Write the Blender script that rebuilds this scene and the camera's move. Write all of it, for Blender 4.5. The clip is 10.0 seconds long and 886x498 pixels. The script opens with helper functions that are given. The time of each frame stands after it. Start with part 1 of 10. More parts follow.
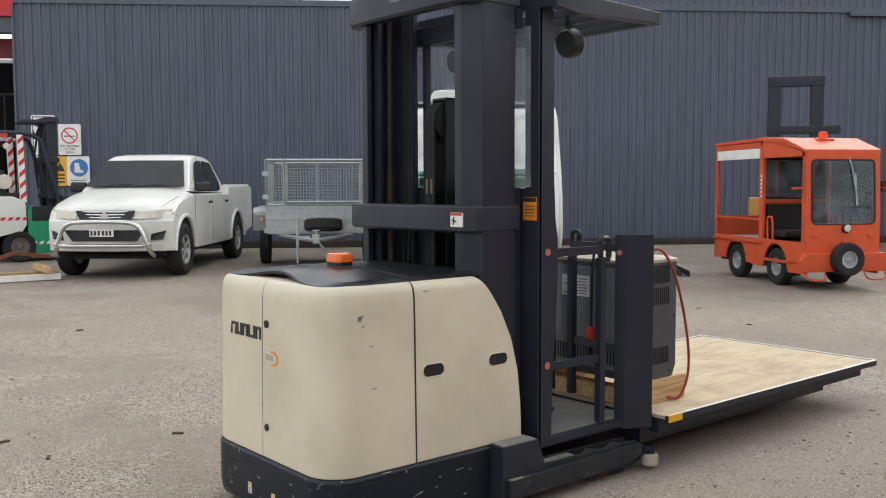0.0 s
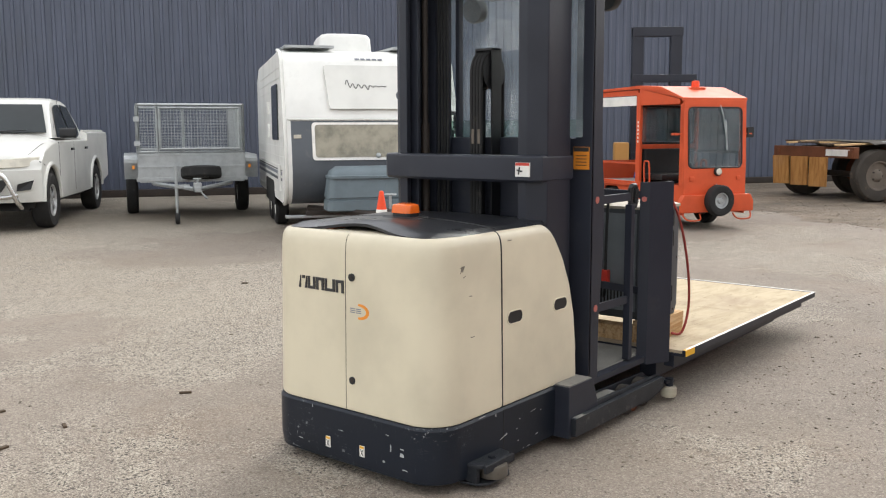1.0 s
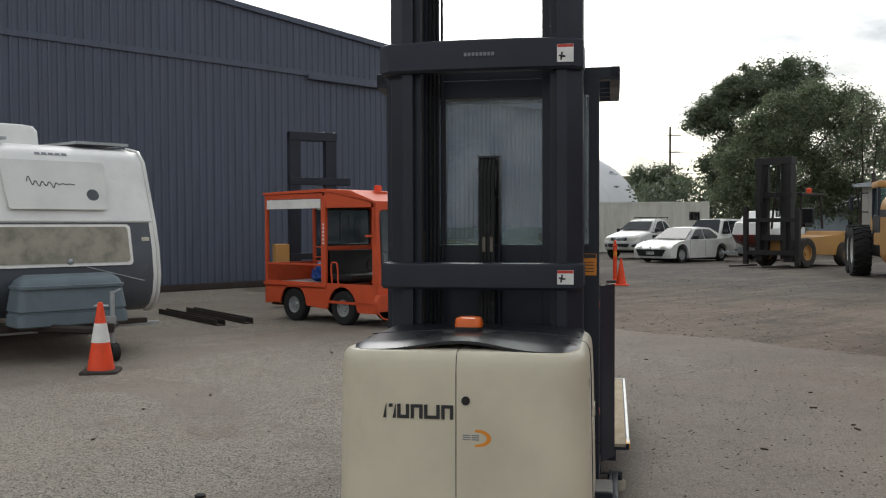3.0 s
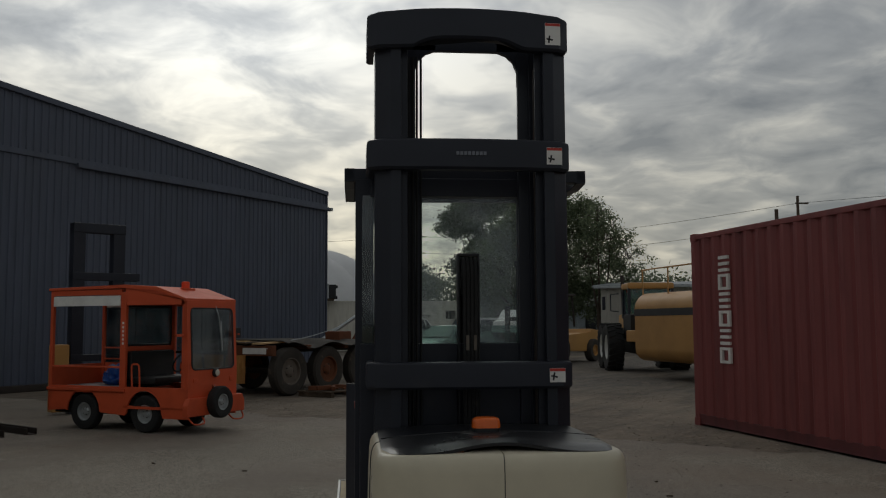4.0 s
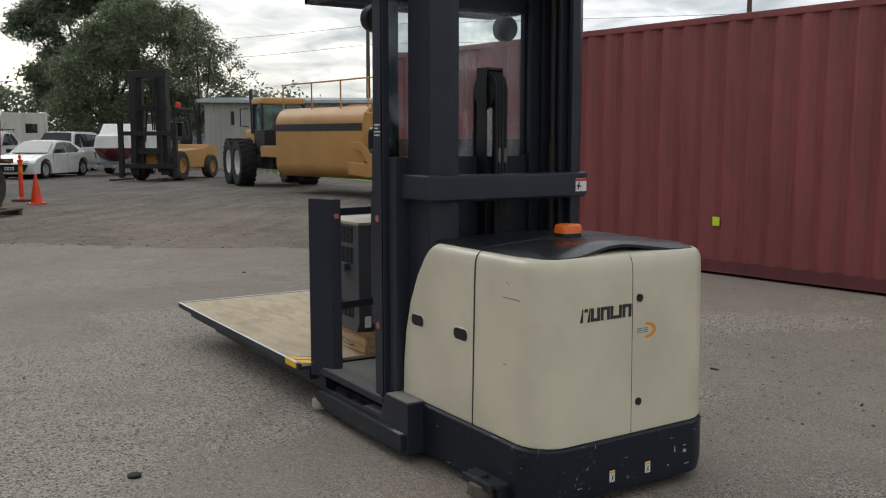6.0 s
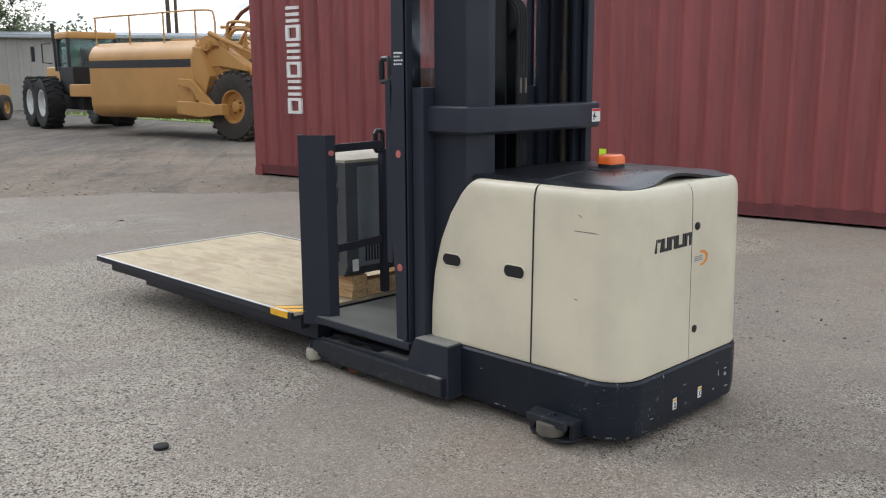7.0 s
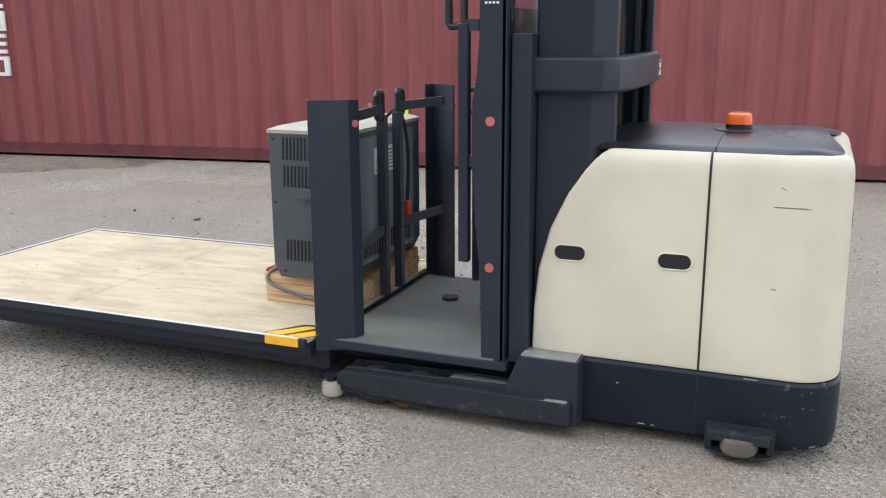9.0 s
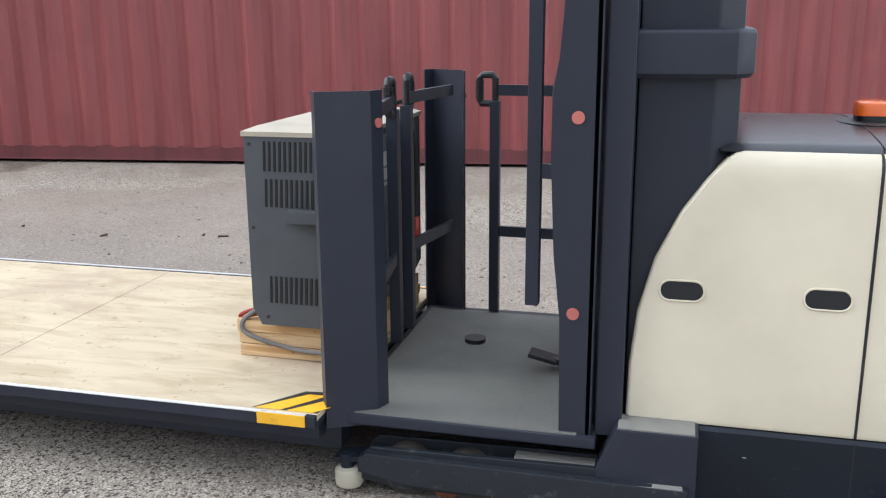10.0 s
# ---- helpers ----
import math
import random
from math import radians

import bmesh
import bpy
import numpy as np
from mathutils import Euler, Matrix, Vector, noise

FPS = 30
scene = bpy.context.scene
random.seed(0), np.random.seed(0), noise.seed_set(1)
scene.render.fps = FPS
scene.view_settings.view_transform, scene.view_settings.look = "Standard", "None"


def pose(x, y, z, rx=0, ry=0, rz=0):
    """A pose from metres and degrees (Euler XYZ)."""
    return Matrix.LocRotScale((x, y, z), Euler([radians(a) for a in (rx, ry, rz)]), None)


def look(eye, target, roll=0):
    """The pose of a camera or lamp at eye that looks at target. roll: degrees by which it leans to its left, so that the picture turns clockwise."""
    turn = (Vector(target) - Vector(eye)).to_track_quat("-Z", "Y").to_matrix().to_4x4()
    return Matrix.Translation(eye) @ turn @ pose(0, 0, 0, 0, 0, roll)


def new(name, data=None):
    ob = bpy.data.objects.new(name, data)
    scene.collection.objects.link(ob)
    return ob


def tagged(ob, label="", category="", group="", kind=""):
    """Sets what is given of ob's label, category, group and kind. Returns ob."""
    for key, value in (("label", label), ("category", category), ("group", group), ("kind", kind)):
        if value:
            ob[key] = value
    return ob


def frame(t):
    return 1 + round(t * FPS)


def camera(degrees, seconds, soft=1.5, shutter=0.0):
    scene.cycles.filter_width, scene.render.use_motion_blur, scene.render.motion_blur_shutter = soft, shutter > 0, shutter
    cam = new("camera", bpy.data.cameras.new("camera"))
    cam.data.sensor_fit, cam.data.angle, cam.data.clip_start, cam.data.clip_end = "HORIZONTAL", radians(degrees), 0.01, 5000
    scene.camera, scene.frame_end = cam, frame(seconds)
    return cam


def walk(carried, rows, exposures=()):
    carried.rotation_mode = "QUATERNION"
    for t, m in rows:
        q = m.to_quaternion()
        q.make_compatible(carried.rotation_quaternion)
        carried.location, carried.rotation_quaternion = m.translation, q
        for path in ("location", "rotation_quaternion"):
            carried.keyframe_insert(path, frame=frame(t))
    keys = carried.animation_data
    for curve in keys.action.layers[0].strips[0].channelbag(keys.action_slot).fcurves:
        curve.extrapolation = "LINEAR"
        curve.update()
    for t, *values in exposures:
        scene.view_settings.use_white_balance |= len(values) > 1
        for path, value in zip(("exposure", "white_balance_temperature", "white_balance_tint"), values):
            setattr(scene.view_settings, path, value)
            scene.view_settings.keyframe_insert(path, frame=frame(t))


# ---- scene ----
cam = camera(51.7, 10.0, soft=1.15)
PATH = [
    (0.0, (-0.067, -0.119, 1.442), (1.123, 1.304, 1.312), -0.2),
    (0.5, (-0.512, 0.199, 1.448), (0.802, 1.501, 1.249), -0.2),
    (1.0, (-0.887, 0.634, 1.474), (0.552, 1.787, 1.231), -0.2),
    (1.5, (-1.2, 1.094, 1.46), (0.365, 2.063, 1.189), 0.1),
    (2.0, (-1.368, 1.615, 1.437), (0.302, 2.358, 1.096), -0.1),
    (2.5, (-1.489, 2.179, 1.474), (0.273, 2.707, 1.202), -0.1),
    (3.0, (-1.593, 2.733, 1.521), (0.235, 3.073, 1.475), -0.2),
    (4.5, (-1.494, 4.441, 1.524), (0.311, 4.01, 1.666), -0.2),
    (5.0, (-1.341, 4.983, 1.521), (0.406, 4.351, 1.592), -0.1),
    (5.5, (-1.177, 5.501, 1.529), (0.489, 4.681, 1.428), -0.2),
    (7.0, (-0.097, 6.684, 1.48), (1.195, 5.391, 1.134), -0.3),
    (7.5, (0.382, 6.895, 1.495), (1.496, 5.454, 1.119), -0.4),
    (8.0, (0.865, 7.069, 1.511), (1.798, 5.508, 1.117), -0.3),
    (8.5, (1.404, 7.021, 1.477), (2.199, 5.389, 1.067), -0.2),
    (9.0, (1.945, 6.911, 1.439), (2.627, 5.236, 1.008), -0.3),
    (9.5, (2.406, 6.661, 1.390), (2.968, 4.944, 0.946), -0.2),
    (10.0, (2.750, 6.241, 1.379), (3.203, 4.495, 0.925), -0.4),
]
EXPOSURES = [(0.0, 0.54, 6450, 11), (0.5, 0.66, 6550, 11), (1.0, 0.80, 6550, 11), (1.5, 0.62, 6450, 11), (2.0, 0.20, 6350, 10), (2.5, 0.04, 6300, 10), (2.8, -0.12, 6300, 10), (3.0, -0.32, 6300, 9), (3.2, -0.55, 6350, 8),
             (4.3, -2.08, 6450, 7), (4.7, -2.08, 6450, 7), (5.0, -1.88, 6450, 7), (5.2, -1.45, 6400, 8), (5.5, -1.0, 6350, 9), (5.7, -0.68, 6300, 9),
             (6.8, 0.22, 6050, 10), (7.0, 0.4, 6000, 10), (7.5, 0.70, 5950, 10), (8.5, 0.87, 5850, 11), (10.0, 1.0, 5800, 11)]
walk(cam, [(t, look(eye, target, roll)) for t, eye, target, roll in PATH], EXPOSURES)

# ---- sky and light ----
world = bpy.data.worlds.new("overcast_sky")
scene.world = world
world.use_nodes = True
wt = world.node_tree
wt.nodes.clear()


def wnode(kind, **values):
    n = wt.nodes.new(kind)
    for k, v in values.items():
        n.inputs[k].default_value = v
    return n


def wmath(op, a, b=None, c=None):
    n = wt.nodes.new("ShaderNodeMath")
    n.operation = op
    for i, v in enumerate((a, b, c)):
        if v is None:
            continue
        if isinstance(v, (int, float)):
            n.inputs[i].default_value = v
        else:
            wt.links.new(v, n.inputs[i])
    return n.outputs[0]


sky = wt.nodes.new("ShaderNodeTexSky")
sky.sky_type, sky.sun_disc = "NISHITA", False
sky.sun_elevation, sky.sun_rotation = radians(38), radians(80)
sky_bg = wnode("ShaderNodeBackground", Strength=0.10)
wt.links.new(sky.outputs[0], sky_bg.inputs[0])
coord = wt.nodes.new("ShaderNodeTexCoord")
sep = wt.nodes.new("ShaderNodeSeparateXYZ")
wt.links.new(coord.outputs["Generated"], sep.inputs[0])
lift = wmath("ADD", wmath("MAXIMUM", sep.outputs[2], 0.0), 0.16)
flat = wt.nodes.new("ShaderNodeCombineXYZ")
wt.links.new(wmath("DIVIDE", sep.outputs[0], lift), flat.inputs[0])
wt.links.new(wmath("DIVIDE", sep.outputs[1], lift), flat.inputs[1])
banks = wnode("ShaderNodeTexNoise", Scale=1.4, Detail=5.0, Roughness=0.55, Distortion=0.4)
wt.links.new(flat.outputs[0], banks.inputs["Vector"])
puffs = wnode("ShaderNodeTexNoise", Scale=3.9, Detail=5.0, Roughness=0.54, Distortion=0.5)
wt.links.new(flat.outputs[0], puffs.inputs["Vector"])
clouds = wmath("ADD", wmath("MULTIPLY", banks.outputs["Fac"], 0.5), wmath("MULTIPLY", puffs.outputs["Fac"], 0.5))
# the sun's side of the sky is thinner and warmer
toward = wmath("ADD", wmath("ADD", wmath("MULTIPLY", sep.outputs[0], 0.924), wmath("MULTIPLY", sep.outputs[1], 0.10)), wmath("MULTIPLY", sep.outputs[2], 0.37))
toward = wmath("MAXIMUM", toward, 0.0)
side = wmath("POWER", toward, 4.0)
core = wmath("POWER", toward, 22.0)
ramp = wt.nodes.new("ShaderNodeValToRGB")
ramp.color_ramp.elements[0].position, ramp.color_ramp.elements[0].color = 0.38, (0.38, 0.40, 0.43, 1)
ramp.color_ramp.elements[1].position, ramp.color_ramp.elements[1].color = 0.66, (1.15, 1.12, 1.05, 1)
mid = ramp.color_ramp.elements.new(0.52)
mid.color = (0.64, 0.65, 0.66, 1)
wt.links.new(wmath("ADD", clouds, wmath("MULTIPLY", core, 0.08)), ramp.inputs[0])
warm = wt.nodes.new("ShaderNodeMix")
warm.data_type, warm.blend_type = "RGBA", "MULTIPLY"
low = wmath("SUBTRACT", 1.0, wmath("MINIMUM", wmath("MULTIPLY", wmath("MAXIMUM", sep.outputs[2], 0.0), 3.5), 1.0))
wt.links.new(wmath("MULTIPLY", low, side), warm.inputs[0])
wt.links.new(ramp.outputs[0], warm.inputs[6])
warm.inputs[7].default_value = (1.25, 1.1, 0.8, 1)
cloud_bg = wnode("ShaderNodeBackground", Strength=1.0)
wt.links.new(wmath("ADD", wmath("MULTIPLY", core, 2.1), wmath("ADD", wmath("MULTIPLY", side, 0.5), 1.58)), cloud_bg.inputs[1])
wt.links.new(warm.outputs[2], cloud_bg.inputs[0])
both = wt.nodes.new("ShaderNodeMixShader")
both.inputs[0].default_value = 0.86
wt.links.new(sky_bg.outputs[0], both.inputs[1])
wt.links.new(cloud_bg.outputs[0], both.inputs[2])
wout = wt.nodes.new("ShaderNodeOutputWorld")
wt.links.new(both.outputs[0], wout.inputs[0])

sun_data = bpy.data.lights.new("sun", "SUN")
sun_data.energy, sun_data.angle, sun_data.color = 0.9, radians(25), (1.0, 0.96, 0.9)
sun = new("sun", sun_data)
sun.matrix_world = look((0, 0, 40), (-30.5, -8.2, 15.3))


# ---- materials ----
def hexc(h):
    """A linear colour from an sRGB hex code."""
    c = [int(h[i:i + 2], 16) / 255 for i in (0, 2, 4)]
    return tuple(v / 12.92 if v <= 0.04045 else ((v + 0.055) / 1.055) ** 2.4 for v in c) + (1,)


class Nodes:
    """A small wrapper to write node materials in short lines."""

    def __init__(self, name):
        self.m = bpy.data.materials.new(name)
        self.m.use_nodes = True
        self.t = self.m.node_tree
        self.bsdf = self.t.nodes["Principled BSDF"]
        self.co = self.t.nodes.new("ShaderNodeTexCoord").outputs["Object"]
        self.geo = self.t.nodes.new("ShaderNodeNewGeometry")

    def link(self, a, b):
        if isinstance(a, (int, float)):
            b.default_value = a
        elif isinstance(a, tuple):
            b.default_value = a
        else:
            self.t.links.new(a, b)

    def noise(self, scale, detail=4.0, rough=0.55, vec=None, dist=0.0):
        n = self.t.nodes.new("ShaderNodeTexNoise")
        n.inputs["Scale"].default_value, n.inputs["Detail"].default_value = scale, detail
        n.inputs["Roughness"].default_value, n.inputs["Distortion"].default_value = rough, dist
        self.t.links.new(self.co if vec is None else vec, n.inputs["Vector"])
        return n.outputs["Fac"]

    def voronoi(self, scale, feature="F1", out="Distance", vec=None):
        n = self.t.nodes.new("ShaderNodeTexVoronoi")
        n.feature = feature
        n.inputs["Scale"].default_value = scale
        self.t.links.new(self.co if vec is None else vec, n.inputs["Vector"])
        return n.outputs[out]

    def stretch(self, sx, sy, sz):
        n = self.t.nodes.new("ShaderNodeMapping")
        n.inputs["Scale"].default_value = (sx, sy, sz)
        self.t.links.new(self.co, n.inputs["Vector"])
        return n.outputs[0]

    def rotated(self, deg, sx, sy):
        """World positions turned about z and stretched, for streaks along a line."""
        n = self.t.nodes.new("ShaderNodeMapping")
        n.vector_type = "TEXTURE"
        n.inputs["Rotation"].default_value = (0, 0, radians(deg))
        n.inputs["Scale"].default_value = (1 / sx, 1 / sy, 1)
        self.t.links.new(self.geo.outputs["Position"], n.inputs["Vector"])
        return n.outputs[0]

    def math(self, op, a, b=0.0, c=None):
        n = self.t.nodes.new("ShaderNodeMath")
        n.operation = op
        self.link(a, n.inputs[0])
        self.link(b, n.inputs[1])
        if c is not None:
            self.link(c, n.inputs[2])
        return n.outputs[0]

    def step(self, v, lo, hi):
        n = self.t.nodes.new("ShaderNodeMapRange")
        n.interpolation_type = "SMOOTHSTEP"
        self.link(v, n.inputs["Value"])
        n.inputs["From Min"].default_value, n.inputs["From Max"].default_value = lo, hi
        return n.outputs[0]

    def mix(self, fac, a, b, blend="MIX"):
        n = self.t.nodes.new("ShaderNodeMix")
        n.data_type, n.blend_type = "RGBA", blend
        self.link(fac, n.inputs[0])
        self.link(a, n.inputs[6])
        self.link(b, n.inputs[7])
        return n.outputs[2]

    def bump(self, height, strength=0.3, dist=0.01, normal=None):
        n = self.t.nodes.new("ShaderNodeBump")
        n.inputs["Strength"].default_value, n.inputs["Distance"].default_value = strength, dist
        self.link(height, n.inputs["Height"])
        if normal is not None:
            self.t.links.new(normal, n.inputs["Normal"])
        return n.outputs[0]

    def out(self, color=None, rough=None, metal=None, normal=None):
        for v, k in ((color, "Base Color"), (rough, "Roughness"), (metal, "Metallic")):
            if v is not None:
                self.link(v, self.bsdf.inputs[k])
        if normal is not None:
            self.t.links.new(normal, self.bsdf.inputs["Normal"])
        return self.m


def shade(c, k):
    return tuple(min(1.0, v * k) for v in c[:3]) + (1,)


def coat(name, color, rough=0.45, metal=0.0, dirt=0.25, dirt_color=(0.12, 0.10, 0.08, 1), scale=3.0, grain=0.06, spec=0.5):
    """A painted, moulded or metal surface with soft stains, fine grain and a slightly uneven gloss."""
    n = Nodes(name)
    big, fine = n.noise(scale, 5), n.noise(scale * 22, 3)
    c = n.mix(n.step(big, 0.35, 0.75), shade(color, 1.06), shade(color, 0.86))
    c = n.mix(n.math("MULTIPLY", n.step(n.noise(scale * 2.3, 6, 0.65), 0.56, 0.8), dirt), c, dirt_color)
    r = n.math("ADD", n.math("MULTIPLY", n.math("SUBTRACT", big, 0.5), 0.22), rough)
    n.bsdf.inputs["Specular IOR Level"].default_value = spec
    return n.out(c, r, metal, n.bump(fine, grain, 0.004))


def glass(name, tint=(0.92, 0.96, 0.95, 1), haze=0.14):
    """A thin clear sheet; an uneven bluish film paints in dust and reflected haze."""
    n = Nodes(name)
    t = n.t
    clear = t.nodes.new("ShaderNodeBsdfTransparent")
    clear.inputs[0].default_value = tint
    gloss = t.nodes.new("ShaderNodeBsdfGlossy")
    gloss.inputs["Roughness"].default_value = 0.03
    film = t.nodes.new("ShaderNodeBsdfDiffuse")
    film.inputs[0].default_value = (0.60, 0.65, 0.70, 1)
    facing = t.nodes.new("ShaderNodeLayerWeight")
    facing.inputs[0].default_value = 0.5
    edge_on = n.math("ADD", n.math("MULTIPLY", n.math("POWER", facing.outputs["Facing"], 4.0), 0.6), 0.03)
    a, b = t.nodes.new("ShaderNodeMixShader"), t.nodes.new("ShaderNodeMixShader")
    t.links.new(edge_on, a.inputs[0])
    t.links.new(clear.outputs[0], a.inputs[1])
    t.links.new(gloss.outputs[0], a.inputs[2])
    smear = n.step(n.noise(1.7, 6, 0.62, dist=1.5), 0.32, 0.78)
    t.links.new(n.math("MULTIPLY", smear, haze), b.inputs[0])
    t.links.new(a.outputs[0], b.inputs[1])
    t.links.new(film.outputs[0], b.inputs[2])
    t.links.new(b.outputs[0], t.nodes["Material Output"].inputs[0])
    return n.m


def dark_glass(name, color=(0.012, 0.015, 0.016, 1), rough=0.06):
    n = Nodes(name)
    v = n.noise(1.6, 3)
    n.bsdf.inputs["Specular IOR Level"].default_value = 0.28
    return n.out(n.mix(v, color, shade(color, 2.6)), rough)


MAT = {}
MAT["cream"] = coat("cream_truck_paint", hexc("cfc6ae"), 0.34, dirt=0.10, dirt_color=hexc("8c8066"), scale=2.0, grain=0.03)
MAT["truck_black"] = coat("charcoal_truck_paint", hexc("2a2d36"), 0.42, dirt=0.14, dirt_color=hexc("55524d"), scale=2.5, grain=0.05, spec=0.3)
MAT["mast_steel"] = coat("satin_black_mast_steel", hexc("2a2d35"), 0.36, 0.1, dirt=0.12, dirt_color=hexc("4a4642"), scale=3.0, spec=0.3)
MAT["lid_plastic"] = coat("black_moulded_plastic", hexc("1b1c20"), 0.30, dirt=0.12, dirt_color=hexc("4e4a45"), scale=3.5, grain=0.12)
MAT["worn_nylon"] = coat("dirty_nylon", hexc("5a544b"), 0.6, dirt=0.9, dirt_color=hexc("38342f"), scale=14.0, grain=0.2)
MAT["pale_nylon"] = coat("scuffed_pale_nylon", hexc("a39d8c"), 0.55, dirt=0.9, dirt_color=hexc("58534a"), scale=18.0, grain=0.2)
MAT["scuff"] = coat("grey_scuff", hexc("6f6a60"), 0.6, dirt=0.3, scale=30.0)
MAT["dusty_top"] = coat("dust_worn_steel_top", hexc("7c7a74"), 0.7, dirt=0.6, dirt_color=hexc("3a3a3a"), scale=9.0, grain=0.2)
MAT["bare_scrape"] = coat("pale_bare_scrape", hexc("a3a5a4"), 0.6, dirt=1.0, dirt_color=hexc("44484c"), scale=60.0, grain=0.3)
MAT["bright_lip"] = coat("rubbed_bright_steel", hexc("d0d0cc"), 0.4, 0.3, dirt=0.8, dirt_color=hexc("77756f"), scale=12.0)
MAT["worn_leg"] = coat("worn_grey_black_steel", hexc("1f2329"), 0.5, 0.1, dirt=0.75, dirt_color=hexc("6a6a66"), scale=9.0, grain=0.2)
MAT["mast_dark"] = coat("dark_greasy_mast_steel", hexc("2b2826"), 0.6, 0.1, dirt=0.5, dirt_color=hexc("4a3c31"), scale=2.0, grain=0.2)
MAT["rubber"] = coat("black_tyre_rubber", hexc("1c1c1c"), 0.8, dirt=0.45, dirt_color=hexc("57504a"), scale=5.0, grain=0.2)
MAT["dusty_rubber"] = coat("dusty_tyre_rubber", hexc("3a352f"), 0.85, dirt=0.85, dirt_color=hexc("6b5c4b"), scale=3.0, grain=0.2)
MAT["mat_rubber"] = coat("ribbed_floor_mat_rubber", hexc("7d7b75"), 0.75, dirt=0.4, dirt_color=hexc("6b6760"), scale=4.0, grain=0.2)
MAT["white_paint"] = coat("white_car_paint", hexc("d8d8d2"), 0.22, dirt=0.10, dirt_color=hexc("8d877c"), scale=1.4, grain=0.01)
MAT["van_white"] = coat("white_caravan_skin", hexc("e2e2dd"), 0.38, dirt=0.22, dirt_color=hexc("8a8577"), scale=1.3, grain=0.03)
MAT["van_grey"] = coat("grey_caravan_skin", hexc("4d5258"), 0.42, dirt=0.3, dirt_color=hexc("83807a"), scale=2.0)
MAT["toolbox_blue"] = coat("faded_blue_grey_plastic", hexc("626f75"), 0.55, dirt=0.5, dirt_color=hexc("4a5459"), scale=3.0)
MAT["orange_paint"] = coat("orange_tug_paint", hexc("cf5733"), 0.55, dirt=0.25, dirt_color=hexc("7c3a25"), scale=2.2, spec=0.3)
MAT["cone_orange"] = coat("fluorescent_orange_pvc", hexc("ee4a1c"), 0.5, dirt=0.25, dirt_color=hexc("7e3b22"), scale=6.0)
MAT["beacon"] = coat("amber_lens_plastic", hexc("e0661c"), 0.2, dirt=0.05, scale=6.0)
MAT["galv"] = coat("galvanised_steel", hexc("a9adae"), 0.45, 0.55, dirt=0.35, dirt_color=hexc("71706b"), scale=7.0)
MAT["chrome"] = coat("polished_steel", hexc("d2d2d0"), 0.18, 0.95, dirt=0.15, scale=4.0)
MAT["alloy"] = coat("alloy_wheel_paint", hexc("b7b8b8"), 0.35, 0.5, dirt=0.3, scale=6.0)
MAT["black_plastic"] = coat("black_trim_plastic", hexc("17181a"), 0.5, dirt=0.2, dirt_color=hexc("45423e"), scale=4.0)
MAT["dark_steel"] = coat("dark_rusty_steel", hexc("37302b"), 0.65, 0.3, dirt=0.6, dirt_color=hexc("6b4630"), scale=3.0, grain=0.2)
MAT["dusty_steel"] = coat("dusty_wheel_steel", hexc("6e655b"), 0.7, 0.2, dirt=0.6, dirt_color=hexc("4c4038"), scale=5.0, grain=0.2)
MAT["rust"] = coat("rusted_steel", hexc("6f4229"), 0.8, 0.2, dirt=0.5, dirt_color=hexc("382a22"), scale=4.0, grain=0.25)
MAT["charger_grey"] = coat("grey_charger_enamel", hexc("4b4e51"), 0.45, dirt=0.2, dirt_color=hexc("3c3f42"), scale=4.0)
MAT["lid_cream"] = coat("dusty_off_white_lid", hexc("a89f8d"), 0.6, dirt=0.4, dirt_color=hexc("a58f6c"), scale=6.0)
MAT["charger_light"] = coat("pale_grey_charger_enamel", hexc("767b7e"), 0.45, dirt=0.2, scale=4.0)
MAT["yellow_paint"] = coat("worn_yellow_paint", hexc("e3ac23"), 0.5, dirt=0.5, dirt_color=hexc("3c362c"), scale=9.0)
MAT["cat_yellow"] = coat("faded_plant_yellow_paint", hexc("b98a4c"), 0.5, dirt=0.35, dirt_color=hexc("7a5e35"), scale=0.9)
MAT["red_decal"] = coat("red_decal", hexc("c0392b"), 0.4, dirt=0.05)
MAT["white_decal"] = coat("white_decal", hexc("e6e4de"), 0.45, dirt=0.12, scale=5.0)
MAT["orange_decal"] = coat("orange_decal", hexc("dd8a2c"), 0.45, dirt=0.1, scale=8.0)
MAT["charcoal_decal"] = coat("charcoal_decal", hexc("2b2a2b"), 0.5, dirt=0.0)
MAT["grey_decal"] = coat("grey_decal", hexc("777b84"), 0.5, dirt=0.0)
MAT["salmon"] = coat("salmon_plug_plastic", hexc("b0645a"), 0.5, dirt=0.2, scale=9.0)
MAT["green_paint"] = coat("green_forklift_paint", hexc("1f8f63"), 0.4, dirt=0.25, scale=2.5)
MAT["blue_bag"] = coat("blue_plastic_sheet", hexc("1f4f9c"), 0.35, dirt=0.1, scale=7.0, grain=0.3)
MAT["hose_red"] = coat("red_cable_sheath", hexc("8f2f26"), 0.5, dirt=0.1)
MAT["cord_grey"] = coat("grey_cord_sheath", hexc("6d6a66"), 0.6, dirt=0.2, scale=9.0)
MAT["lime"] = coat("lime_paper", hexc("c8e62a"), 0.7, dirt=0.02)
MAT["lens_clear"] = coat("lamp_lens", hexc("cfcabb"), 0.12, dirt=0.1, scale=8.0)
MAT["dark_glass"] = dark_glass("tinted_car_glass", (0.014, 0.017, 0.018, 1), 0.05)
MAT["clear_glass"] = glass("cab_polycarbonate", haze=0.34)
MAT["green_tint"] = glass("greenish_screen_strip", (0.55, 0.68, 0.64, 1), 0.35)
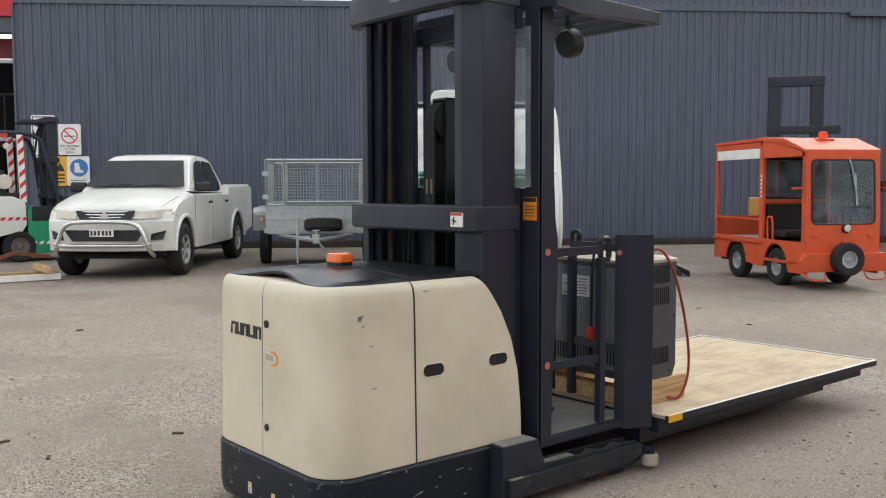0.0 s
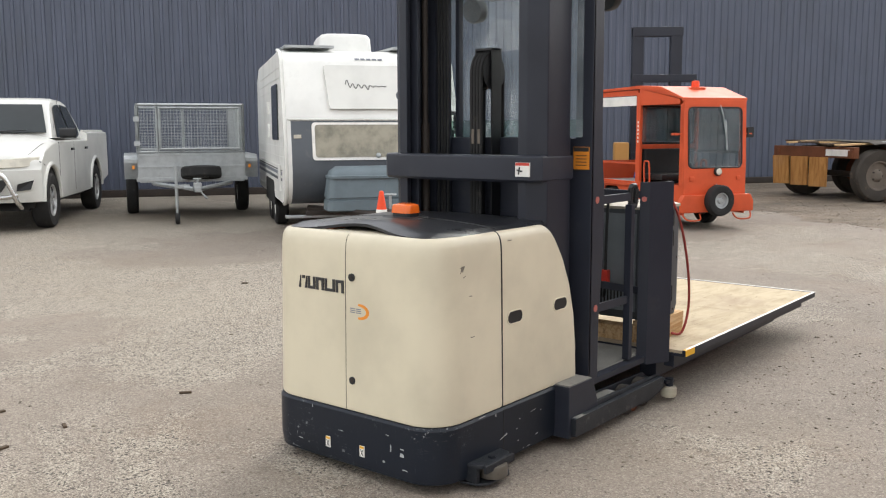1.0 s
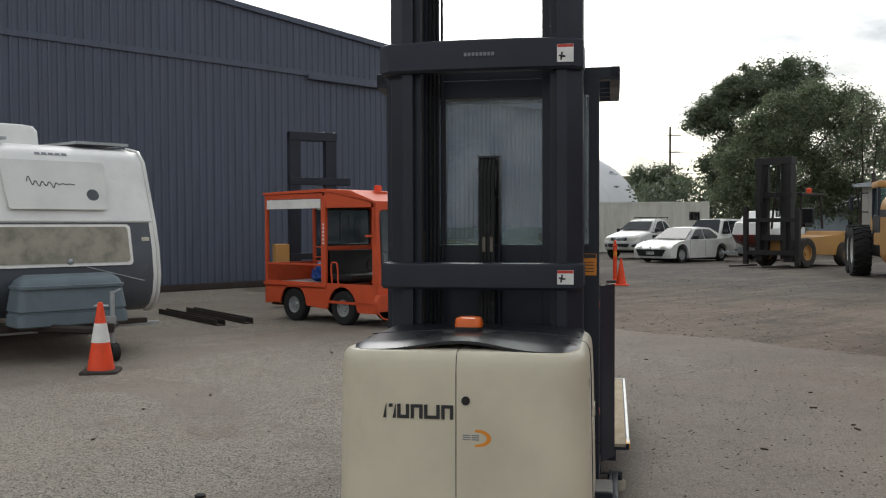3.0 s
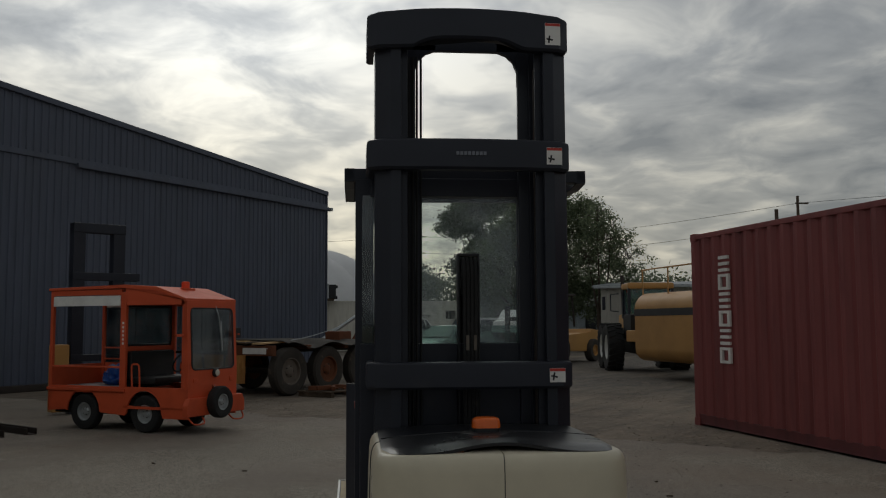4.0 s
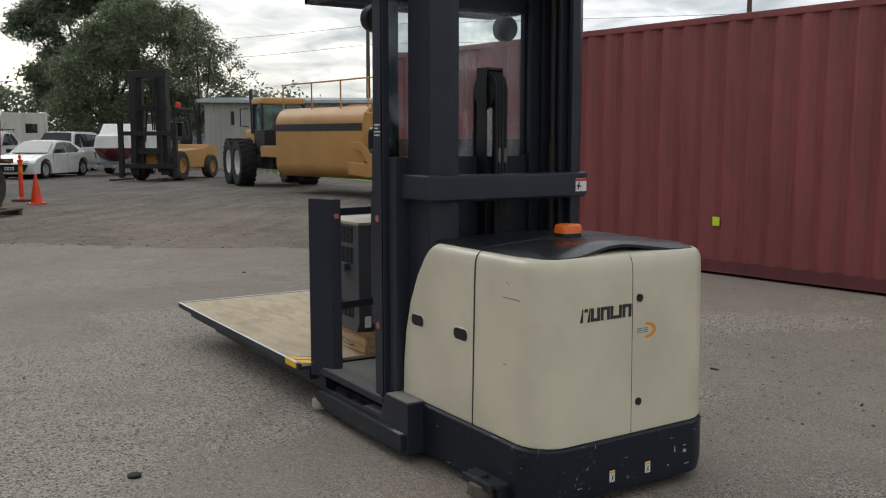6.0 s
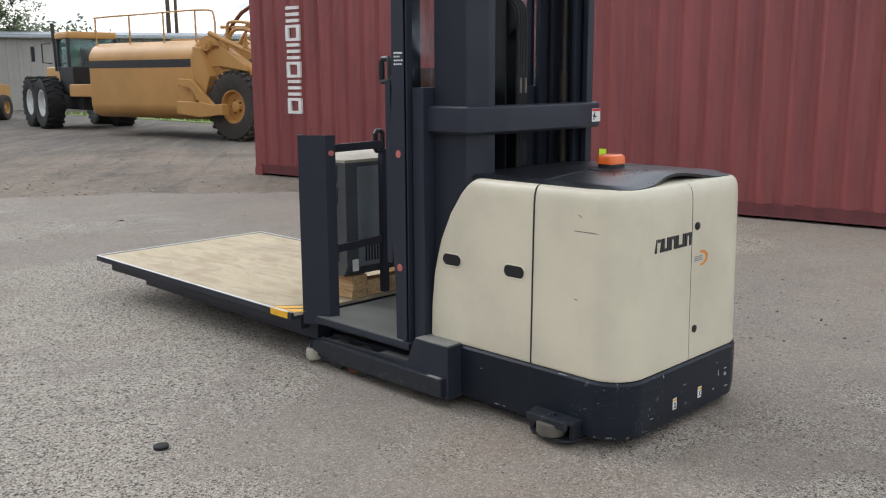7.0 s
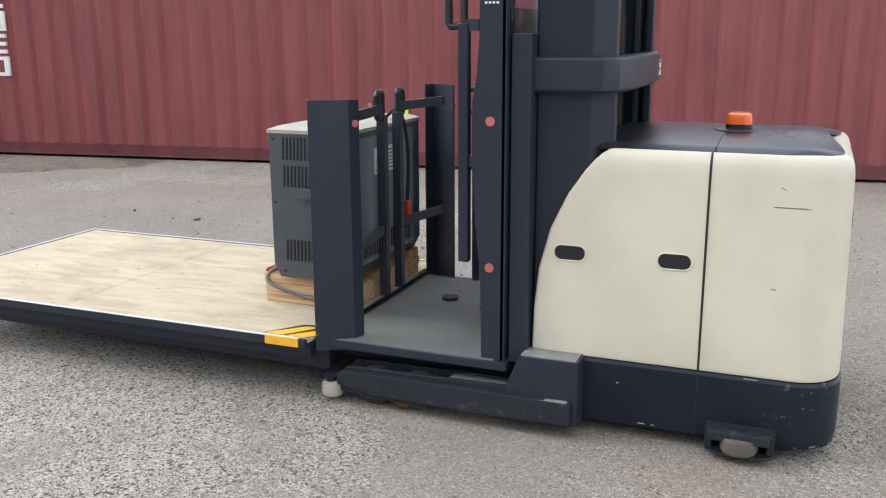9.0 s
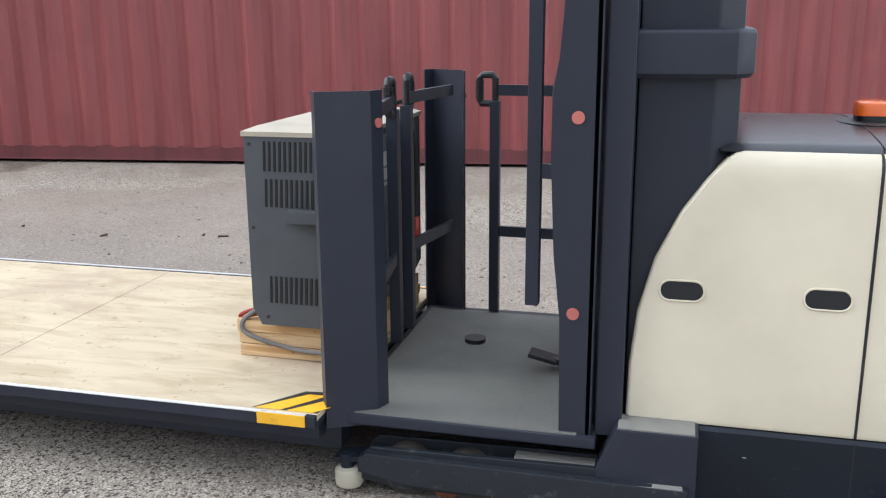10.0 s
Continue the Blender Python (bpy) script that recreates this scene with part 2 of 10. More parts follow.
MAT["tug_glass"] = glass("smoky_tug_glass", (0.52, 0.58, 0.58, 1), 0.16)


def wood(name, base, dark, stretch=(1.0, 14.0, 14.0), stain=0.3, lo=0.35, hi=0.7):
    n = Nodes(name)
    g = n.noise(3.0, 6, 0.6, n.stretch(*stretch), 0.6)
    c = n.mix(n.step(g, lo, hi), base, dark)
    c = n.mix(n.math("MULTIPLY", n.step(n.noise(1.1, 6, 0.65), 0.5, 0.7), stain * 0.55), c, hexc("9c8a78"))
    c = n.mix(n.math("MULTIPLY", n.step(n.noise(5.0, 6, 0.75, n.stretch(1.0, 1.6, 1.0)), 0.60, 0.74), stain * 0.5), c, hexc("83705e"))
    c = n.mix(n.math("MULTIPLY", n.step(n.noise(9.0, 7, 0.8, n.stretch(0.5, 4.0, 1.0), 0.8), 0.62, 0.66), stain * 0.7), c, hexc("5d5247"))
    c = n.mix(n.math("MULTIPLY", n.step(n.noise(26, 2), 0.66, 0.72), 0.45), c, hexc("6d5640"))
    n.bsdf.inputs["Specular IOR Level"].default_value = 0.15
    return n.out(c, 0.85, 0.0, n.bump(g, 0.2, 0.003))


MAT["ply"] = wood("weathered_plywood", hexc("c0b297"), hexc("aa9a7f"), (1.2, 4.0, 3.0), 1.0, 0.3, 0.75)
MAT["timber"] = wood("pine_bearer", hexc("d2b48a"), hexc("b58e60"), (1.0, 18.0, 18.0), 0.15)
MAT["old_timber"] = wood("grey_old_timber", hexc("5d5043"), hexc("3a322a"), (1.0, 16.0, 16.0), 0.3)
MAT["raw_timber"] = wood("raw_orange_timber", hexc("b9874f"), hexc("96683a"), (3.0, 3.0, 0.6), 0.3)


def scuffed_black():
    """Near-black paint with pale scrapes along the lower skirt."""
    n = Nodes("scuffed_charcoal_skirt")
    base = n.mix(n.step(n.noise(2.2, 5), 0.4, 0.7), hexc("1d222b"), hexc("181d24"))
    xyz = n.t.nodes.new("ShaderNodeSeparateXYZ")
    n.t.links.new(n.co, xyz.inputs[0])
    fore = n.math("ADD", n.math("MULTIPLY", n.step(n.math("MULTIPLY", xyz.outputs[0], -1.0), 0.22, 0.42), 0.96), 0.04)
    where = n.math("MULTIPLY", n.step(n.noise(2.6, 4, 0.6), 0.45, 0.62), fore)
    marks = n.math("MULTIPLY", n.step(n.noise(7.0, 8, 0.8, n.stretch(1.6, 1.6, 14.0), 0.6), 0.59, 0.63), where)
    c = n.mix(n.math("MULTIPLY", marks, 0.75), base, hexc("84888c"))
    drips = n.step(n.noise(9.0, 6, 0.75, n.stretch(7.0, 7.0, 0.9)), 0.60, 0.72)
    c = n.mix(n.math("MULTIPLY", n.math("MULTIPLY", drips, fore), 0.35), c, hexc("565b60"))
    chips = n.step(n.noise(34.0, 4, 0.7), 0.62, 0.67)
    c = n.mix(n.math("MULTIPLY", chips, n.math("MULTIPLY", where, 0.8)), c, hexc("9a9c9c"))
    n.bsdf.inputs["Specular IOR Level"].default_value = 0.25
    return n.out(c, 0.38, 0.0, n.bump(n.noise(60, 3), 0.06, 0.003))


MAT["worn_black"] = scuffed_black()


def shed_paint():
    n = Nodes("charcoal_sheet_cladding")
    streak = n.noise(2.0, 5, 0.6, n.stretch(3.0, 3.0, 0.25))
    c = n.mix(n.step(streak, 0.35, 0.7), hexc("535969"), hexc("4a505e"))
    c = n.mix(n.math("MULTIPLY", n.step(n.noise(0.5, 5, 0.6), 0.45, 0.75), 0.4), c, hexc("50535b"))
    return n.out(c, 0.5, 0.0, n.bump(n.noise(30, 2), 0.04, 0.004))


MAT["shed"] = shed_paint()


def container_paint(name, base, dark, rust):
    n = Nodes(name)
    streak = n.noise(1.6, 6, 0.65, n.stretch(2.6, 2.6, 0.35))
    c = n.mix(n.step(streak, 0.35, 0.72), base, dark)
    c = n.mix(n.math("MULTIPLY", n.step(n.noise(0.8, 6, 0.6), 0.5, 0.75), 0.35), c, shade(base, 1.25))
    c = n.mix(n.math("MULTIPLY", n.step(n.noise(7.0, 7, 0.7, n.stretch(1, 1, 0.5)), 0.68, 0.76), 0.8), c, rust)
    return n.out(c, 0.5, 0.0, n.bump(n.noise(24, 3), 0.06, 0.005))


MAT["cont_red"] = container_paint("oxide_red_container_paint", hexc("894745"), hexc("773c3b"), hexc("5f3322"))
# worn rail red, darkened further for the shade along the inset rail
MAT["cont_rail"] = container_paint("worn_rail_paint_with_shade", hexc("693536"), hexc("542b2d"), hexc("4b3227"))
MAT["cont_white"] = container_paint("off_white_container_paint", hexc("cfccbf"), hexc("bcb8aa"), hexc("8a6a4c"))


def ground_surface():
    """Worn chip-seal with stains, giving way to dark dirt and loose gravel past a ragged edge."""
    n = Nodes("worn_asphalt_yard")
    pos = n.geo.outputs["Position"]
    xyz = n.t.nodes.new("ShaderNodeSeparateXYZ")
    n.t.links.new(pos, xyz.inputs[0])

    def cells(scale):
        """Random value, second random value and a round chip mask for each cell."""
        v = n.t.nodes.new("ShaderNodeSeparateColor")
        n.t.links.new(n.voronoi(scale, out="Color", vec=pos), v.inputs[0])
        chip = n.step(n.math("SUBTRACT", 0.52, n.voronoi(scale, vec=pos)), 0.0, 0.06)
        return v.outputs[0], v.outputs[1], chip
    coarse, coarse2, chip_a = cells(66.0)
    fine, fine2, chip_b = cells(122.0)
    tiny, tiny2, chip_c = cells(245.0)
    patch, broad, mid_n = n.noise(0.5, 7, 0.62, pos), n.noise(0.12, 4, 0.55, pos), n.noise(2.4, 7, 0.68, pos)
    c = n.mix(n.step(patch, 0.36, 0.66), hexc("92867a"), hexc("7f756b"))
    c = n.mix(n.math("MULTIPLY", n.step(broad, 0.42, 0.60), 0.65), c, hexc("a59787"))
    c = n.mix(n.math("MULTIPLY", n.step(n.noise(0.16, 6, 0.62, pos, 0.6), 0.50, 0.62), 0.5), c, hexc("74695f"))
    c = n.mix(n.math("MULTIPLY", n.step(mid_n, 0.50, 0.74), 0.4), c, hexc("776d62"))
    c = n.mix(n.math("MULTIPLY", n.step(n.noise(0.75, 8, 0.66, pos, 0.4), 0.50, 0.66), 0.5), c, hexc("88735f"))
    c = n.mix(n.math("MULTIPLY", n.step(n.noise(0.21, 6, 0.6, pos, 0.8), 0.54, 0.66), 0.45), c, hexc("907c69"))
    c = n.mix(n.math("MULTIPLY", n.step(n.noise(6.0, 8, 0.75, pos, 0.6), 0.52, 0.72), 0.3), c, hexc("6d6257"))
    c = n.mix(n.math("MULTIPLY", n.step(n.noise(0.33, 5, 0.6, pos), 0.50, 0.60), 0.35), c, hexc("a79a86"))
    # where the binder has worn, more stone shows
    side = n.math("SUBTRACT", n.math("MULTIPLY", n.step(xyz.outputs[1], 0.8, 4.6), 0.125), 0.11)
    worn = n.math("ADD", n.math("MULTIPLY", n.step(n.math("ADD", n.noise(0.38, 7, 0.6, pos, 0.6), side), 0.42, 0.53), 0.66), 0.34)

    c = n.mix(n.math("MULTIPLY", n.math("SUBTRACT", 1.0, worn), 0.7), c, n.mix(n.step(n.noise(1.3, 7, 0.65, pos), 0.35, 0.65), hexc("8b7f73"), hexc("786c61")))
    c = n.mix(n.math("MULTIPLY", n.step(worn, 0.7, 1.0), 0.35), c, hexc("a79d8d"))

    def chips(c, mask, rnd, lo, strength, colour):
        return n.mix(n.math("MULTIPLY", n.math("MULTIPLY", mask, n.step(rnd, lo, lo + 0.03)), n.math("MULTIPLY", worn, strength)), c, colour)
    c = chips(c, chip_c, tiny, 0.50, 0.85, hexc("524a41"))
    c = chips(c, chip_c, tiny2, 0.62, 0.80, hexc("cabfae"))
    c = chips(c, chip_b, fine, 0.62, 1.0, hexc("423c36"))
    c = chips(c, chip_b, fine2, 0.66, 0.90, hexc("c9beae"))
    c = chips(c, chip_a, coarse, 0.80, 1.0, hexc("47423c"))
    c = chips(c, chip_a, coarse2, 0.82, 0.80, hexc("bfb5a5"))
    pits = n.step(n.math("SUBTRACT", 0.22, n.voronoi(30.0, vec=pos)), 0.0, 0.05)
    c = n.mix(n.math("MULTIPLY", n.math("MULTIPLY", pits, n.step(n.noise(9.0, 2, 0.5, pos), 0.60, 0.62)), 0.8), c, hexc("413b34"))
    # single dark stones and holes
    for scale, size, gate, strength in ((10.0, 0.062, 0.52, 0.85), (17.0, 0.085, 0.56, 0.75), (5.3, 0.05, 0.5, 0.85)):
        dot = n.step(n.math("SUBTRACT", size, n.voronoi(scale, vec=pos)), 0.0, 0.02)
        c = n.mix(n.math("MULTIPLY", n.math("MULTIPLY", dot, n.step(n.noise(scale * 0.61, 2, 0.5, pos), gate, gate + 0.02)), strength), c, hexc("39332c"))
    # dirt past the edge of the seal
    edge = n.math("SUBTRACT", n.math("MULTIPLY", n.math("SUBTRACT", xyz.outputs[0], 10.4), 0.78),
                  n.math("MULTIPLY", n.math("SUBTRACT", xyz.outputs[1], 0.5), 0.63))
    edge = n.math("ADD", edge, n.math("MULTIPLY", n.math("SUBTRACT", n.noise(0.7, 6, 0.65, pos), 0.5), 2.2))
    dirt_mask = n.step(edge, -0.06, 0.06)
    clods_wide = n.noise(0.3, 5, 0.6, pos)
    dirt = n.mix(n.step(n.noise(0.8, 7, 0.68, pos), 0.38, 0.62), hexc("65594d"), hexc("7c6d5d"))
    dirt = n.mix(n.step(n.math("ADD", edge, n.math("MULTIPLY", clods_wide, 8.0)), 10.0, 14.0), dirt, hexc("504b46"))
    dirt = n.mix(n.math("MULTIPLY", n.step(n.noise(0.22, 4, 0.6, pos), 0.5, 0.66), 0.6), dirt, hexc("857766"))
    clods = n.noise(1.7, 9, 0.78, pos, 1.4)
    dirt = n.mix(n.math("MULTIPLY", n.step(clods, 0.50, 0.66), 0.30), dirt, hexc("50463c"))
    # wheel tracks sweep along the edge of the seal
    ruts = n.noise(1.0, 6, 0.6, n.rotated(-39, 0.16, 1.5), 0.5)
    dirt = n.mix(n.math("MULTIPLY", n.step(ruts, 0.48, 0.62), 0.55), dirt, hexc("4d453d"))
    dirt = n.mix(n.math("MULTIPLY", n.step(ruts, 0.50, 0.36), 0.35), dirt, hexc("8b7d6c"))
    dirt = n.mix(n.math("MULTIPLY", n.step(n.noise(5.5, 8, 0.75, pos, 0.7), 0.54, 0.60), 0.5), dirt, hexc("98866f"))
    dirt = n.mix(n.math("MULTIPLY", n.step(coarse, 0.7, 0.9), 0.4), dirt, hexc("968a7c"))
    c = n.mix(dirt_mask, c, dirt)
    c = n.mix(1.0, c, (0.885, 0.90, 0.905, 1), "MULTIPLY")
    spots = n.step(n.noise(4.2, 3, 0.6, pos), 0.71, 0.75)
    c = n.mix(n.math("MULTIPLY", spots, 0.5), c, hexc("3b362f"))
    h = n.math("ADD", n.math("MULTIPLY", n.math("ADD", chip_a, n.math("MULTIPLY", chip_b, 0.6)), n.math("MULTIPLY", worn, 0.5)), n.math("MULTIPLY", mid_n, 0.9))
    h = n.math("ADD", h, n.math("MULTIPLY", n.math("MULTIPLY", clods, dirt_mask), 2.6))
    return n.out(c, 0.9, 0.0, n.bump(h, 0.9, 0.006))


MAT["ground"] = ground_surface()
MAT["grass"] = coat("verge_grass", hexc("6e7f3d"), 0.9, dirt=0.5, dirt_color=hexc("8c8451"), scale=1.2, grain=0.5)
MAT["bark"] = coat("grey_brown_bark", hexc("4d4238"), 0.9, dirt=0.5, dirt_color=hexc("2b2520"), scale=3.0, grain=0.4)
MAT["pole_wood"] = coat("weathered_pole_timber", hexc("5a4c40"), 0.9, dirt=0.3, scale=1.5, grain=0.2)
MAT["roof_grey"] = coat("pale_grey_roof_sheet", hexc("83888c"), 0.5, dirt=0.2, scale=0.4)
MAT["signal_red"] = coat("signal_red_fascia", hexc("c8232c"), 0.4, dirt=0.05, scale=1.0)
# near-black; on bay walls, recesses and slots the colour stands in for shade
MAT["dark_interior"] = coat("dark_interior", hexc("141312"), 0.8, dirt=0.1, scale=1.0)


def leaf_mat(name, a, b):
    n = Nodes(name)
    rnd = n.geo.outputs["Random Per Island"]
    c = n.mix(rnd, a, b)
    n.out(c, 0.45)
    thin = n.t.nodes.new("ShaderNodeBsdfTranslucent")
    n.t.links.new(c, thin.inputs[0])
    mixer = n.t.nodes.new("ShaderNodeMixShader")
    mixer.inputs[0].default_value = 0.4
    n.t.links.new(n.bsdf.outputs[0], mixer.inputs[1])
    n.t.links.new(thin.outputs[0], mixer.inputs[2])
    n.t.links.new(mixer.outputs[0], n.t.nodes["Material Output"].inputs[0])
    return n.m


def tent_fabric(name, color):
    """White coated cloth that lets part of the daylight through, with faint rain streaks."""
    n = Nodes(name)
    c = n.mix(n.step(n.noise(0.5, 5), 0.4, 0.8), color, shade(color, 0.93))
    n.out(c, 0.55)
    thin = n.t.nodes.new("ShaderNodeBsdfTranslucent")
    n.t.links.new(c, thin.inputs[0])
    mixer = n.t.nodes.new("ShaderNodeMixShader")
    mixer.inputs[0].default_value = 0.4
    n.t.links.new(n.bsdf.outputs[0], mixer.inputs[1])
    n.t.links.new(thin.outputs[0], mixer.inputs[2])
    n.t.links.new(mixer.outputs[0], n.t.nodes["Material Output"].inputs[0])
    return n.m


MAT["dome"] = tent_fabric("white_dome_fabric", hexc("f7f8f9"))
MAT["leaf_dark"] = leaf_mat("dark_gum_leaves", hexc("5d6852"), hexc("808b70"))
MAT["leaf_green"] = leaf_mat("green_pepper_tree_leaves", hexc("56634a"), hexc("8b9573"))


# ---- mesh helpers ----
def finish(bm, smooth=35.0):
    """Normals out, and soft shading below the given angle."""
    bmesh.ops.recalc_face_normals(bm, faces=bm.faces[:])
    limit = radians(smooth)
    for f in bm.faces:
        f.smooth = smooth > 0
    for e in bm.edges:
        if len(e.link_faces) != 2 or e.calc_face_angle(0) > limit:
            e.smooth = False
    return bm


def part(name, bm, material, parent=None, label="", smooth=35.0):
    """Links a bmesh as one mesh object under a thing or part (or at top level)."""
    finish(bm, smooth)
    me = bpy.data.meshes.new(name)
    bm.to_mesh(me)
    bm.free()
    me.materials.append(MAT[material] if isinstance(material, str) else material)
    ob = new(name, me)
    if smooth > 0 and 20 < len(me.polygons) < 4000:
        even = ob.modifiers.new("even_normals", "WEIGHTED_NORMAL")
        even.keep_sharp = True
    if parent is not None:
        ob.parent = parent
    return tagged(ob, label) if label else ob


def thing(name, label, category, m=None, group="", kind=""):
    ob = new(name)
    ob.empty_display_size = 0.2
    if m is not None:
        ob.matrix_basis = m
    return tagged(ob, label, category, group, kind)


def bevel(bm, geom_verts, width, seg=2):
    if width <= 0:
        return
    edges = {e for v in geom_verts for e in v.link_edges}
    bmesh.ops.bevel(bm, geom=list(edges), offset=width, offset_type="OFFSET", segments=seg, profile=0.6, affect="EDGES", clamp_overlap=True)


def box(bm, x0, x1, y0, y1, z0, z1, r=0.0, seg=2, m=None):
    tmp = bmesh.new()
    bmesh.ops.create_cube(tmp, size=1.0, matrix=Matrix.LocRotScale(((x0 + x1) / 2, (y0 + y1) / 2, (z0 + z1) / 2), None,
                                                                  (abs(x1 - x0), abs(y1 - y0), abs(z1 - z0))))
    if r > 0:
        bevel(tmp, tmp.verts[:], min(r, 0.45 * min(abs(x1 - x0), abs(y1 - y0), abs(z1 - z0))), seg)
    join(bm, tmp, m)
    return bm


def join(bm, tmp, m=None):
    """Adds the mesh tmp to bm and frees it."""
    if m is not None:
        bmesh.ops.transform(tmp, matrix=m, verts=tmp.verts[:])
    made = {v: bm.verts.new(v.co) for v in tmp.verts}
    for f in tmp.faces:
        try:
            bm.faces.new([made[v] for v in f.verts])
        except ValueError:
            pass
    tmp.free()


def boxes(*rows, r=0.004):
    bm = bmesh.new()
    for row in rows:
        box(bm, *row, r=r)
    return bm


def cyl(bm, a, b, r, seg=16, r2=None, cap=True):
    a, b = Vector(a), Vector(b)
    d = b - a
    tmp = bmesh.new()
    bmesh.ops.create_cone(tmp, cap_ends=cap, cap_tris=False, segments=seg, radius1=r, radius2=r if r2 is None else r2, depth=d.length)
    join(bm, tmp, Matrix.Translation((a + b) / 2) @ d.to_track_quat("Z", "Y").to_matrix().to_4x4())
    return bm


def prism(bm, pts, a, b, axis="y", r=0.0, seg=2):
    """A flat outline drawn in the plane across axis, pulled from a to b. Points: (x, z) for y, (y, z) for x, (x, y) for z."""
    def at(p, v):
        return {"y": (p[0], v, p[1]), "x": (v, p[0], p[1]), "z": (p[0], p[1], v)}[axis]
    tmp = bmesh.new()
    lo, hi = [tmp.verts.new(at(p, a)) for p in pts], [tmp.verts.new(at(p, b)) for p in pts]
    tmp.faces.new(lo)
    tmp.faces.new(hi[::-1])
    n = len(pts)
    for i in range(n):
        tmp.faces.new((lo[i], hi[i], hi[(i + 1) % n], lo[(i + 1) % n]))
    if r > 0:
        bevel(tmp, tmp.verts[:], r, seg)
    join(bm, tmp)
    return bm


def loft(bm, rings, cap=True, closed=True):
    """Skins a list of rings that have equally many points."""
    rows = [[bm.verts.new(p) for p in ring] for ring in rings]
    n = len(rows[0])
    for a, b in zip(rows, rows[1:]):
        for i in range(n if closed else n - 1):
            j = (i + 1) % n
            bm.faces.new((a[i], a[j], b[j], b[i]))
    if cap:
        bm.faces.new(rows[0][::-1])
        bm.faces.new(rows[-1])
    return bm


def tube(bm, pts, r, seg=8, cap=True):
    """A round bar through the points."""
    pts = [Vector(p) for p in pts]
    rings, up = [], None
    for i, p in enumerate(pts):
        d = (pts[min(i + 1, len(pts) - 1)] - pts[max(i - 1, 0)]).normalized()
        if up is None:
            up = d.orthogonal().normalized()
        up = (up - d * up.dot(d)).normalized()
        w = d.cross(up)
        rings.append([p + (up * math.cos(k) + w * math.sin(k)) * r for k in (2 * math.pi * j / seg for j in range(seg))])
    return loft(bm, rings, cap)


def smooth_path(pts, n=6):
    """Points on a soft curve through pts."""
    pts = [Vector(p) for p in pts]
    out = []
    for i in range(len(pts) - 1):
        p0, p1, p2, p3 = pts[max(i - 1, 0)], pts[i], pts[i + 1], pts[min(i + 2, len(pts) - 1)]
        for k in range(n):
            t = k / n
            out.append(0.5 * ((2 * p1) + (p2 - p0) * t + (2 * p0 - 5 * p1 + 4 * p2 - p3) * t * t + (3 * p1 - p0 - 3 * p2 + p3) * t ** 3))
    return out + [pts[-1]]


def lathe(bm, profile, m=None, seg=32, cap=True):
    """Turns a profile of (radius, height) round z."""
    tmp = bmesh.new()
    rings = [[(r * math.cos(2 * math.pi * j / seg), r * math.sin(2 * math.pi * j / seg), h) for j in range(seg)] for r, h in profile]
    loft(tmp, rings, cap=cap)
    join(bm, tmp, m)
    return bm


def rounded(x0, x1, y0, y1, r, k=6):
    """The outline of a rectangle with rounded corners; r: one radius or four (x0y0, x1y0, x1y1, x0y1)."""
    r = (r,) * 4 if isinstance(r, (int, float)) else r
    out = []
    for (cx, cy, sx, sy, a0), q in zip(((x0, y0, 1, 1, 180), (x1, y0, -1, 1, 270), (x1, y1, -1, -1, 0), (x0, y1, 1, -1, 90)), r):
        for i in range(k + 1):
            a = radians(a0 + 90 * i / k)
            out.append((cx + sx * q + q * math.cos(a), cy + sy * q + q * math.sin(a)))
    return out


def quad(bm, a, b, c, d):
    bm.faces.new([bm.verts.new(p) for p in (a, b, c, d)])
    return bm


def slab(bm, pts, thick):
    """A flat plate from an outline of 3D points, thickened along its normal."""
    pts = [Vector(p) for p in pts]
    nrm = (pts[1] - pts[0]).cross(pts[2] - pts[0]).normalized()
    loft(bm, [[p - nrm * thick / 2 for p in pts], [p + nrm * thick / 2 for p in pts]])
    return bm


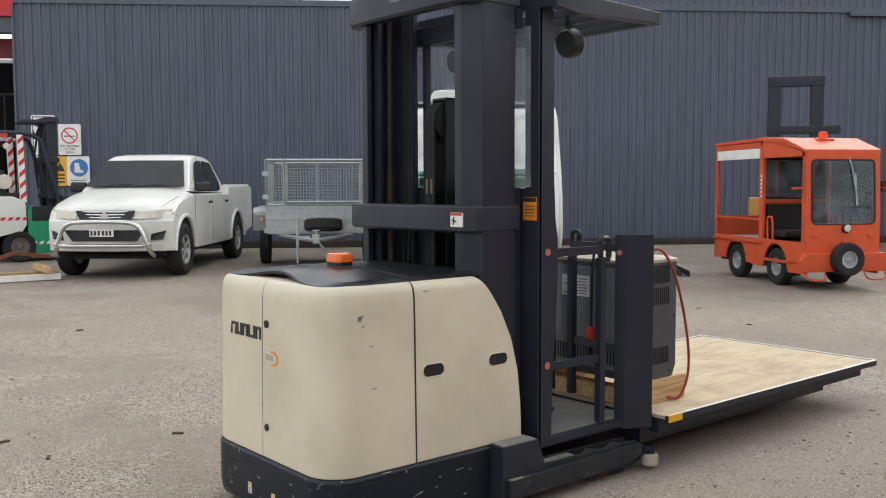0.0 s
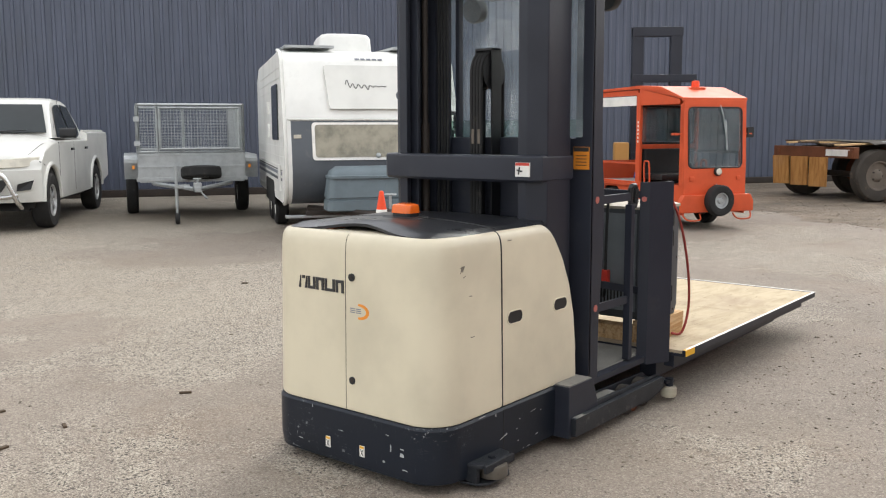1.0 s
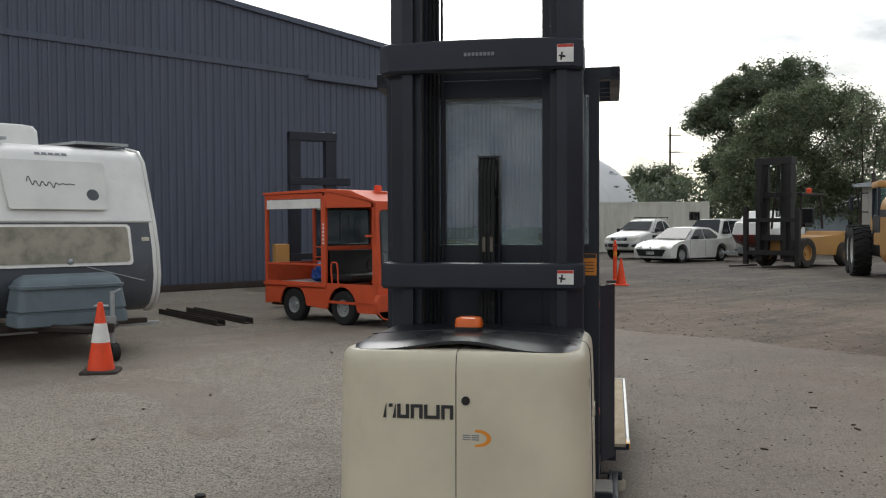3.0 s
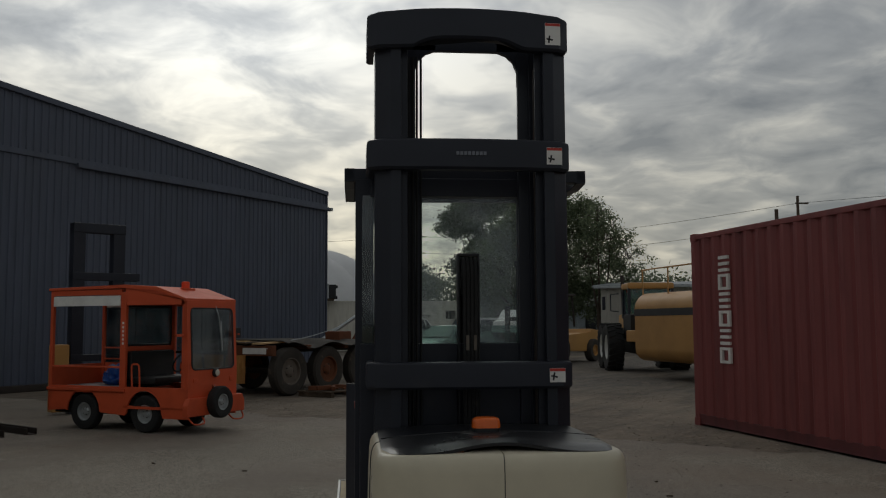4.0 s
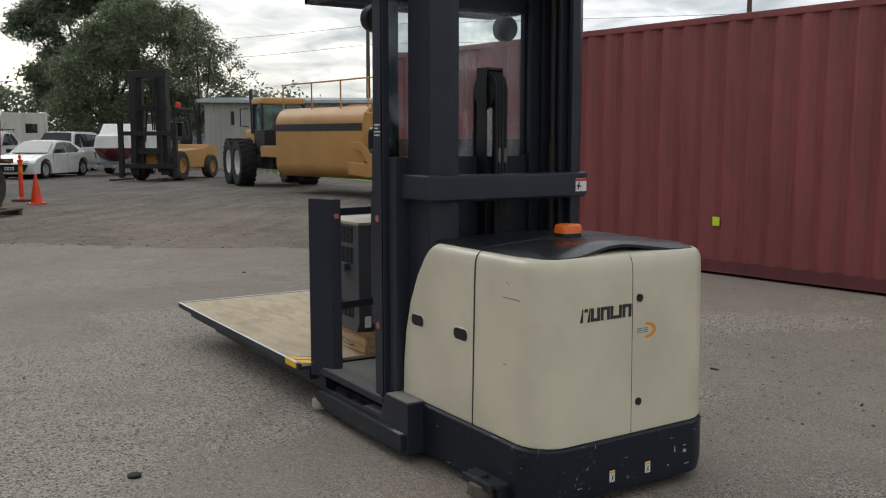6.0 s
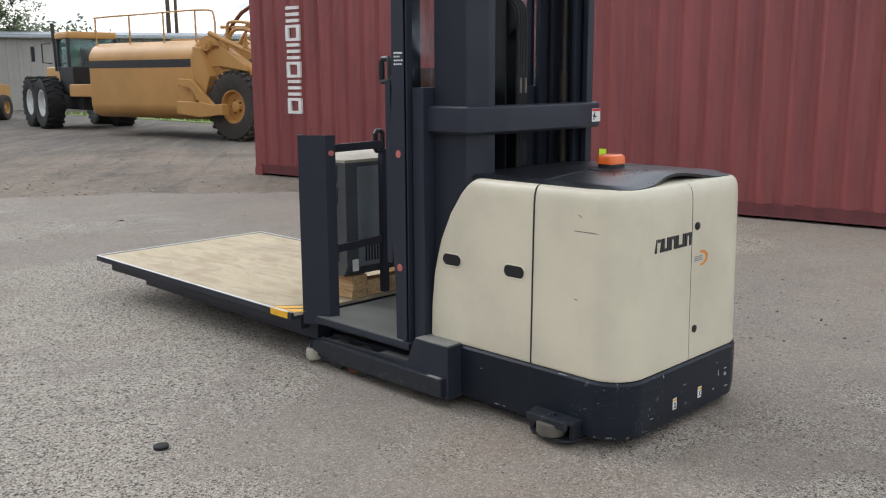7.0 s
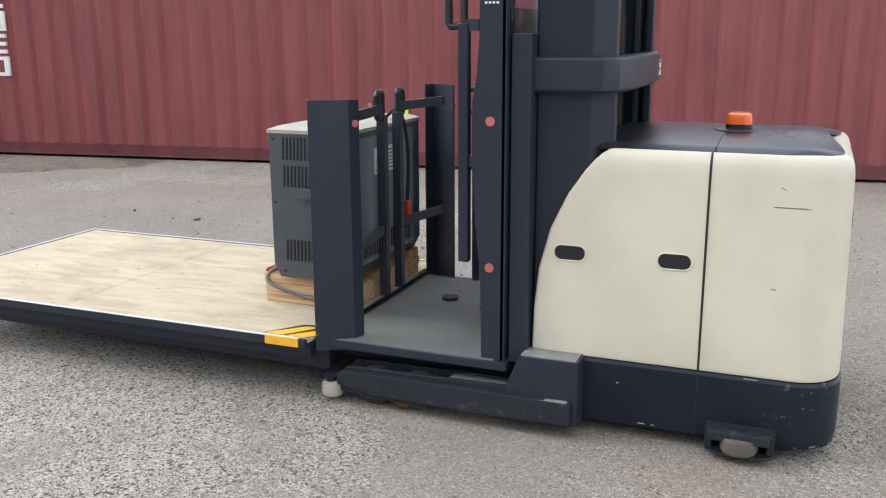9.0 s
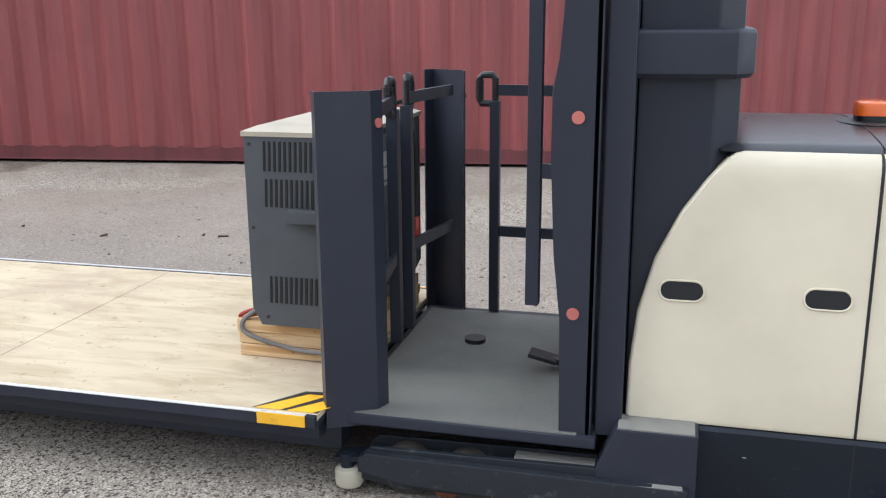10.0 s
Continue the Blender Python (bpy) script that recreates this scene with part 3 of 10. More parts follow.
def wheel(parent, centre, radius, width, axis_y=1.0, rim=0.6, tyre="rubber", rim_mat="alloy", spokes=0, name="wheel", tread=0, rim_label="", hub=True):
    """A tyre with a dished rim, its axle along local y; the outer face looks to +y for axis_y 1, to -y for -1."""
    m = Matrix.Translation(centre) @ Matrix.Rotation(radians(-90 * axis_y), 4, "X")
    w, R, q = width / 2, radius, radius * rim
    bm = bmesh.new()
    lathe(bm, [(q, -w * 0.8), (q + (R - q) * 0.45, -w), (R * 0.93, -w * 0.94), (R, -w * 0.62), (R, w * 0.62), (R * 0.93, w * 0.94),
               (q + (R - q) * 0.45, w), (q, w * 0.8), (q * 1.0, -w * 0.8)], m, 40, cap=False)
    lugs = bmesh.new()
    for i in range(tread):
        a = 2 * math.pi * i / tread
        for s in (-1, 1):
            tmp = bmesh.new()
            box(tmp, R * 0.95, R * 1.035, -R * 0.045, R * 0.045, 0, w * 0.98, r=0.0)
            sk = Matrix.Rotation(a + (0 if s > 0 else math.pi / tread), 4, "Z") @ Matrix.Rotation(radians(18 * s), 4, "X") @ Matrix.Diagonal((1, 1, s, 1))
            join(lugs, tmp, m @ sk)
    t = part("tyre", bm, tyre, parent)
    t.name = name
    if tread:
        tagged(part("tread_lugs", lugs, tyre, t, smooth=0), kind="stuff")
    else:
        lugs.free()
    bm = bmesh.new()
    lathe(bm, [(q * 1.01, -w * 0.7), (q * 1.01, w * 0.82), (q * 0.93, w * 0.80), (q * 0.86, w * 0.35), (q * 0.45, w * 0.30), (q * 0.30, w * 0.55), (q * 0.12, w * 0.58), (0.001, w * 0.58)], m, 32)
    part("rim", bm, rim_mat, t, rim_label)
    if spokes:
        bm = bmesh.new()
        for i in range(spokes):
            a = 2 * math.pi * i / spokes
            tmp = bmesh.new()
            prism(tmp, [(q * 0.15, -q * 0.13), (q * 0.92, -q * 0.09), (q * 0.92, q * 0.09), (q * 0.15, q * 0.13)], w * 0.5, w * 0.72, "z", 0.006)
            join(bm, tmp, m @ Matrix.Rotation(a, 4, "Z"))
        part("spoke_set", bm, rim_mat, t)
    elif hub:
        bm = bmesh.new()
        for i in range(5):
            a = 2 * math.pi * i / 5
            c = Vector((q * 0.38 * math.cos(a), q * 0.38 * math.sin(a), 0))
            cyl(bm, c + Vector((0, 0, w * 0.3)), c + Vector((0, 0, w * 0.48)), q * 0.06, 6)
        bmesh.ops.transform(bm, matrix=m, verts=bm.verts[:])
        part("wheel_nuts", bm, "dark_steel", t)
    return t


def text_part(words, size, m, material, parent, name="lettering", extrude=0.0015, bold=0.0, spacing=1.0):
    """Words in the built-in font, as a mesh; m: the pose of the text's centre, x along the line, z out of the face."""
    cu = bpy.data.curves.new("words", "FONT")
    cu.body, cu.size, cu.align_x, cu.align_y, cu.extrude, cu.offset, cu.space_character = words, size, "CENTER", "CENTER", extrude, bold, spacing
    cu.resolution_u = 3
    tmp = bpy.data.objects.new("words", cu)
    me = bpy.data.meshes.new_from_object(tmp)
    bpy.data.objects.remove(tmp)
    bpy.data.curves.remove(cu)
    me.transform(m)
    me.materials.clear()
    me.materials.append(MAT[material])
    ob = new(name, me)
    ob.parent = parent
    return ob


# ---- ground ----
def build_ground():
    bm = bmesh.new()
    xs = [-900, -300, -80] + [-20 + 2 * i for i in range(41)] + [90, 200, 500, 1500]
    ys = [-900, -300, -80, -40] + [-20 + 2 * i for i in range(31)] + [60, 100, 300, 900]
    grid = [[bm.verts.new((x, y, 0.0 if abs(x) < 80 else -0.02)) for y in ys] for x in xs]
    for i in range(len(xs) - 1):
        for j in range(len(ys) - 1):
            bm.faces.new((grid[i][j], grid[i + 1][j], grid[i + 1][j + 1], grid[i][j + 1]))
    tagged(part("ground", bm, "ground"), "worn grey-brown asphalt yard breaking up into dark dirt", "ground", kind="structure")


build_ground()

# ---- shed ----
WALL = pose(17.37, 13.99, 0, 0, 0, math.degrees(math.atan2(-0.578, 0.816)))
WL, WR, EAVE = -14.0, 15.85, 5.55


def ribbed(bm, s0, s1, z0, z1, y, pitch=0.2, depth=0.03, top=None, flat=0.55):
    """A trapezoid-ribbed sheet in the plane of local x and z, ribs towards -y."""
    s, rows = s0, []
    while s < s1 - 1e-6:
        for f, d in ((0.0, 0.0), (flat, 0.0), (flat + 0.1, depth), (0.9, depth)):
            q = s + f * pitch
            if q <= s1:
                rows.append((q, y - d))
        s += pitch
    rows.append((s1, y))
    up = (lambda q: z1) if top is None else top
    lo = [bm.verts.new((q, v, z0)) for q, v in rows]
    hi = [bm.verts.new((q, v, up(q))) for q, v in rows]
    for i in range(len(rows) - 1):
        bm.faces.new((lo[i], lo[i + 1], hi[i + 1], hi[i]))
    return bm


def build_shed():
    def gable(s):
        return 6.0 + (WR - s) * 0.083
    shed = thing("shed", "large dark charcoal steel-clad shed with vertical ribs", "shed", WALL, kind="structure")
    bm = ribbed(bmesh.new(), WL, WR, 0.05, EAVE, 0.0)
    part("wall_north", bm, "shed", shed, smooth=20)
    bm = ribbed(bmesh.new(), -4.0, WR, EAVE + 0.12, 8.0, 0.02, top=gable)
    part("gable", bm, "shed", shed, smooth=20)
    bm = boxes((WL, WR + 0.04, -0.06, 0.0, EAVE, EAVE + 0.14), r=0.008)
    part("flashing", bm, "shed", shed)
    part("door_hood", boxes((5.5, WR - 0.02, -0.15, -0.062, 5.46, 5.58), r=0.01), "shed", shed)
    bm = bmesh.new()
    prism(bm, [(-4.0, gable(-4.0)), (WR + 0.06, gable(WR + 0.06)), (WR + 0.06, gable(WR) + 0.14), (-4.0, gable(-4.0) + 0.14)], -0.07, 0.05, "y", 0.006)
    part("barge_capping", bm, "shed", shed)
    bm = bmesh.new()
    prism(bm, [(-4.0, 5.6), (WR, 5.6), (WR, 6.0), (-4.0, gable(-4.0))], 0.03, 20.0, "y")
    box(bm, WL, -4.0, 0.04, 20.0, 5.3, 5.6)
    part("roof", bm, "shed", shed, smooth=0)
    bm = boxes((WL, WR, 0.06, 0.2, 0.0, 5.5), (WR - 0.2, WR - 0.01, 0.2, 20.0, 0.0, 5.6), (WL, WL + 0.2, 0.2, 20.0, 0.0, 5.3), r=0)
    part("wall_frame", bm, "shed", shed, smooth=0)
    bm = boxes((WR, WR + 0.05, -0.05, 0.12, 0.0, 6.0), (WL - 0.05, WL, -0.05, 0.1, 0.0, EAVE), r=0.006)
    part("corner_flashing", bm, "shed", shed)
    bm = boxes((WL, 12.0, -0.3, -0.1, 0.0, 0.16), r=0.03)
    part("plinth", bm, "dark_steel", shed)
    return shed


build_shed()
flood = thing("flood_light", "small pale flood light on the shed corner", "flood light", WALL @ Matrix.Translation((WR + 0.055, -0.02, 5.55)))
part("bracket", boxes((0.0, 0.10, -0.015, 0.015, -0.015, 0.015), r=0.004), "galv", flood)
part("lamp_head", boxes((0.08, 0.22, -0.09, 0.09, -0.07, 0.04), r=0.015), "galv", flood)
part("lens", boxes((0.10, 0.20, -0.075, 0.075, -0.080, -0.0705), r=0.003), "lens_clear", flood)


# ---- order picker truck ----
def build_truck():
    T = Vector((2.3, 3.34, 0.0))
    truck = thing("order_picker_truck", "cream and black electric order picker with plywood deck on asphalt", "forklift", Matrix.Translation(T))

    def tp(name, bm, material, label="", parent=None, smooth=35.0):
        bmesh.ops.translate(bm, vec=-T, verts=bm.verts[:])
        return part(name, bm, material, parent or truck, label, smooth)

    X0, Y0, Y1 = 1.800, 2.814, 3.812   # power unit front and sides
    YS, XS = 3.318, 2.248              # the seams of the covers
    XN, XO = 2.255, 2.239             # side seams, towards +y and -y

    def back(z):
        u = min(max((z - 0.29) / 0.75, 0.0), 1.0)
        return 2.855 - 0.24 * u ** 2.9

    # cream covers, cut into panels
    def shell():
        bm = bmesh.new()
        rings = []
        for z, inset, rad in ((0.289, 0.004, 0.15), (0.30, 0.0, 0.152), (0.45, 0, 0.152), (0.6, 0, 0.15), (0.75, 0, 0.148), (0.88, 0.0, 0.145), (0.97, 0.001, 0.142),
                              (1.005, 0.004, 0.138), (1.025, 0.011, 0.132), (1.037, 0.021, 0.124), (1.043, 0.034, 0.115), (1.044, 0.055, 0.10)):
            # the covers lean in slightly towards the top
            lean = 0.012 * (z - 0.3) / 0.75
            rings.append([(x, y, z) for x, y in rounded(X0 + inset + lean, back(z) - inset * 0.6, Y0 + inset + lean, Y1 - inset - lean, (rad, 0.012, 0.012, rad), 8)])
        loft(bm, rings)
        return bm

    def cut(bm, co, no):
        geom = bm.verts[:] + bm.edges[:] + bm.faces[:]
        res = bmesh.ops.bisect_plane(bm, geom=geom, plane_co=co, plane_no=no, clear_outer=True)
        edges = [e for e in res["geom_cut"] if isinstance(e, bmesh.types.BMEdge)]
        bmesh.ops.holes_fill(bm, edges=edges, sides=0)
        return bm

    g = 0.0035
    cover = []
    for name, cuts, lab in (("front_door", (((0, YS + 0.0018, 0), (0, -1, 0)), ((XN - g, 0, 0), (1, 0, 0))), "scuffed cream front cover door"),
                            ("front_door", (((0, YS - 0.0018, 0), (0, 1, 0)), ((XO - g, 0, 0), (1, 0, 0))), "scuffed cream front cover door"),
                            ("side_panel", (((0, 3.34, 0), (0, -1, 0)), ((XN + g, 0, 0), (-1, 0, 0))), "cream curved side panel"),
                            ("side_panel", (((0, 3.34, 0), (0, 1, 0)), ((XO + g, 0, 0), (-1, 0, 0))), "cream curved side panel")):
        bm = shell()
        for co, no in cuts:
            cut(bm, co, no)
        cover.append(tp(name, bm, "cream", lab))
    # dark core behind the seams
    bm = bmesh.new()
    loft(bm, [[(x, y, z) for x, y in rounded(X0 + i, back(z) - i, Y0 + i, Y1 - i, 0.14, 6)] for z, i in ((0.285, 0.010), (0.9, 0.018), (1.02, 0.04))])
    tp("chassis_core", bm, "dark_interior")
    # black gaskets in the seams
    for y, s in ((Y1, 1), (Y0, -1)):
        bm = bmesh.new()
        ys = [(0.293, 0.0), (0.6, -0.004), (0.88, -0.008), (0.97, -0.0105), (1.005, -0.0145), (1.025, -0.022), (1.036, -0.033), (1.042, -0.05)]
        tube(bm, [(XN if s > 0 else XO, y + s * (d - 0.0015), z) for z, d in ys], 0.0045, 6)
        tp("gasket", bm, "black_plastic", parent=cover[2 if s > 0 else 3])
    bm = bmesh.new()
    tube(bm, [(X0 + 0.0015 - d, YS, z) for z, d in [(0.293, 0.0), (0.6, -0.004), (0.88, -0.008), (0.97, -0.0105), (1.005, -0.0145), (1.025, -0.022), (1.036, -0.033)]], 0.0017, 6)
    tp("gasket", bm, "black_plastic", parent=cover[0])
    # hand holes in the side panels
    for y, s, k in ((Y1, 1, 2), (Y0, -1, 3)):
        for x, z in ((2.355, 0.668), (2.721, 0.668)) if s > 0 else ((2.336, 0.667), (2.707, 0.667)):
            bm = bmesh.new()
            prism(bm, rounded(x - 0.056, x + 0.056, z - 0.026, z + 0.026, 0.025, 6), y - s * 0.02, y - s * 0.0030, "y")
            tp("hand_hole", bm, "black_plastic", parent=cover[k])
            bm = bmesh.new()
            tube(bm, [(px, y - s * 0.0045, pz) for px, pz in rounded(x - 0.058, x + 0.058, z - 0.028, z + 0.028, 0.027, 6)] + [(x - 0.058, y - s * 0.0045, z)], 0.0035, 6)
            tp("rim", bm, "cream", parent=cover[k])
    # door locks
    for z in (0.861, 0.421):
        bm = bmesh.new()
        cyl(bm, (X0 - 0.004 + 0.012 * (z - 0.3), 3.28, z), (X0 + 0.02, 3.28, z), 0.0165, 20)
        tp("door_lock", bm, "black_plastic", parent=cover[1])
        bm = bmesh.new()
        cyl(bm, (X0 - 0.006 + 0.012 * (z - 0.3), 3.28, z), (X0 + 0.0, 3.28, z), 0.006, 10)
        tp("key_barrel", bm, "dark_steel", parent=cover[1])

    # skirt
    bm = bmesh.new()
    loft(bm, [[(x, y, z) for x, y in rounded(X0 - 0.006 + i, 2.67, Y0 - 0.006 + i, Y1 + 0.006 - i, (0.15, 0.01, 0.01, 0.15), 8)]
              for z, i in ((0.035, 0.03), (0.05, 0.006), (0.1, 0.0), (0.274, 0.0), (0.285, 0.008))])
    skirt = tp("skirt", bm, "worn_black", "charcoal steel skirt with pale scrapes")
    for y, s in ((Y1, 1), (Y0, -1)):
        x = XN if s > 0 else XO
        bm = boxes((x - 0.0022, x + 0.0022, min(y + s * 0.002, y + s * 0.0068), max(y + s * 0.002, y + s * 0.0068), 0.055, 0.278), r=0)
        tp("joint", bm, "black_plastic", parent=skirt)
    for y in (3.425, 3.222):
        bm = boxes((X0 - 0.0085, X0 - 0.004, y - 0.014, y + 0.014, 0.102, 0.150), r=0)
        lab = tp("warning_label", bm, "white_decal", parent=skirt)
        bm = boxes((X0 - 0.0095, X0 - 0.006, y - 0.012, y + 0.012, 0.138, 0.148), r=0)
        tp("label_band", bm, "yellow_paint", parent=skirt)
        bm = bmesh.new()
        slab(bm, [(X0 - 0.0092, y - 0.009, 0.106), (X0 - 0.0092, y - 0.006, 0.106), (X0 - 0.0092, y + 0.009, 0.134), (X0 - 0.0092, y + 0.006, 0.134)], 0.001)
        slab(bm, [(X0 - 0.0092, y + 0.009, 0.106), (X0 - 0.0092, y + 0.006, 0.106), (X0 - 0.0092, y - 0.009, 0.134), (X0 - 0.0092, y - 0.006, 0.134)], 0.001)
        tp("label_mark", bm, "charcoal_decal", parent=skirt)

    # bare-metal scrapes along the skirt's sides and lower edge
    for sg, yy in ((1, Y1 + 0.006), (-1, Y0 - 0.006)):
        for k, (x, z, wd, ht, up) in enumerate(((2.24, 0.150, 0.055, 0.004, 0.012), (2.36, 0.205, 0.012, 0.004, 0.0), (2.47, 0.215, 0.05, 0.0022, 0.004), (2.53, 0.205, 0.012, 0.003, 0.0),
                                 (2.50, 0.100, 0.02, 0.004, 0.002), (2.34, 0.165, 0.008, 0.005, 0.0), (2.35, 0.108, 0.008, 0.004, 0.0), (2.08, 0.2815, 0.05, 0.0025, 0.0), (2.44, 0.060, 0.03, 0.004, 0.0), (2.40, 0.060, 0.012, 0.004, 0.0), (2.18, 0.262, 0.006, 0.012, 0.0))):
            if sg > 0 and k not in (3, 7, 8, 9):
                continue
            bm = bmesh.new()
            inset = 0.0065 * max(0.0, (0.1 - z) / 0.05) if z < 0.1 else 0.0
            slab(bm, [(x - wd / 2, yy + sg * (0.0004 - inset), z), (x + wd / 2, yy + sg * (0.0004 - inset), z + up), (x + wd * 0.42, yy + sg * (0.0004 - inset), z + up + ht), (x - wd * 0.3, yy + sg * (0.0004 - inset), z + ht)], 0.0012)
            tp("scrape_mark", bm, "bare_scrape", parent=skirt, smooth=0)
    for y, z, wd, ht in ((3.00, 0.180, 0.022, 0.005), (3.00, 0.150, 0.024, 0.016), (2.985, 0.095, 0.03, 0.005), (3.08, 0.225, 0.02, 0.003), (3.06, 0.16, 0.006, 0.03), (3.52, 0.262, 0.004, 0.014), (3.60, 0.105, 0.03, 0.004), (3.35, 0.19, 0.03, 0.002), (3.10, 0.105, 0.012, 0.01)):
        bm = bmesh.new()
        slab(bm, [(X0 - 0.0063, y - wd / 2, z), (X0 - 0.0063, y + wd * 0.45, z + 0.001), (X0 - 0.0063, y + wd * 0.3, z + ht), (X0 - 0.0063, y - wd * 0.4, z + ht * 0.8)], 0.0012)
        tp("scrape_mark", bm, "bare_scrape", parent=skirt, smooth=0)

    for k, (turn, sweep) in enumerate(((99, 0.05), (118, 0.16), (131, 0.03), (149, 0.09))):
        a = radians(turn)
        bm = bmesh.new()
        cx, cy, r = X0 - 0.006 + 0.155, Y1 + 0.006 - 0.155, 0.1515
        p, q = Vector((cx + r * math.cos(a), cy + r * math.sin(a), 0.052 + 0.003 * (k % 3))), Vector((cx + r * math.cos(a + sweep), cy + r * math.sin(a + sweep), 0.053 + 0.004 * (k % 2)))
        slab(bm, [p, q, q + Vector((0, 0, 0.003 + 0.003 * (k % 2))), p + Vector((0, 0, 0.007 - 0.002 * (k % 3)))], 0.0025)
        tp("scrape_mark", bm, "scuff", parent=skirt, smooth=0)
    # side guide rollers on upright pins
    for s, y in ((1, Y1), (-1, Y0)):
        bm = bmesh.new()
        pl = [(1.975, y - s * 0.03), (1.99, y + s * 0.055), (2.03, y + s * 0.085), (2.17, y + s * 0.085), (2.21, y + s * 0.055), (2.225, y - s * 0.03)]
        prism(bm, pl if s > 0 else pl[::-1], 0.094, 0.114, "z", 0.006)
        box(bm, 2.0, 2.205, min(y + s * 0.072, y + s * 0.088), max(y + s * 0.072, y + s * 0.088), 0.078, 0.112, r=0.005)
        box(bm, 1.985, 2.01, min(y - s * 0.02, y + s * 0.05), max(y - s * 0.02, y + s * 0.05), 0.035, 0.10, r=0.004)
        box(bm, 2.19, 2.215, min(y - s * 0.02, y + s * 0.05), max(y - s * 0.02, y + s * 0.05), 0.035, 0.10, r=0.004)
        prism(bm, pl if s > 0 else pl[::-1], 0.024, 0.034, "z", 0.003)
        cyl(bm, (2.1, y + s * 0.045, 0.11), (2.1, y + s * 0.045, 0.124), 0.018, 6)
        cb = tp("roller_bracket", bm, "worn_leg", "scraped black roller bracket")
        bm = bmesh.new()
        lathe(bm, [(0.03, 0.037), (0.058, 0.039), (0.062, 0.046), (0.062, 0.084), (0.058, 0.091), (0.03, 0.093)], Matrix.Translation((2.1, y + s * 0.050, 0)), 30)
        tp("guide_roller", bm, "worn_nylon", parent=cb)

    # black lid with a raised front lip
    def lid_z(x, y):
        u, v = (x - 1.86) / 0.80, (y - 3.313) / 0.455
        return 1.054 + 0.024 * (1 - v * v) * (1 - (2 * u - 1.0) ** 4 * 0.6)

    def lip(y):
        v = (y - 3.313) / 0.31
        return 0.5 + 0.5 * math.cos(math.pi * min(1.0, abs(v)))
    bm = bmesh.new()
    nu, nv = 22, 28
    rows, under = [], []
    for i in range(nu + 1):
        ra, rb = [], []
        for j in range(nv + 1):
            y = 2.858 + 0.910 * j / nv
            v = abs(y - 3.313) / 0.455
            xa = 1.850 + 0.05 * lip(y) + 0.10 * max(0.0, v - 0.8) / 0.2 * max(0.0, v - 0.8) / 0.2
            xb = 2.69 - 0.05 * v ** 4
            x = xa + (xb - xa) * i / nu
            edge = min(1.0, (1 - v) / 0.06)
            z = lid_z(x, y) + 0.020 * lip(y) * (1 - i / nu) ** 5
            if i < 2:
                z -= 0.006 * (2 - i)
            ra.append(bm.verts.new((x, y, z - 0.012 * (1 - edge) ** 2)))
            rb.append(bm.verts.new((x, y, min(z - 0.012, 1.040 + 0.048 * lip(y) * max(0.0, 1 - i / 6)))))
        rows.append(ra)
        under.append(rb)
    for i in range(nu):
        for j in range(nv):
            bm.faces.new((rows[i][j], rows[i + 1][j], rows[i + 1][j + 1], rows[i][j + 1]))
            bm.faces.new((under[i][j], under[i][j + 1], under[i + 1][j + 1], under[i + 1][j]))
    for j in range(nv):
        bm.faces.new((rows[0][j], rows[0][j + 1], under[0][j + 1], under[0][j]))
        bm.faces.new((rows[nu][j + 1], rows[nu][j], under[nu][j], under[nu][j + 1]))
    for i in range(nu):
        bm.faces.new((rows[i + 1][0], rows[i][0], under[i][0], under[i + 1][0]))
        bm.faces.new((rows[i][nv], rows[i + 1][nv], under[i + 1][nv], under[i][nv]))
    lid = tp("top_cover", bm, "lid_plastic", "black moulded plastic top cover")
    bm = bmesh.new()
    pts = [(XS, 2.865 + 0.895 * k / 24, lid_z(XS, 2.865 + 0.895 * k / 24) + 0.0005) for k in range(25)]
    tube(bm, pts, 0.0022, 5)
    tp("seam_bead", bm, "black_plastic", parent=lid)
    bm = boxes((1.880, 1.96, 3.46, 3.60, 1.035, 1.050), r=0.004)
    tp("cable_tray", bm, "rust", parent=lid)
    # beacon
    bx, by = 2.21, 3.33
    bz = lid_z(bx, by)
    bm = bmesh.new()
    lathe(bm, [(0.115, -0.008), (0.115, 0.002), (0.10, 0.006), (0.065, 0.006)], Matrix.Translation((bx, by, bz)) @ Matrix.Diagonal((0.8, 1, 1, 1)), 36)
    bcn = tp("beacon_base", bm, "black_plastic")
    bm = bmesh.new()
    loft(bm, [[(bx + x, by + y, bz + z) for x, y in rounded(-0.045 + i, 0.045 - i, -0.054 + i, 0.054 - i, 0.028, 5)] for z, i in ((0.0, 0), (0.022, 0))])
    tp("beacon_foot", bm, "black_plastic", parent=bcn)
    bm = bmesh.new()
    loft(bm, [[(bx + x, by + y, bz + z) for x, y in rounded(-0.048 + i, 0.048 - i, -0.057 + i, 0.057 - i, 0.026, 5)]
              for z, i in ((0.022, 0), (0.05, 0.002), (0.058, 0.006), (0.063, 0.018))])
    tp("beacon_lens", bm, "beacon", "amber beacon lens", parent=bcn)

    # plain meander mark and badge on the doors
    zz, xx = 0.815, X0 + 0.012 * 0.55 * 0.93 - 0.0012
    off = 0.0
    for k, w in enumerate((0.050, 0.046, 0.046, 0.060, 0.046)):
        q, t = 3.602 - off, 0.0125
        lean = 0.012 if k == 0 else 0.0
        bars = [(q, q - t, zz - 0.027, zz + 0.027), (q - w + t, q - w, zz - 0.027, zz + 0.027)]
        bars.append((q - t, q - w + t, zz + 0.027 - t, zz + 0.027) if k % 2 == 0 else (q - t, q - w + t, zz - 0.027, zz - 0.027 + t))
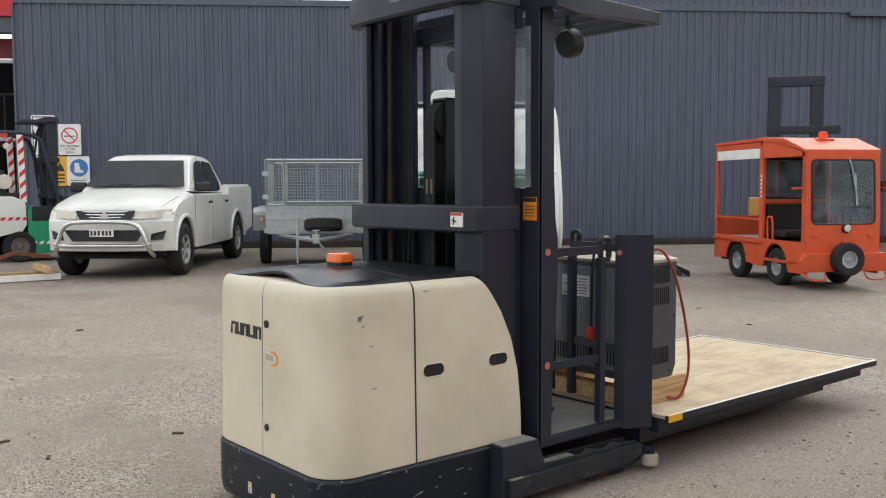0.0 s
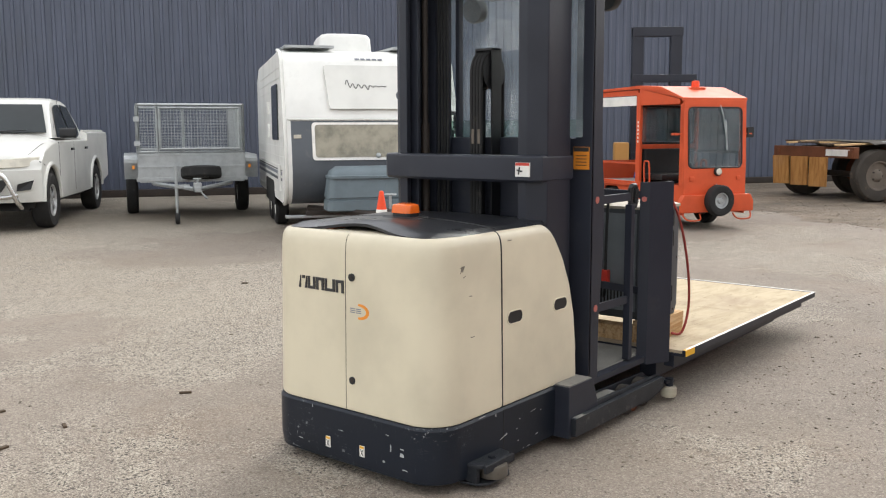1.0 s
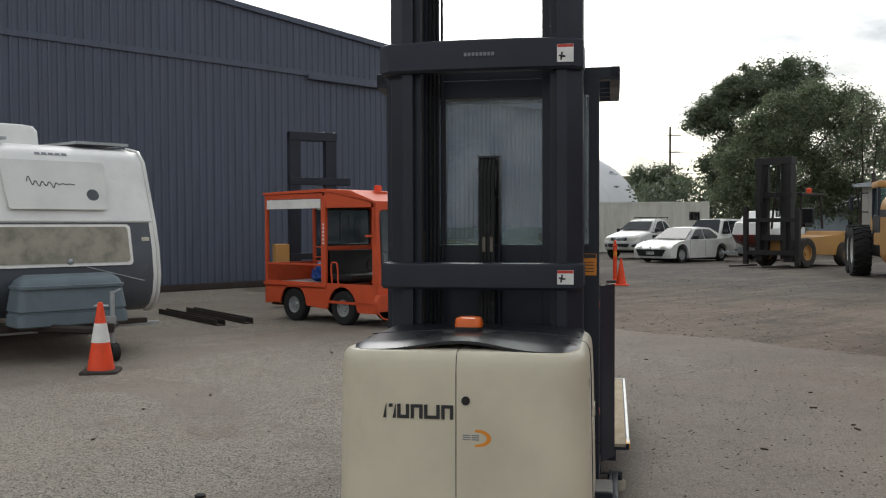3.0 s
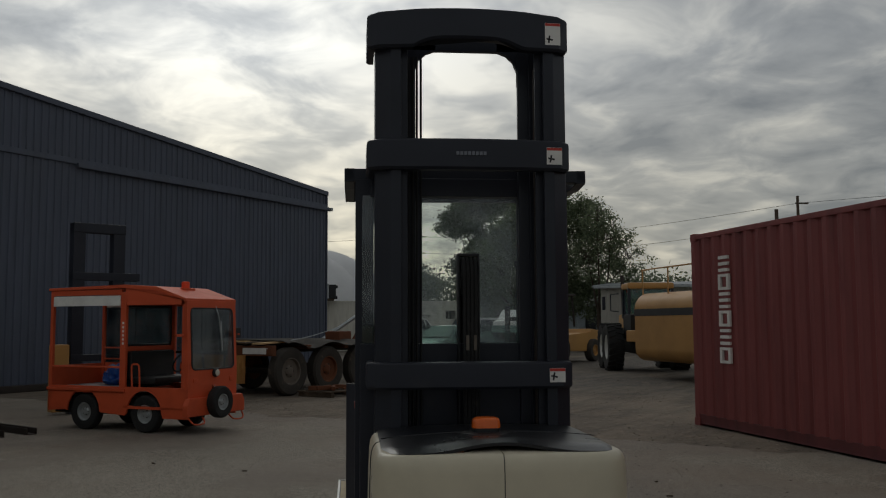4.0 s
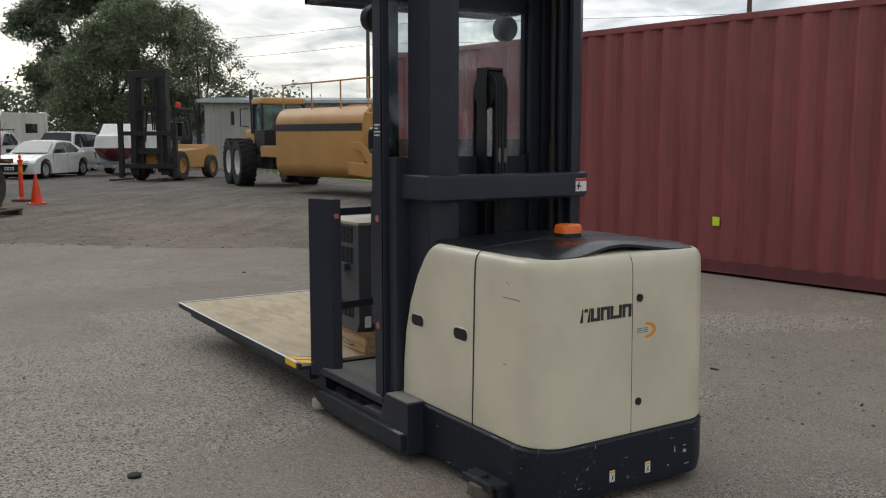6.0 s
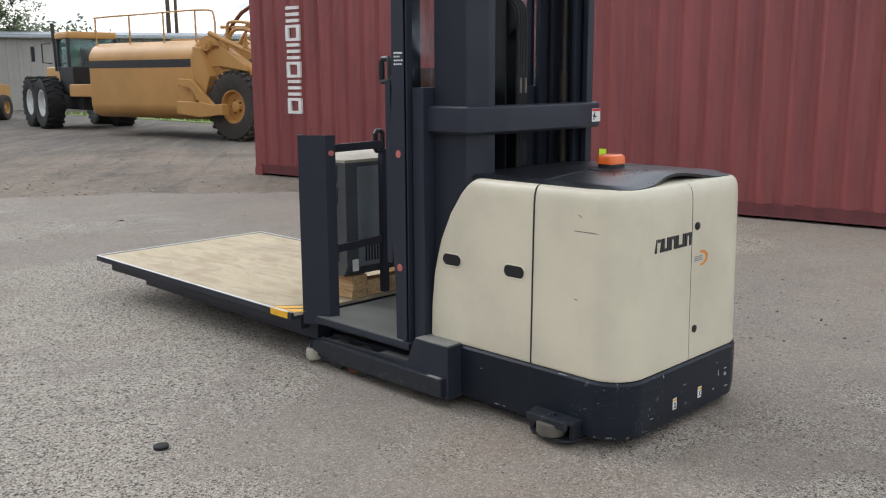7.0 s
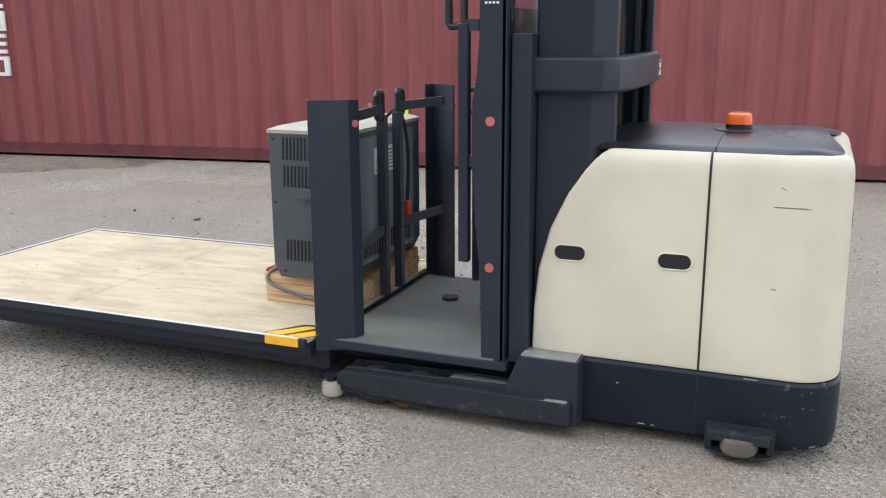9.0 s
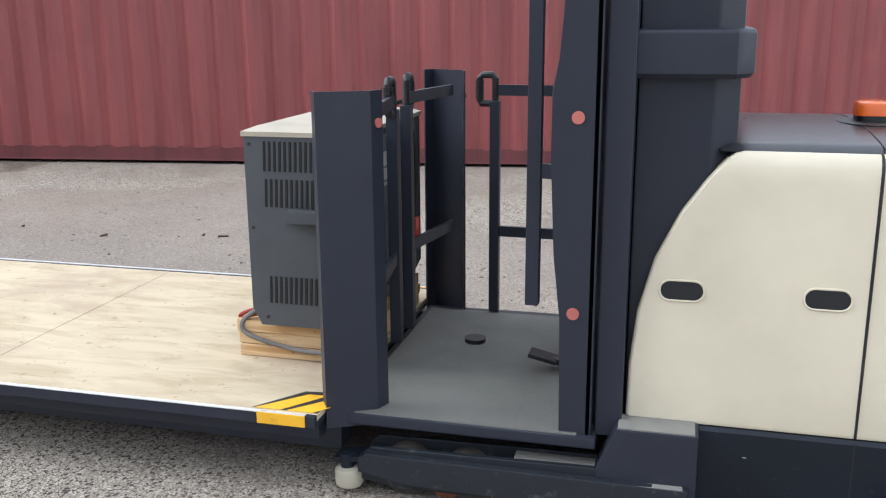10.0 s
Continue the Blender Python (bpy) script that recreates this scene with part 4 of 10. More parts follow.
        bm = bmesh.new()
        for y0, y1, z0, z1 in bars:
            prism(bm, [(y0 - lean * (z0 - zz + 0.027) / 0.054, z0), (y1, z0), (y1, z1), (y0 - lean * (z1 - zz + 0.027) / 0.054, z1)], xx - 0.001, xx + 0.004, "x")
        tp("logo_block", bm, "charcoal_decal", parent=cover[0], smooth=0)
        off += w + 0.0065
    zb = 0.722
    xx2 = X0 + 0.012 * 0.43 / 0.75 - 0.001
    for k in range(2):
        y = 3.292 - 0.034 * k
        for z0, z1 in ((-0.010, -0.006), (-0.002, 0.002), (0.006, 0.010)):
            bm = boxes((xx2, xx2 + 0.004, y - 0.029, y, zb + z0, zb + z1), r=0)
            tp("badge_bar", bm, "grey_decal", parent=cover[1])
    bm = bmesh.new()
    arc = [(3.235 - 0.052 * math.cos(radians(a)), zb - 0.002 + 0.033 * math.sin(radians(a))) for a in range(-100, 101, 10)]
    inner = [(3.248 - 0.048 * math.cos(radians(a)), zb - 0.002 + 0.024 * math.sin(radians(a))) for a in range(88, -89, -11)]
    prism(bm, arc + inner, xx2, xx2 + 0.004, "x")
    tp("badge_swoosh", bm, "orange_decal", parent=cover[1], smooth=0)
    # scuff marks on the covers
    for y, x, z, wd, up in ((2, 1.93, 0.70, 0.035, 0), (2, 2.02, 0.80, 0.022, 0), (2, 2.03, 0.63, 0.03, 0), (2, 1.98, 0.88, 0.02, 0.006), (2, 2.30, 1.0, 0.03, 0), (1, 2.02, 0.93, 0.02, 0.01), (1, 1.99, 0.875, 0.12, 0.0), (1, 1.93, 0.872, 0.03, 0.004), (1, 2.03, 0.60, 0.02, 0.0)):
        yy = Y1 if y == 1 else Y0
        sg = 1 if y == 1 else -1
        lean = 0.012 * (z - 0.29) / 0.75
        if x < X0 + 0.15:
            continue
        bm = bmesh.new()
        slab(bm, [(x - wd / 2, yy - sg * (lean - 0.0003), z), (x + wd / 2, yy - sg * (lean - 0.0003), z + up), (x + wd / 2, yy - sg * (lean - 0.0003), z + up + 0.0035), (x - wd * 0.3, yy - sg * (lean - 0.0003), z + 0.004)], 0.0012)
        tp("scuff_mark", bm, "scuff", parent=cover[0 if y == 1 else 1], smooth=0)
    bm = bmesh.new()
    for pts in (((1.955, 0.925), (1.985, 0.93), (1.97, 0.905)), ((1.962, 0.918), (1.968, 0.918), (1.955, 0.90))):
        slab(bm, [(x, Y0 + 0.009, z) for x, z in pts], 0.002)
    tp("triangle_decal", bm, "scuff", parent=cover[1], smooth=0)

    # load legs beside the mast
    for s, y in ((1, 3.90), (-1, 2.735)):
        bm = bmesh.new()
        prism(bm, [(2.655, 0.045), (2.655, 0.291), (2.875, 0.291), (2.925, 0.17), (2.925, 0.045)], y - s * (0.103 if s > 0 else 0.13), y + s * 0.003, "y", 0.008)
        leg = tp("load_leg", bm, "truck_black", "black steel load leg with worn top")
        for ya, yb in ((0.0, 0.018), (0.085, 0.10)):
            bm = bmesh.new()
            prism(bm, [(2.66, 0.045), (2.66, 0.165), (2.93, 0.165), (3.58, 0.155), (3.61, 0.13), (3.62, 0.05), (3.5, 0.03), (3.0, 0.045)], y - s * ya, y - s * yb, "y", 0.003)
            tp("leg_plate", bm, "worn_leg", "worn grey-black leg plate", parent=leg)
        ya, yb = sorted((y - s * 0.02, y - s * 0.085))
        for row in ((2.92, 3.15, ya, yb, 0.135, 0.152), (3.56, 3.60, ya, yb, 0.06, 0.13), (3.36, 3.385, ya, yb, 0.06, 0.13)):
            tp("leg_web", boxes(row, r=0.003), "worn_leg", parent=leg)
        bm = bmesh.new()
        prism(bm, [(2.675, 0.055), (2.675, 0.142), (3.59, 0.146), (3.615, 0.13), (3.615, 0.085), (3.48, 0.062), (3.0, 0.055)], y, y + s * 0.03, "y", 0.006)
        tp("rub_rail", bm, "worn_leg", "worn outer rub rail", parent=leg)
        bm = bmesh.new()
        prism(bm, [(2.69, 0.1405), (2.69, 0.1435), (2.97, 0.1397), (2.97, 0.1367)], y + s * 0.004, y + s * 0.027, "y")
        tp("worn_edge", bm, "dusty_top", parent=leg)
        bm = boxes((2.665, 2.87, min(y - s * 0.098, y - s * 0.002), max(y - s * 0.098, y - s * 0.002), 0.2900, 0.2950), r=0.001)
        tp("worn_cap", bm, "dusty_top", parent=leg)
        bm = boxes((2.93, 3.16, min(y - s * 0.082, y - s * 0.02), max(y - s * 0.082, y - s * 0.02), 0.1525, 0.156), r=0.001)
        tp("dust_plate", bm, "dusty_top", parent=leg)
        bm = bmesh.new()
        for x in (3.30, 3.485):
            cyl(bm, (x, y - s * 0.078, 0.076), (x, y - s * 0.025, 0.076), 0.075, 32)
        tp("load_wheel", bm, "dusty_rubber", parent=leg)
        bm = bmesh.new()
        cyl(bm, (3.36, y - s * 0.075, 0.045), (3.36, y - s * 0.022, 0.045), 0.042, 20)
        tp("small_roller", bm, "rust", parent=leg)
        bm = bmesh.new()
        prism(bm, [(3.60, 0.105), (3.70, 0.095), (3.70, 0.11), (3.60, 0.125)], y - s * 0.07, y + s * (0.005 if s > 0 else 0.045), "y", 0.003)
        out = -0.01 if s > 0 else 0.033
        cyl(bm, (3.66, y + s * out, 0.08), (3.66, y + s * out, 0.125), 0.022, 14)
        tp("guide_bracket", bm, "worn_black", parent=leg)
        bm = bmesh.new()
        lathe(bm, [(0.02, 0.022), (0.038, 0.024), (0.043, 0.032), (0.043, 0.072), (0.038, 0.08), (0.02, 0.082)], Matrix.Translation((3.655, y + s * out, 0)), 28)
        tp("guide_roller", bm, "pale_nylon", "scuffed off-white nylon guide roller", parent=leg)

    # mast
    for s, yo, yi in ((1, 3.775, 3.62), (-1, 2.869, 3.024)):
        bm = bmesh.new()
        w = abs(yo - yi)
        # a deep channel, open to the inside
        ch = [(2.60, yo - s * 0.072), (2.60, yo - s * 0.119), (2.63, yo - s * 0.119), (2.64, yo - s * 0.045), (2.82, yo - s * 0.045), (2.83, yo - s * 0.20), (2.86, yo - s * 0.20), (2.86, yo), (2.665, yo)]
        prism(bm, ch if s > 0 else ch[::-1], 0.12, 2.87, "z", 0.006)
        rail = tp("mast_rail", bm, "mast_steel", "satin black steel mast rail")
        bm = bmesh.new()
        ch = [(2.65, yi + s * 0.005), (2.67, yi + s * 0.005), (2.67, yi + s * 0.05), (2.79, yi + s * 0.05), (2.79, yi + s * 0.005), (2.81, yi + s * 0.005), (2.81, yi + s * 0.09), (2.65, yi + s * 0.09)]
        prism(bm, ch if s > 0 else ch[::-1], 0.5, 2.85, "z", 0.003)
        tp("inner_rail", bm, "mast_steel", parent=rail)
        bm = bmesh.new()
        cyl(bm, (2.73, yi + s * 0.025, 0.4), (2.73, yi + s * 0.025, 1.5), 0.022, 16)
        cyl(bm, (2.73, yi + s * 0.025, 1.5), (2.73, yi + s * 0.025, 2.75), 0.015, 16)
        tp("lift_cylinder", bm, "dark_steel", parent=rail)
        for k in range(2):
            bm = bmesh.new()
            for q in range(70):
                z = 0.55 + q * 0.03
                box(bm, 2.700, 2.708, yi + s * (0.07 + 0.02 * k) - 0.006, yi + s * (0.07 + 0.02 * k) + 0.006, z, z + 0.022, r=0)
            tp("lift_chain", bm, "dark_steel", parent=rail, smooth=0)
    # tie bars, wrapped round the rails
    for z0, z1, ztop, kind in ((1.228, 1.352, 0.0, "lower"), (2.232, 2.372, 0.006, "middle"), (2.80, 2.965, 0.03, "top")):
        bm = bmesh.new()
        ring = []
        mids = [3.60 - 0.52 * k / 16 for k in range(17)]
        for z, i in ((z0, 0.012), (z0 + 0.012, 0.0), (z1 - 0.014, 0.0), (z1 - 0.004, 0.006), (z1, 0.016)):
            # plan: straight sides, chamfered corners, slightly bowed front
            pl = [(2.885 - i, 3.815 - i), (2.62, 3.815 - i), (2.575 + i, 3.765 - i * 0.5)] + [(2.560 + i + 0.002 * abs(y - 3.34) / 0.26, y) for y in mids]
            pl += [(2.575 + i, 2.915 + i * 0.5), (2.62, 2.865 + i), (2.885 - i, 2.865 + i), (2.885 - i, 2.90), (2.66, 2.90), (2.625, 2.95)]
            pl += [(2.62, y) for y in mids[::-1]] + [(2.625, 3.73), (2.66, 3.78), (2.885 - i, 3.78)]
            upper = z > (z0 + z1) / 2
            rise = 0.048 if kind == "top" else 0.0
            ring.append([(x, y, z + (ztop * (1 - ((y - 3.34) / 0.475) ** 2) if upper else rise * max(0.0, 1 - ((y - 3.35) / 0.255) ** 4))) for x, y in pl])
        loft(bm, ring)
        if kind == "top":
            for y, q in ((3.069, 1), (3.577, -1)):
                pts = [(y - q * 0.05, 2.70), (y - q * 0.05, 2.93), (y + q * 0.10, 2.93), (y + q * 0.10, 2.868), (y + q * 0.055, 2.852), (y + q * 0.02, 2.82), (y, 2.77), (y, 2.70)]
                prism(bm, pts if q > 0 else pts[::-1], 2.836, 2.866, "x")
            box(bm, 2.836, 2.866, 2.95, 3.70, 2.866, 2.955, r=0.004)
        bar = tp("tie_bar", bm, "truck_black", "black moulded mast tie bar with label")
        # warning label near the end
        bm = boxes((2.5715, 2.578, 2.908, 2.982, z0 + 0.028, z1 - 0.032), r=0)
        bmesh.ops.rotate(bm, cent=(2.575, 2.95, 0), matrix=Matrix.Rotation(radians(3.5), 3, "Z"), verts=bm.verts[:])
        tp("warning_label", bm, "white_decal", parent=bar)
        bm = boxes((2.5708, 2.578, 2.909, 2.981, z1 - 0.046, z1 - 0.033), r=0)
        bmesh.ops.rotate(bm, cent=(2.575, 2.95, 0), matrix=Matrix.Rotation(radians(3.5), 3, "Z"), verts=bm.verts[:])
        tp("label_band", bm, "red_decal", parent=bar)
        bm = bmesh.new()
        for a in (0, 90):
            tmp = bmesh.new()
            box(tmp, 2.5700, 2.578, -0.004, 0.004, -0.018, 0.018, r=0)
            join(bm, tmp, Matrix.Translation((0, 2.962, z0 + 0.055)) @ Matrix.Rotation(radians(a + 10), 4, "X"))
        tp("label_mark", bm, "charcoal_decal", parent=bar)
        if kind == "middle":
            bm = bmesh.new()
            for k in range(8):
                box(bm, 2.5555, 2.562, 3.345 - 0.018 * k - 0.013 + 0.06, 3.345 - 0.018 * k + 0.06, z0 + 0.066, z0 + 0.082, r=0)
            tp("mark_block", bm, "grey_decal", parent=bar)

    # hose sheave in the middle of the mast
    bm = bmesh.new()
    lathe(bm, [(0.02, -0.040), (0.085, -0.040), (0.092, -0.034), (0.080, -0.028), (0.080, 0.034), (0.092, 0.038), (0.02, 0.042)], Matrix.Translation((2.825, 3.322, 1.748)) @ Matrix.Rotation(radians(90), 4, "X"), 32)
    reel = tp("hose_sheave", bm, "black_plastic")
    bm = boxes((2.79, 2.87, 3.270, 3.278, 0.9, 1.862), (2.79, 2.87, 3.366, 3.374, 0.9, 1.862), (2.79, 2.87, 3.270, 3.374, 1.850, 1.862), r=0.002)
    tp("sheave_plate", bm, "black_plastic", parent=reel)
    for k in range(4):
        y = 3.296 + 0.0185 * k
        bm = bmesh.new()
        arc = [(2.825 - 0.092 * math.cos(radians(a)), y, 1.748 + 0.092 * math.sin(radians(a))) for a in range(0, 181, 15)]
        tube(bm, [(2.733, y, 0.9), (2.733, y, 1.4)] + arc + [(2.917, y, 1.45), (2.917, y, 1.1)], 0.0092, 8)
        tp("hose", bm, "rubber", parent=reel)
    for y in (3.302, 3.338):
        bm = boxes((2.722, 2.728, y - 0.007, y + 0.007, 1.40, 1.47), r=0.001)
        tp("hose_clip", bm, "dusty_steel", parent=reel)
    # hydraulic hoses hanging beside the +y rail
    for k in range(4):
        bm = bmesh.new()
        y = 3.551 + 0.0195 * k
        tube(bm, [(2.80 - 0.012 * (k % 2), y, 0.6), (2.80, y + 0.002, 1.6), (2.795, y, 2.82)], 0.0062, 6)
        tp("hose", bm, "rubber")
    # cab back panel and screen
    bm = bmesh.new()
    box(bm, 2.863, 2.936, 2.908, 3.842, 0.24, 1.43, r=0.006)
    tp("cab_back_panel", bm, "truck_black")
    for nm, row in (("screen_head", (2.885, 2.93, 2.89, 3.79, 2.15, 2.24)), ("screen_post", (2.89, 2.925, 3.55, 3.575, 1.43, 2.16)), ("screen_post", (2.89, 2.925, 3.04, 3.065, 1.43, 2.16))):
        tp(nm, boxes(row, r=0.006), "truck_black")
    bm = boxes((2.942, 2.9445, 2.85, 3.832, 1.43, 1.515), r=0)
    tp("tint_strip", bm, "green_tint")
    bm = boxes((2.9365, 2.941, 2.85, 3.832, 1.432, 2.16), r=0)
    scr = tp("cab_screen", bm, "clear_glass", "clear plastic cab screen")
    scr.visible_shadow = False
    # pillars, guard and platform
    for s, y in ((1, 3.865), (-1, 2.800)):
        bm = bmesh.new()
        prism(bm, [(2.946, 0.24), (3.035, 0.24), (3.04, 0.58), (3.060, 0.76), (3.073, 1.03), (3.073, 1.20), (3.056, 1.28), (3.045, 1.42), (3.04, 2.24), (2.946, 2.24)], y - s * 0.03, y, "y", 0.004)
        box(bm, 2.945, 2.965, min(y, y - s * 0.09), max(y, y - s * 0.09), 0.24, 2.24, r=0.004)
        box(bm, 2.9455, 2.962, min(y - s * 0.085, y - s * 0.15), max(y - s * 0.085, y - s * 0.15), 0.25, 1.425, r=0.002)
        pil = tp("pillar", bm, "truck_black", "black steel cab pillar plate")
        for z in (1.13, 0.60):
            bm = bmesh.new()
            cyl(bm, (3.004, y - s * 0.002, z), (3.004, y + s * 0.003, z), 0.017, 20)
            tp("plug", bm, "salmon", "dull salmon plastic plug", parent=pil)
    for k, wd in enumerate((0.060, 0.042, 0.064, 0.056)):
        z = 1.583 - 0.0165 * k
        bm = bmesh.new()
        for q in range(4):
            xa = 3.026 - wd * q / 4
            box(bm, xa - wd / 4 + 0.005, xa, 3.8645, 3.8662, z - 0.004, z + 0.003, r=0)
        tp("chalk_mark", bm, "white_decal", smooth=0)
    bm = boxes((2.9405, 2.9445, 2.812, 2.898, 1.278, 1.385), r=0)
    pl = tp("notice_plate", bm, "orange_decal")
    bm = boxes((2.9395, 2.943, 2.815, 2.895, 1.363, 1.383), r=0)
    tp("notice_band", bm, "charcoal_decal", parent=pl)
    bm = bmesh.new()
    for k in range(4):
        box(bm, 2.9397, 2.943, 2.826, 2.884, 1.296 + 0.015 * k, 1.300 + 0.015 * k, r=0)
    tp("notice_bar", bm, "charcoal_decal", parent=pl)
    bm = bmesh.new()
    for y in (3.92, 2.70):
        s = 1 if y > 3.3 else -1
        prism(bm, [(2.95, 2.23), (2.95, 2.297), (3.05, 2.299), (3.692, 2.288), (3.692, 2.228), (3.10, 2.215)], y - s * 0.05, y, "y", 0.005)
    box(bm, 3.652, 3.697, 2.70, 3.92, 2.226, 2.284, r=0.004)
    box(bm, 2.95, 3.02, 2.70, 3.92, 2.235, 2.296, r=0.006)
    for x in (3.2, 3.36, 3.52):
        box(bm, x, x + 0.02, 2.72, 3.90, 2.23, 2.27, r=0.003)
    tp("overhead_guard", bm, "truck_black", "black steel overhead guard")
    for y in (3.73, 2.91):
        bm = bmesh.new()
        lathe(bm, [(0.02, -0.03), (0.062, -0.035), (0.07, -0.02), (0.07, 0.02), (0.055, 0.04), (0.02, 0.045)], Matrix.Translation((3.27, y, 2.12)) @ Matrix.Rotation(radians(80), 4, "Y"), 28)
        lamp = tp("cab_fan", bm, "black_plastic", "small round black cab fan")
        bm = boxes((3.245, 3.275, y - 0.012, y + 0.012, 2.17, 2.24), r=0.003)
        tp("fan_bracket", bm, "black_plastic", parent=lamp)
    # platform
    bm = boxes((2.93, 3.70, 2.80, 3.885, 0.215, 0.248), (2.94, 3.72, 2.95, 3.72, 0.13, 0.215), r=0.006)
    plat = tp("platform", bm, "truck_black")
    ridges = [(2.985, 0.247), (2.985, 0.249)]
    for k in range(105):
        x = 2.985 + k * 0.0066
        ridges += [(x + 0.0006, 0.2525), (x + 0.0038, 0.2525), (x + 0.0044, 0.249), (x + 0.0066, 0.249)]
    ridges.append((ridges[-1][0], 0.247))
    rings = [[(x, y, z) for x, z in ridges] for y in (2.85, 3.875)]
    bm = bmesh.new()
    loft(bm, rings)
    tp("ribbed_mat", bm, "mat_rubber", "ribbed dark grey rubber floor mat", parent=plat, smooth=0)
    bm = bmesh.new()
    cyl(bm, (3.422, 3.197, 0.25), (3.422, 3.197, 0.266), 0.038, 24)
    tp("foot_button", bm, "black_plastic", parent=plat)
    bm = bmesh.new()
    slab(bm, [(3.10, 3.37, 0.285), (3.19, 3.38, 0.31), (3.19, 3.45, 0.31), (3.10, 3.44, 0.285)], 0.012)
    box(bm, 2.96, 3.12, 3.395, 3.425, 0.275, 0.295, r=0.003)
    tp("foot_pedal", bm, "black_plastic", parent=plat)

    # corner posts at the deck end: folded channels turned inwards
    posts = []
    for s, y0 in ((1, 3.34), (-1, 3.295)):
        bm = bmesh.new()

        def P(x, dy):
            return (x - (0.018 if s < 0 else 0.0), y0 + s * dy)
        outline = [P(3.712, 0.572), P(3.575, 0.502), P(3.558, 0.452), P(3.564, 0.450), P(3.581, 0.497), P(3.712, 0.563), P(3.735, 0.52), P(3.741, 0.524)]
        prism(bm, outline if s > 0 else outline[::-1], 0.205, 1.19, "z")
        posts.append(tp("corner_post", bm, "truck_black", "black folded steel corner post", smooth=20))
        bm = bmesh.new()
        cyl(bm, (3.568 - (0.018 if s < 0 else 0), y0 + s * 0.473, 1.10), (3.560 - (0.018 if s < 0 else 0), y0 + s * 0.476, 1.10), 0.014, 16)
        tp("plug", bm, "salmon", parent=posts[-1])

    def gate(points_arm, vx, vy, z0, z1, handle_dx, handle_dy):
        """Two flat arms, an upright bar and a ribbed grip."""
        bm = bmesh.new()
        box(bm, vx - 0.019, vx + 0.019, vy - 0.019, vy + 0.019, z0, z1 - 0.095, r=0.004)
        gt = tp("gate", bm, "truck_black", "black tubular side gate with ribbed grip")
        for (ax, ay), z in points_arm:
            bm = bmesh.new()
            d = Vector((vx - ax, vy - ay, 0))
            n = Vector((-d.y, d.x, 0)).normalized() * 0.008
            slab_pts = [(ax, ay, z - 0.02), (vx, vy, z - 0.02), (vx, vy, z + 0.02), (ax, ay, z + 0.02)]
            slab(bm, slab_pts, 0.016)
            tp("arm", bm, "truck_black", parent=gt)
        bm = bmesh.new()
        pts = [(vx, vy, z1 - 0.105), (vx, vy, z1 - 0.012), (vx + handle_dx * 0.2, vy + handle_dy * 0.2, z1), (vx + handle_dx * 0.8, vy + handle_dy * 0.8, z1),
               (vx + handle_dx, vy + handle_dy, z1 - 0.012), (vx + handle_dx, vy + handle_dy, z1 - 0.095), (vx + handle_dx * 0.9, vy + handle_dy * 0.9, z1 - 0.105), (vx, vy, z1 - 0.105)]
        tube(bm, pts, 0.0135, 10)
        gr = tp("grip", bm, "black_plastic", "ribbed black rubber grip", parent=gt)
        bm = bmesh.new()
        for k in range(7):
            z = z1 - 0.02 - 0.01 * k
            cyl(bm, (vx + handle_dx, vy + handle_dy, z), (vx + handle_dx, vy + handle_dy, z - 0.006), 0.017, 10)
        tp("grip_rib", bm, "black_plastic", parent=gt)
        return gt

    gate([((3.59, 3.80), 1.12), ((3.59, 3.80), 0.60)], 3.655, 3.39, 0.30, 1.19, 0.0, 0.05)
    gate([((3.59, 2.86), 1.12), ((3.59, 2.86), 0.60)], 3.655, 3.235, 0.30, 1.19, 0.0, -0.05)
    gate([((3.06, 3.82), 1.46), ((3.06, 3.82), 0.98)], 3.125, 3.80, 0.60, 1.56, 0.06, 0.0)
    gate([((3.06, 2.85), 1.12), ((3.06, 2.85), 0.58)], 3.425, 2.84, 0.255, 1.175, 0.06, 0.0)
    # plywood deck on its steel frame
    tp("deck_board", boxes((4.9665, 5.97, 2.66, 3.965, 0.252, 0.270), r=0.0015), "ply", "weathered plywood deck board with stains")
    dk = tp("deck_board", boxes((3.72, 4.9635, 2.66, 3.965, 0.252, 0.270), r=0.0015), "ply", "weathered plywood deck board with stains")
    bm = bmesh.new()
    box(bm, 3.72, 5.985, 3.965, 3.985, 0.236, 0.272, r=0.003)
    box(bm, 3.72, 5.985, 2.64, 2.66, 0.236, 0.272, r=0.003)
    box(bm, 5.97, 5.99, 2.64, 3.985, 0.236, 0.272, r=0.003)
    box(bm, 3.72, 5.97, 2.66, 3.965, 0.235, 0.252, r=0)
    fr = tp("deck_edge_angle", bm, "truck_black", "black steel edge angle with bright worn lip")
    bm = boxes((3.75, 5.99, 3.972, 3.987, 0.271, 0.2745), (3.75, 5.99, 2.638, 2.653, 0.271, 0.2745), (5.977, 5.992, 2.638, 3.987, 0.271, 0.2745), r=0.001)
    tp("worn_lip", bm, "bright_lip", parent=fr)
    bm = bmesh.new()
    for y in (2.85, 3.12, 3.50, 3.78):
        box(bm, 3.70, 5.60, y - 0.05, y + 0.05, 0.10, 0.215, r=0.006)
    for y in (2.745, 3.88):
        box(bm, 3.74, 5.93, y - 0.03, y + 0.03, 0.165, 0.236, r=0.005)
    box(bm, 5.45, 5.55, 2.775, 3.85, 0.13, 0.215, r=0.006)
    box(bm, 4.0, 4.1, 2.775, 3.85, 0.13, 0.215, r=0.006)
    tp("deck_frame", bm, "truck_black")
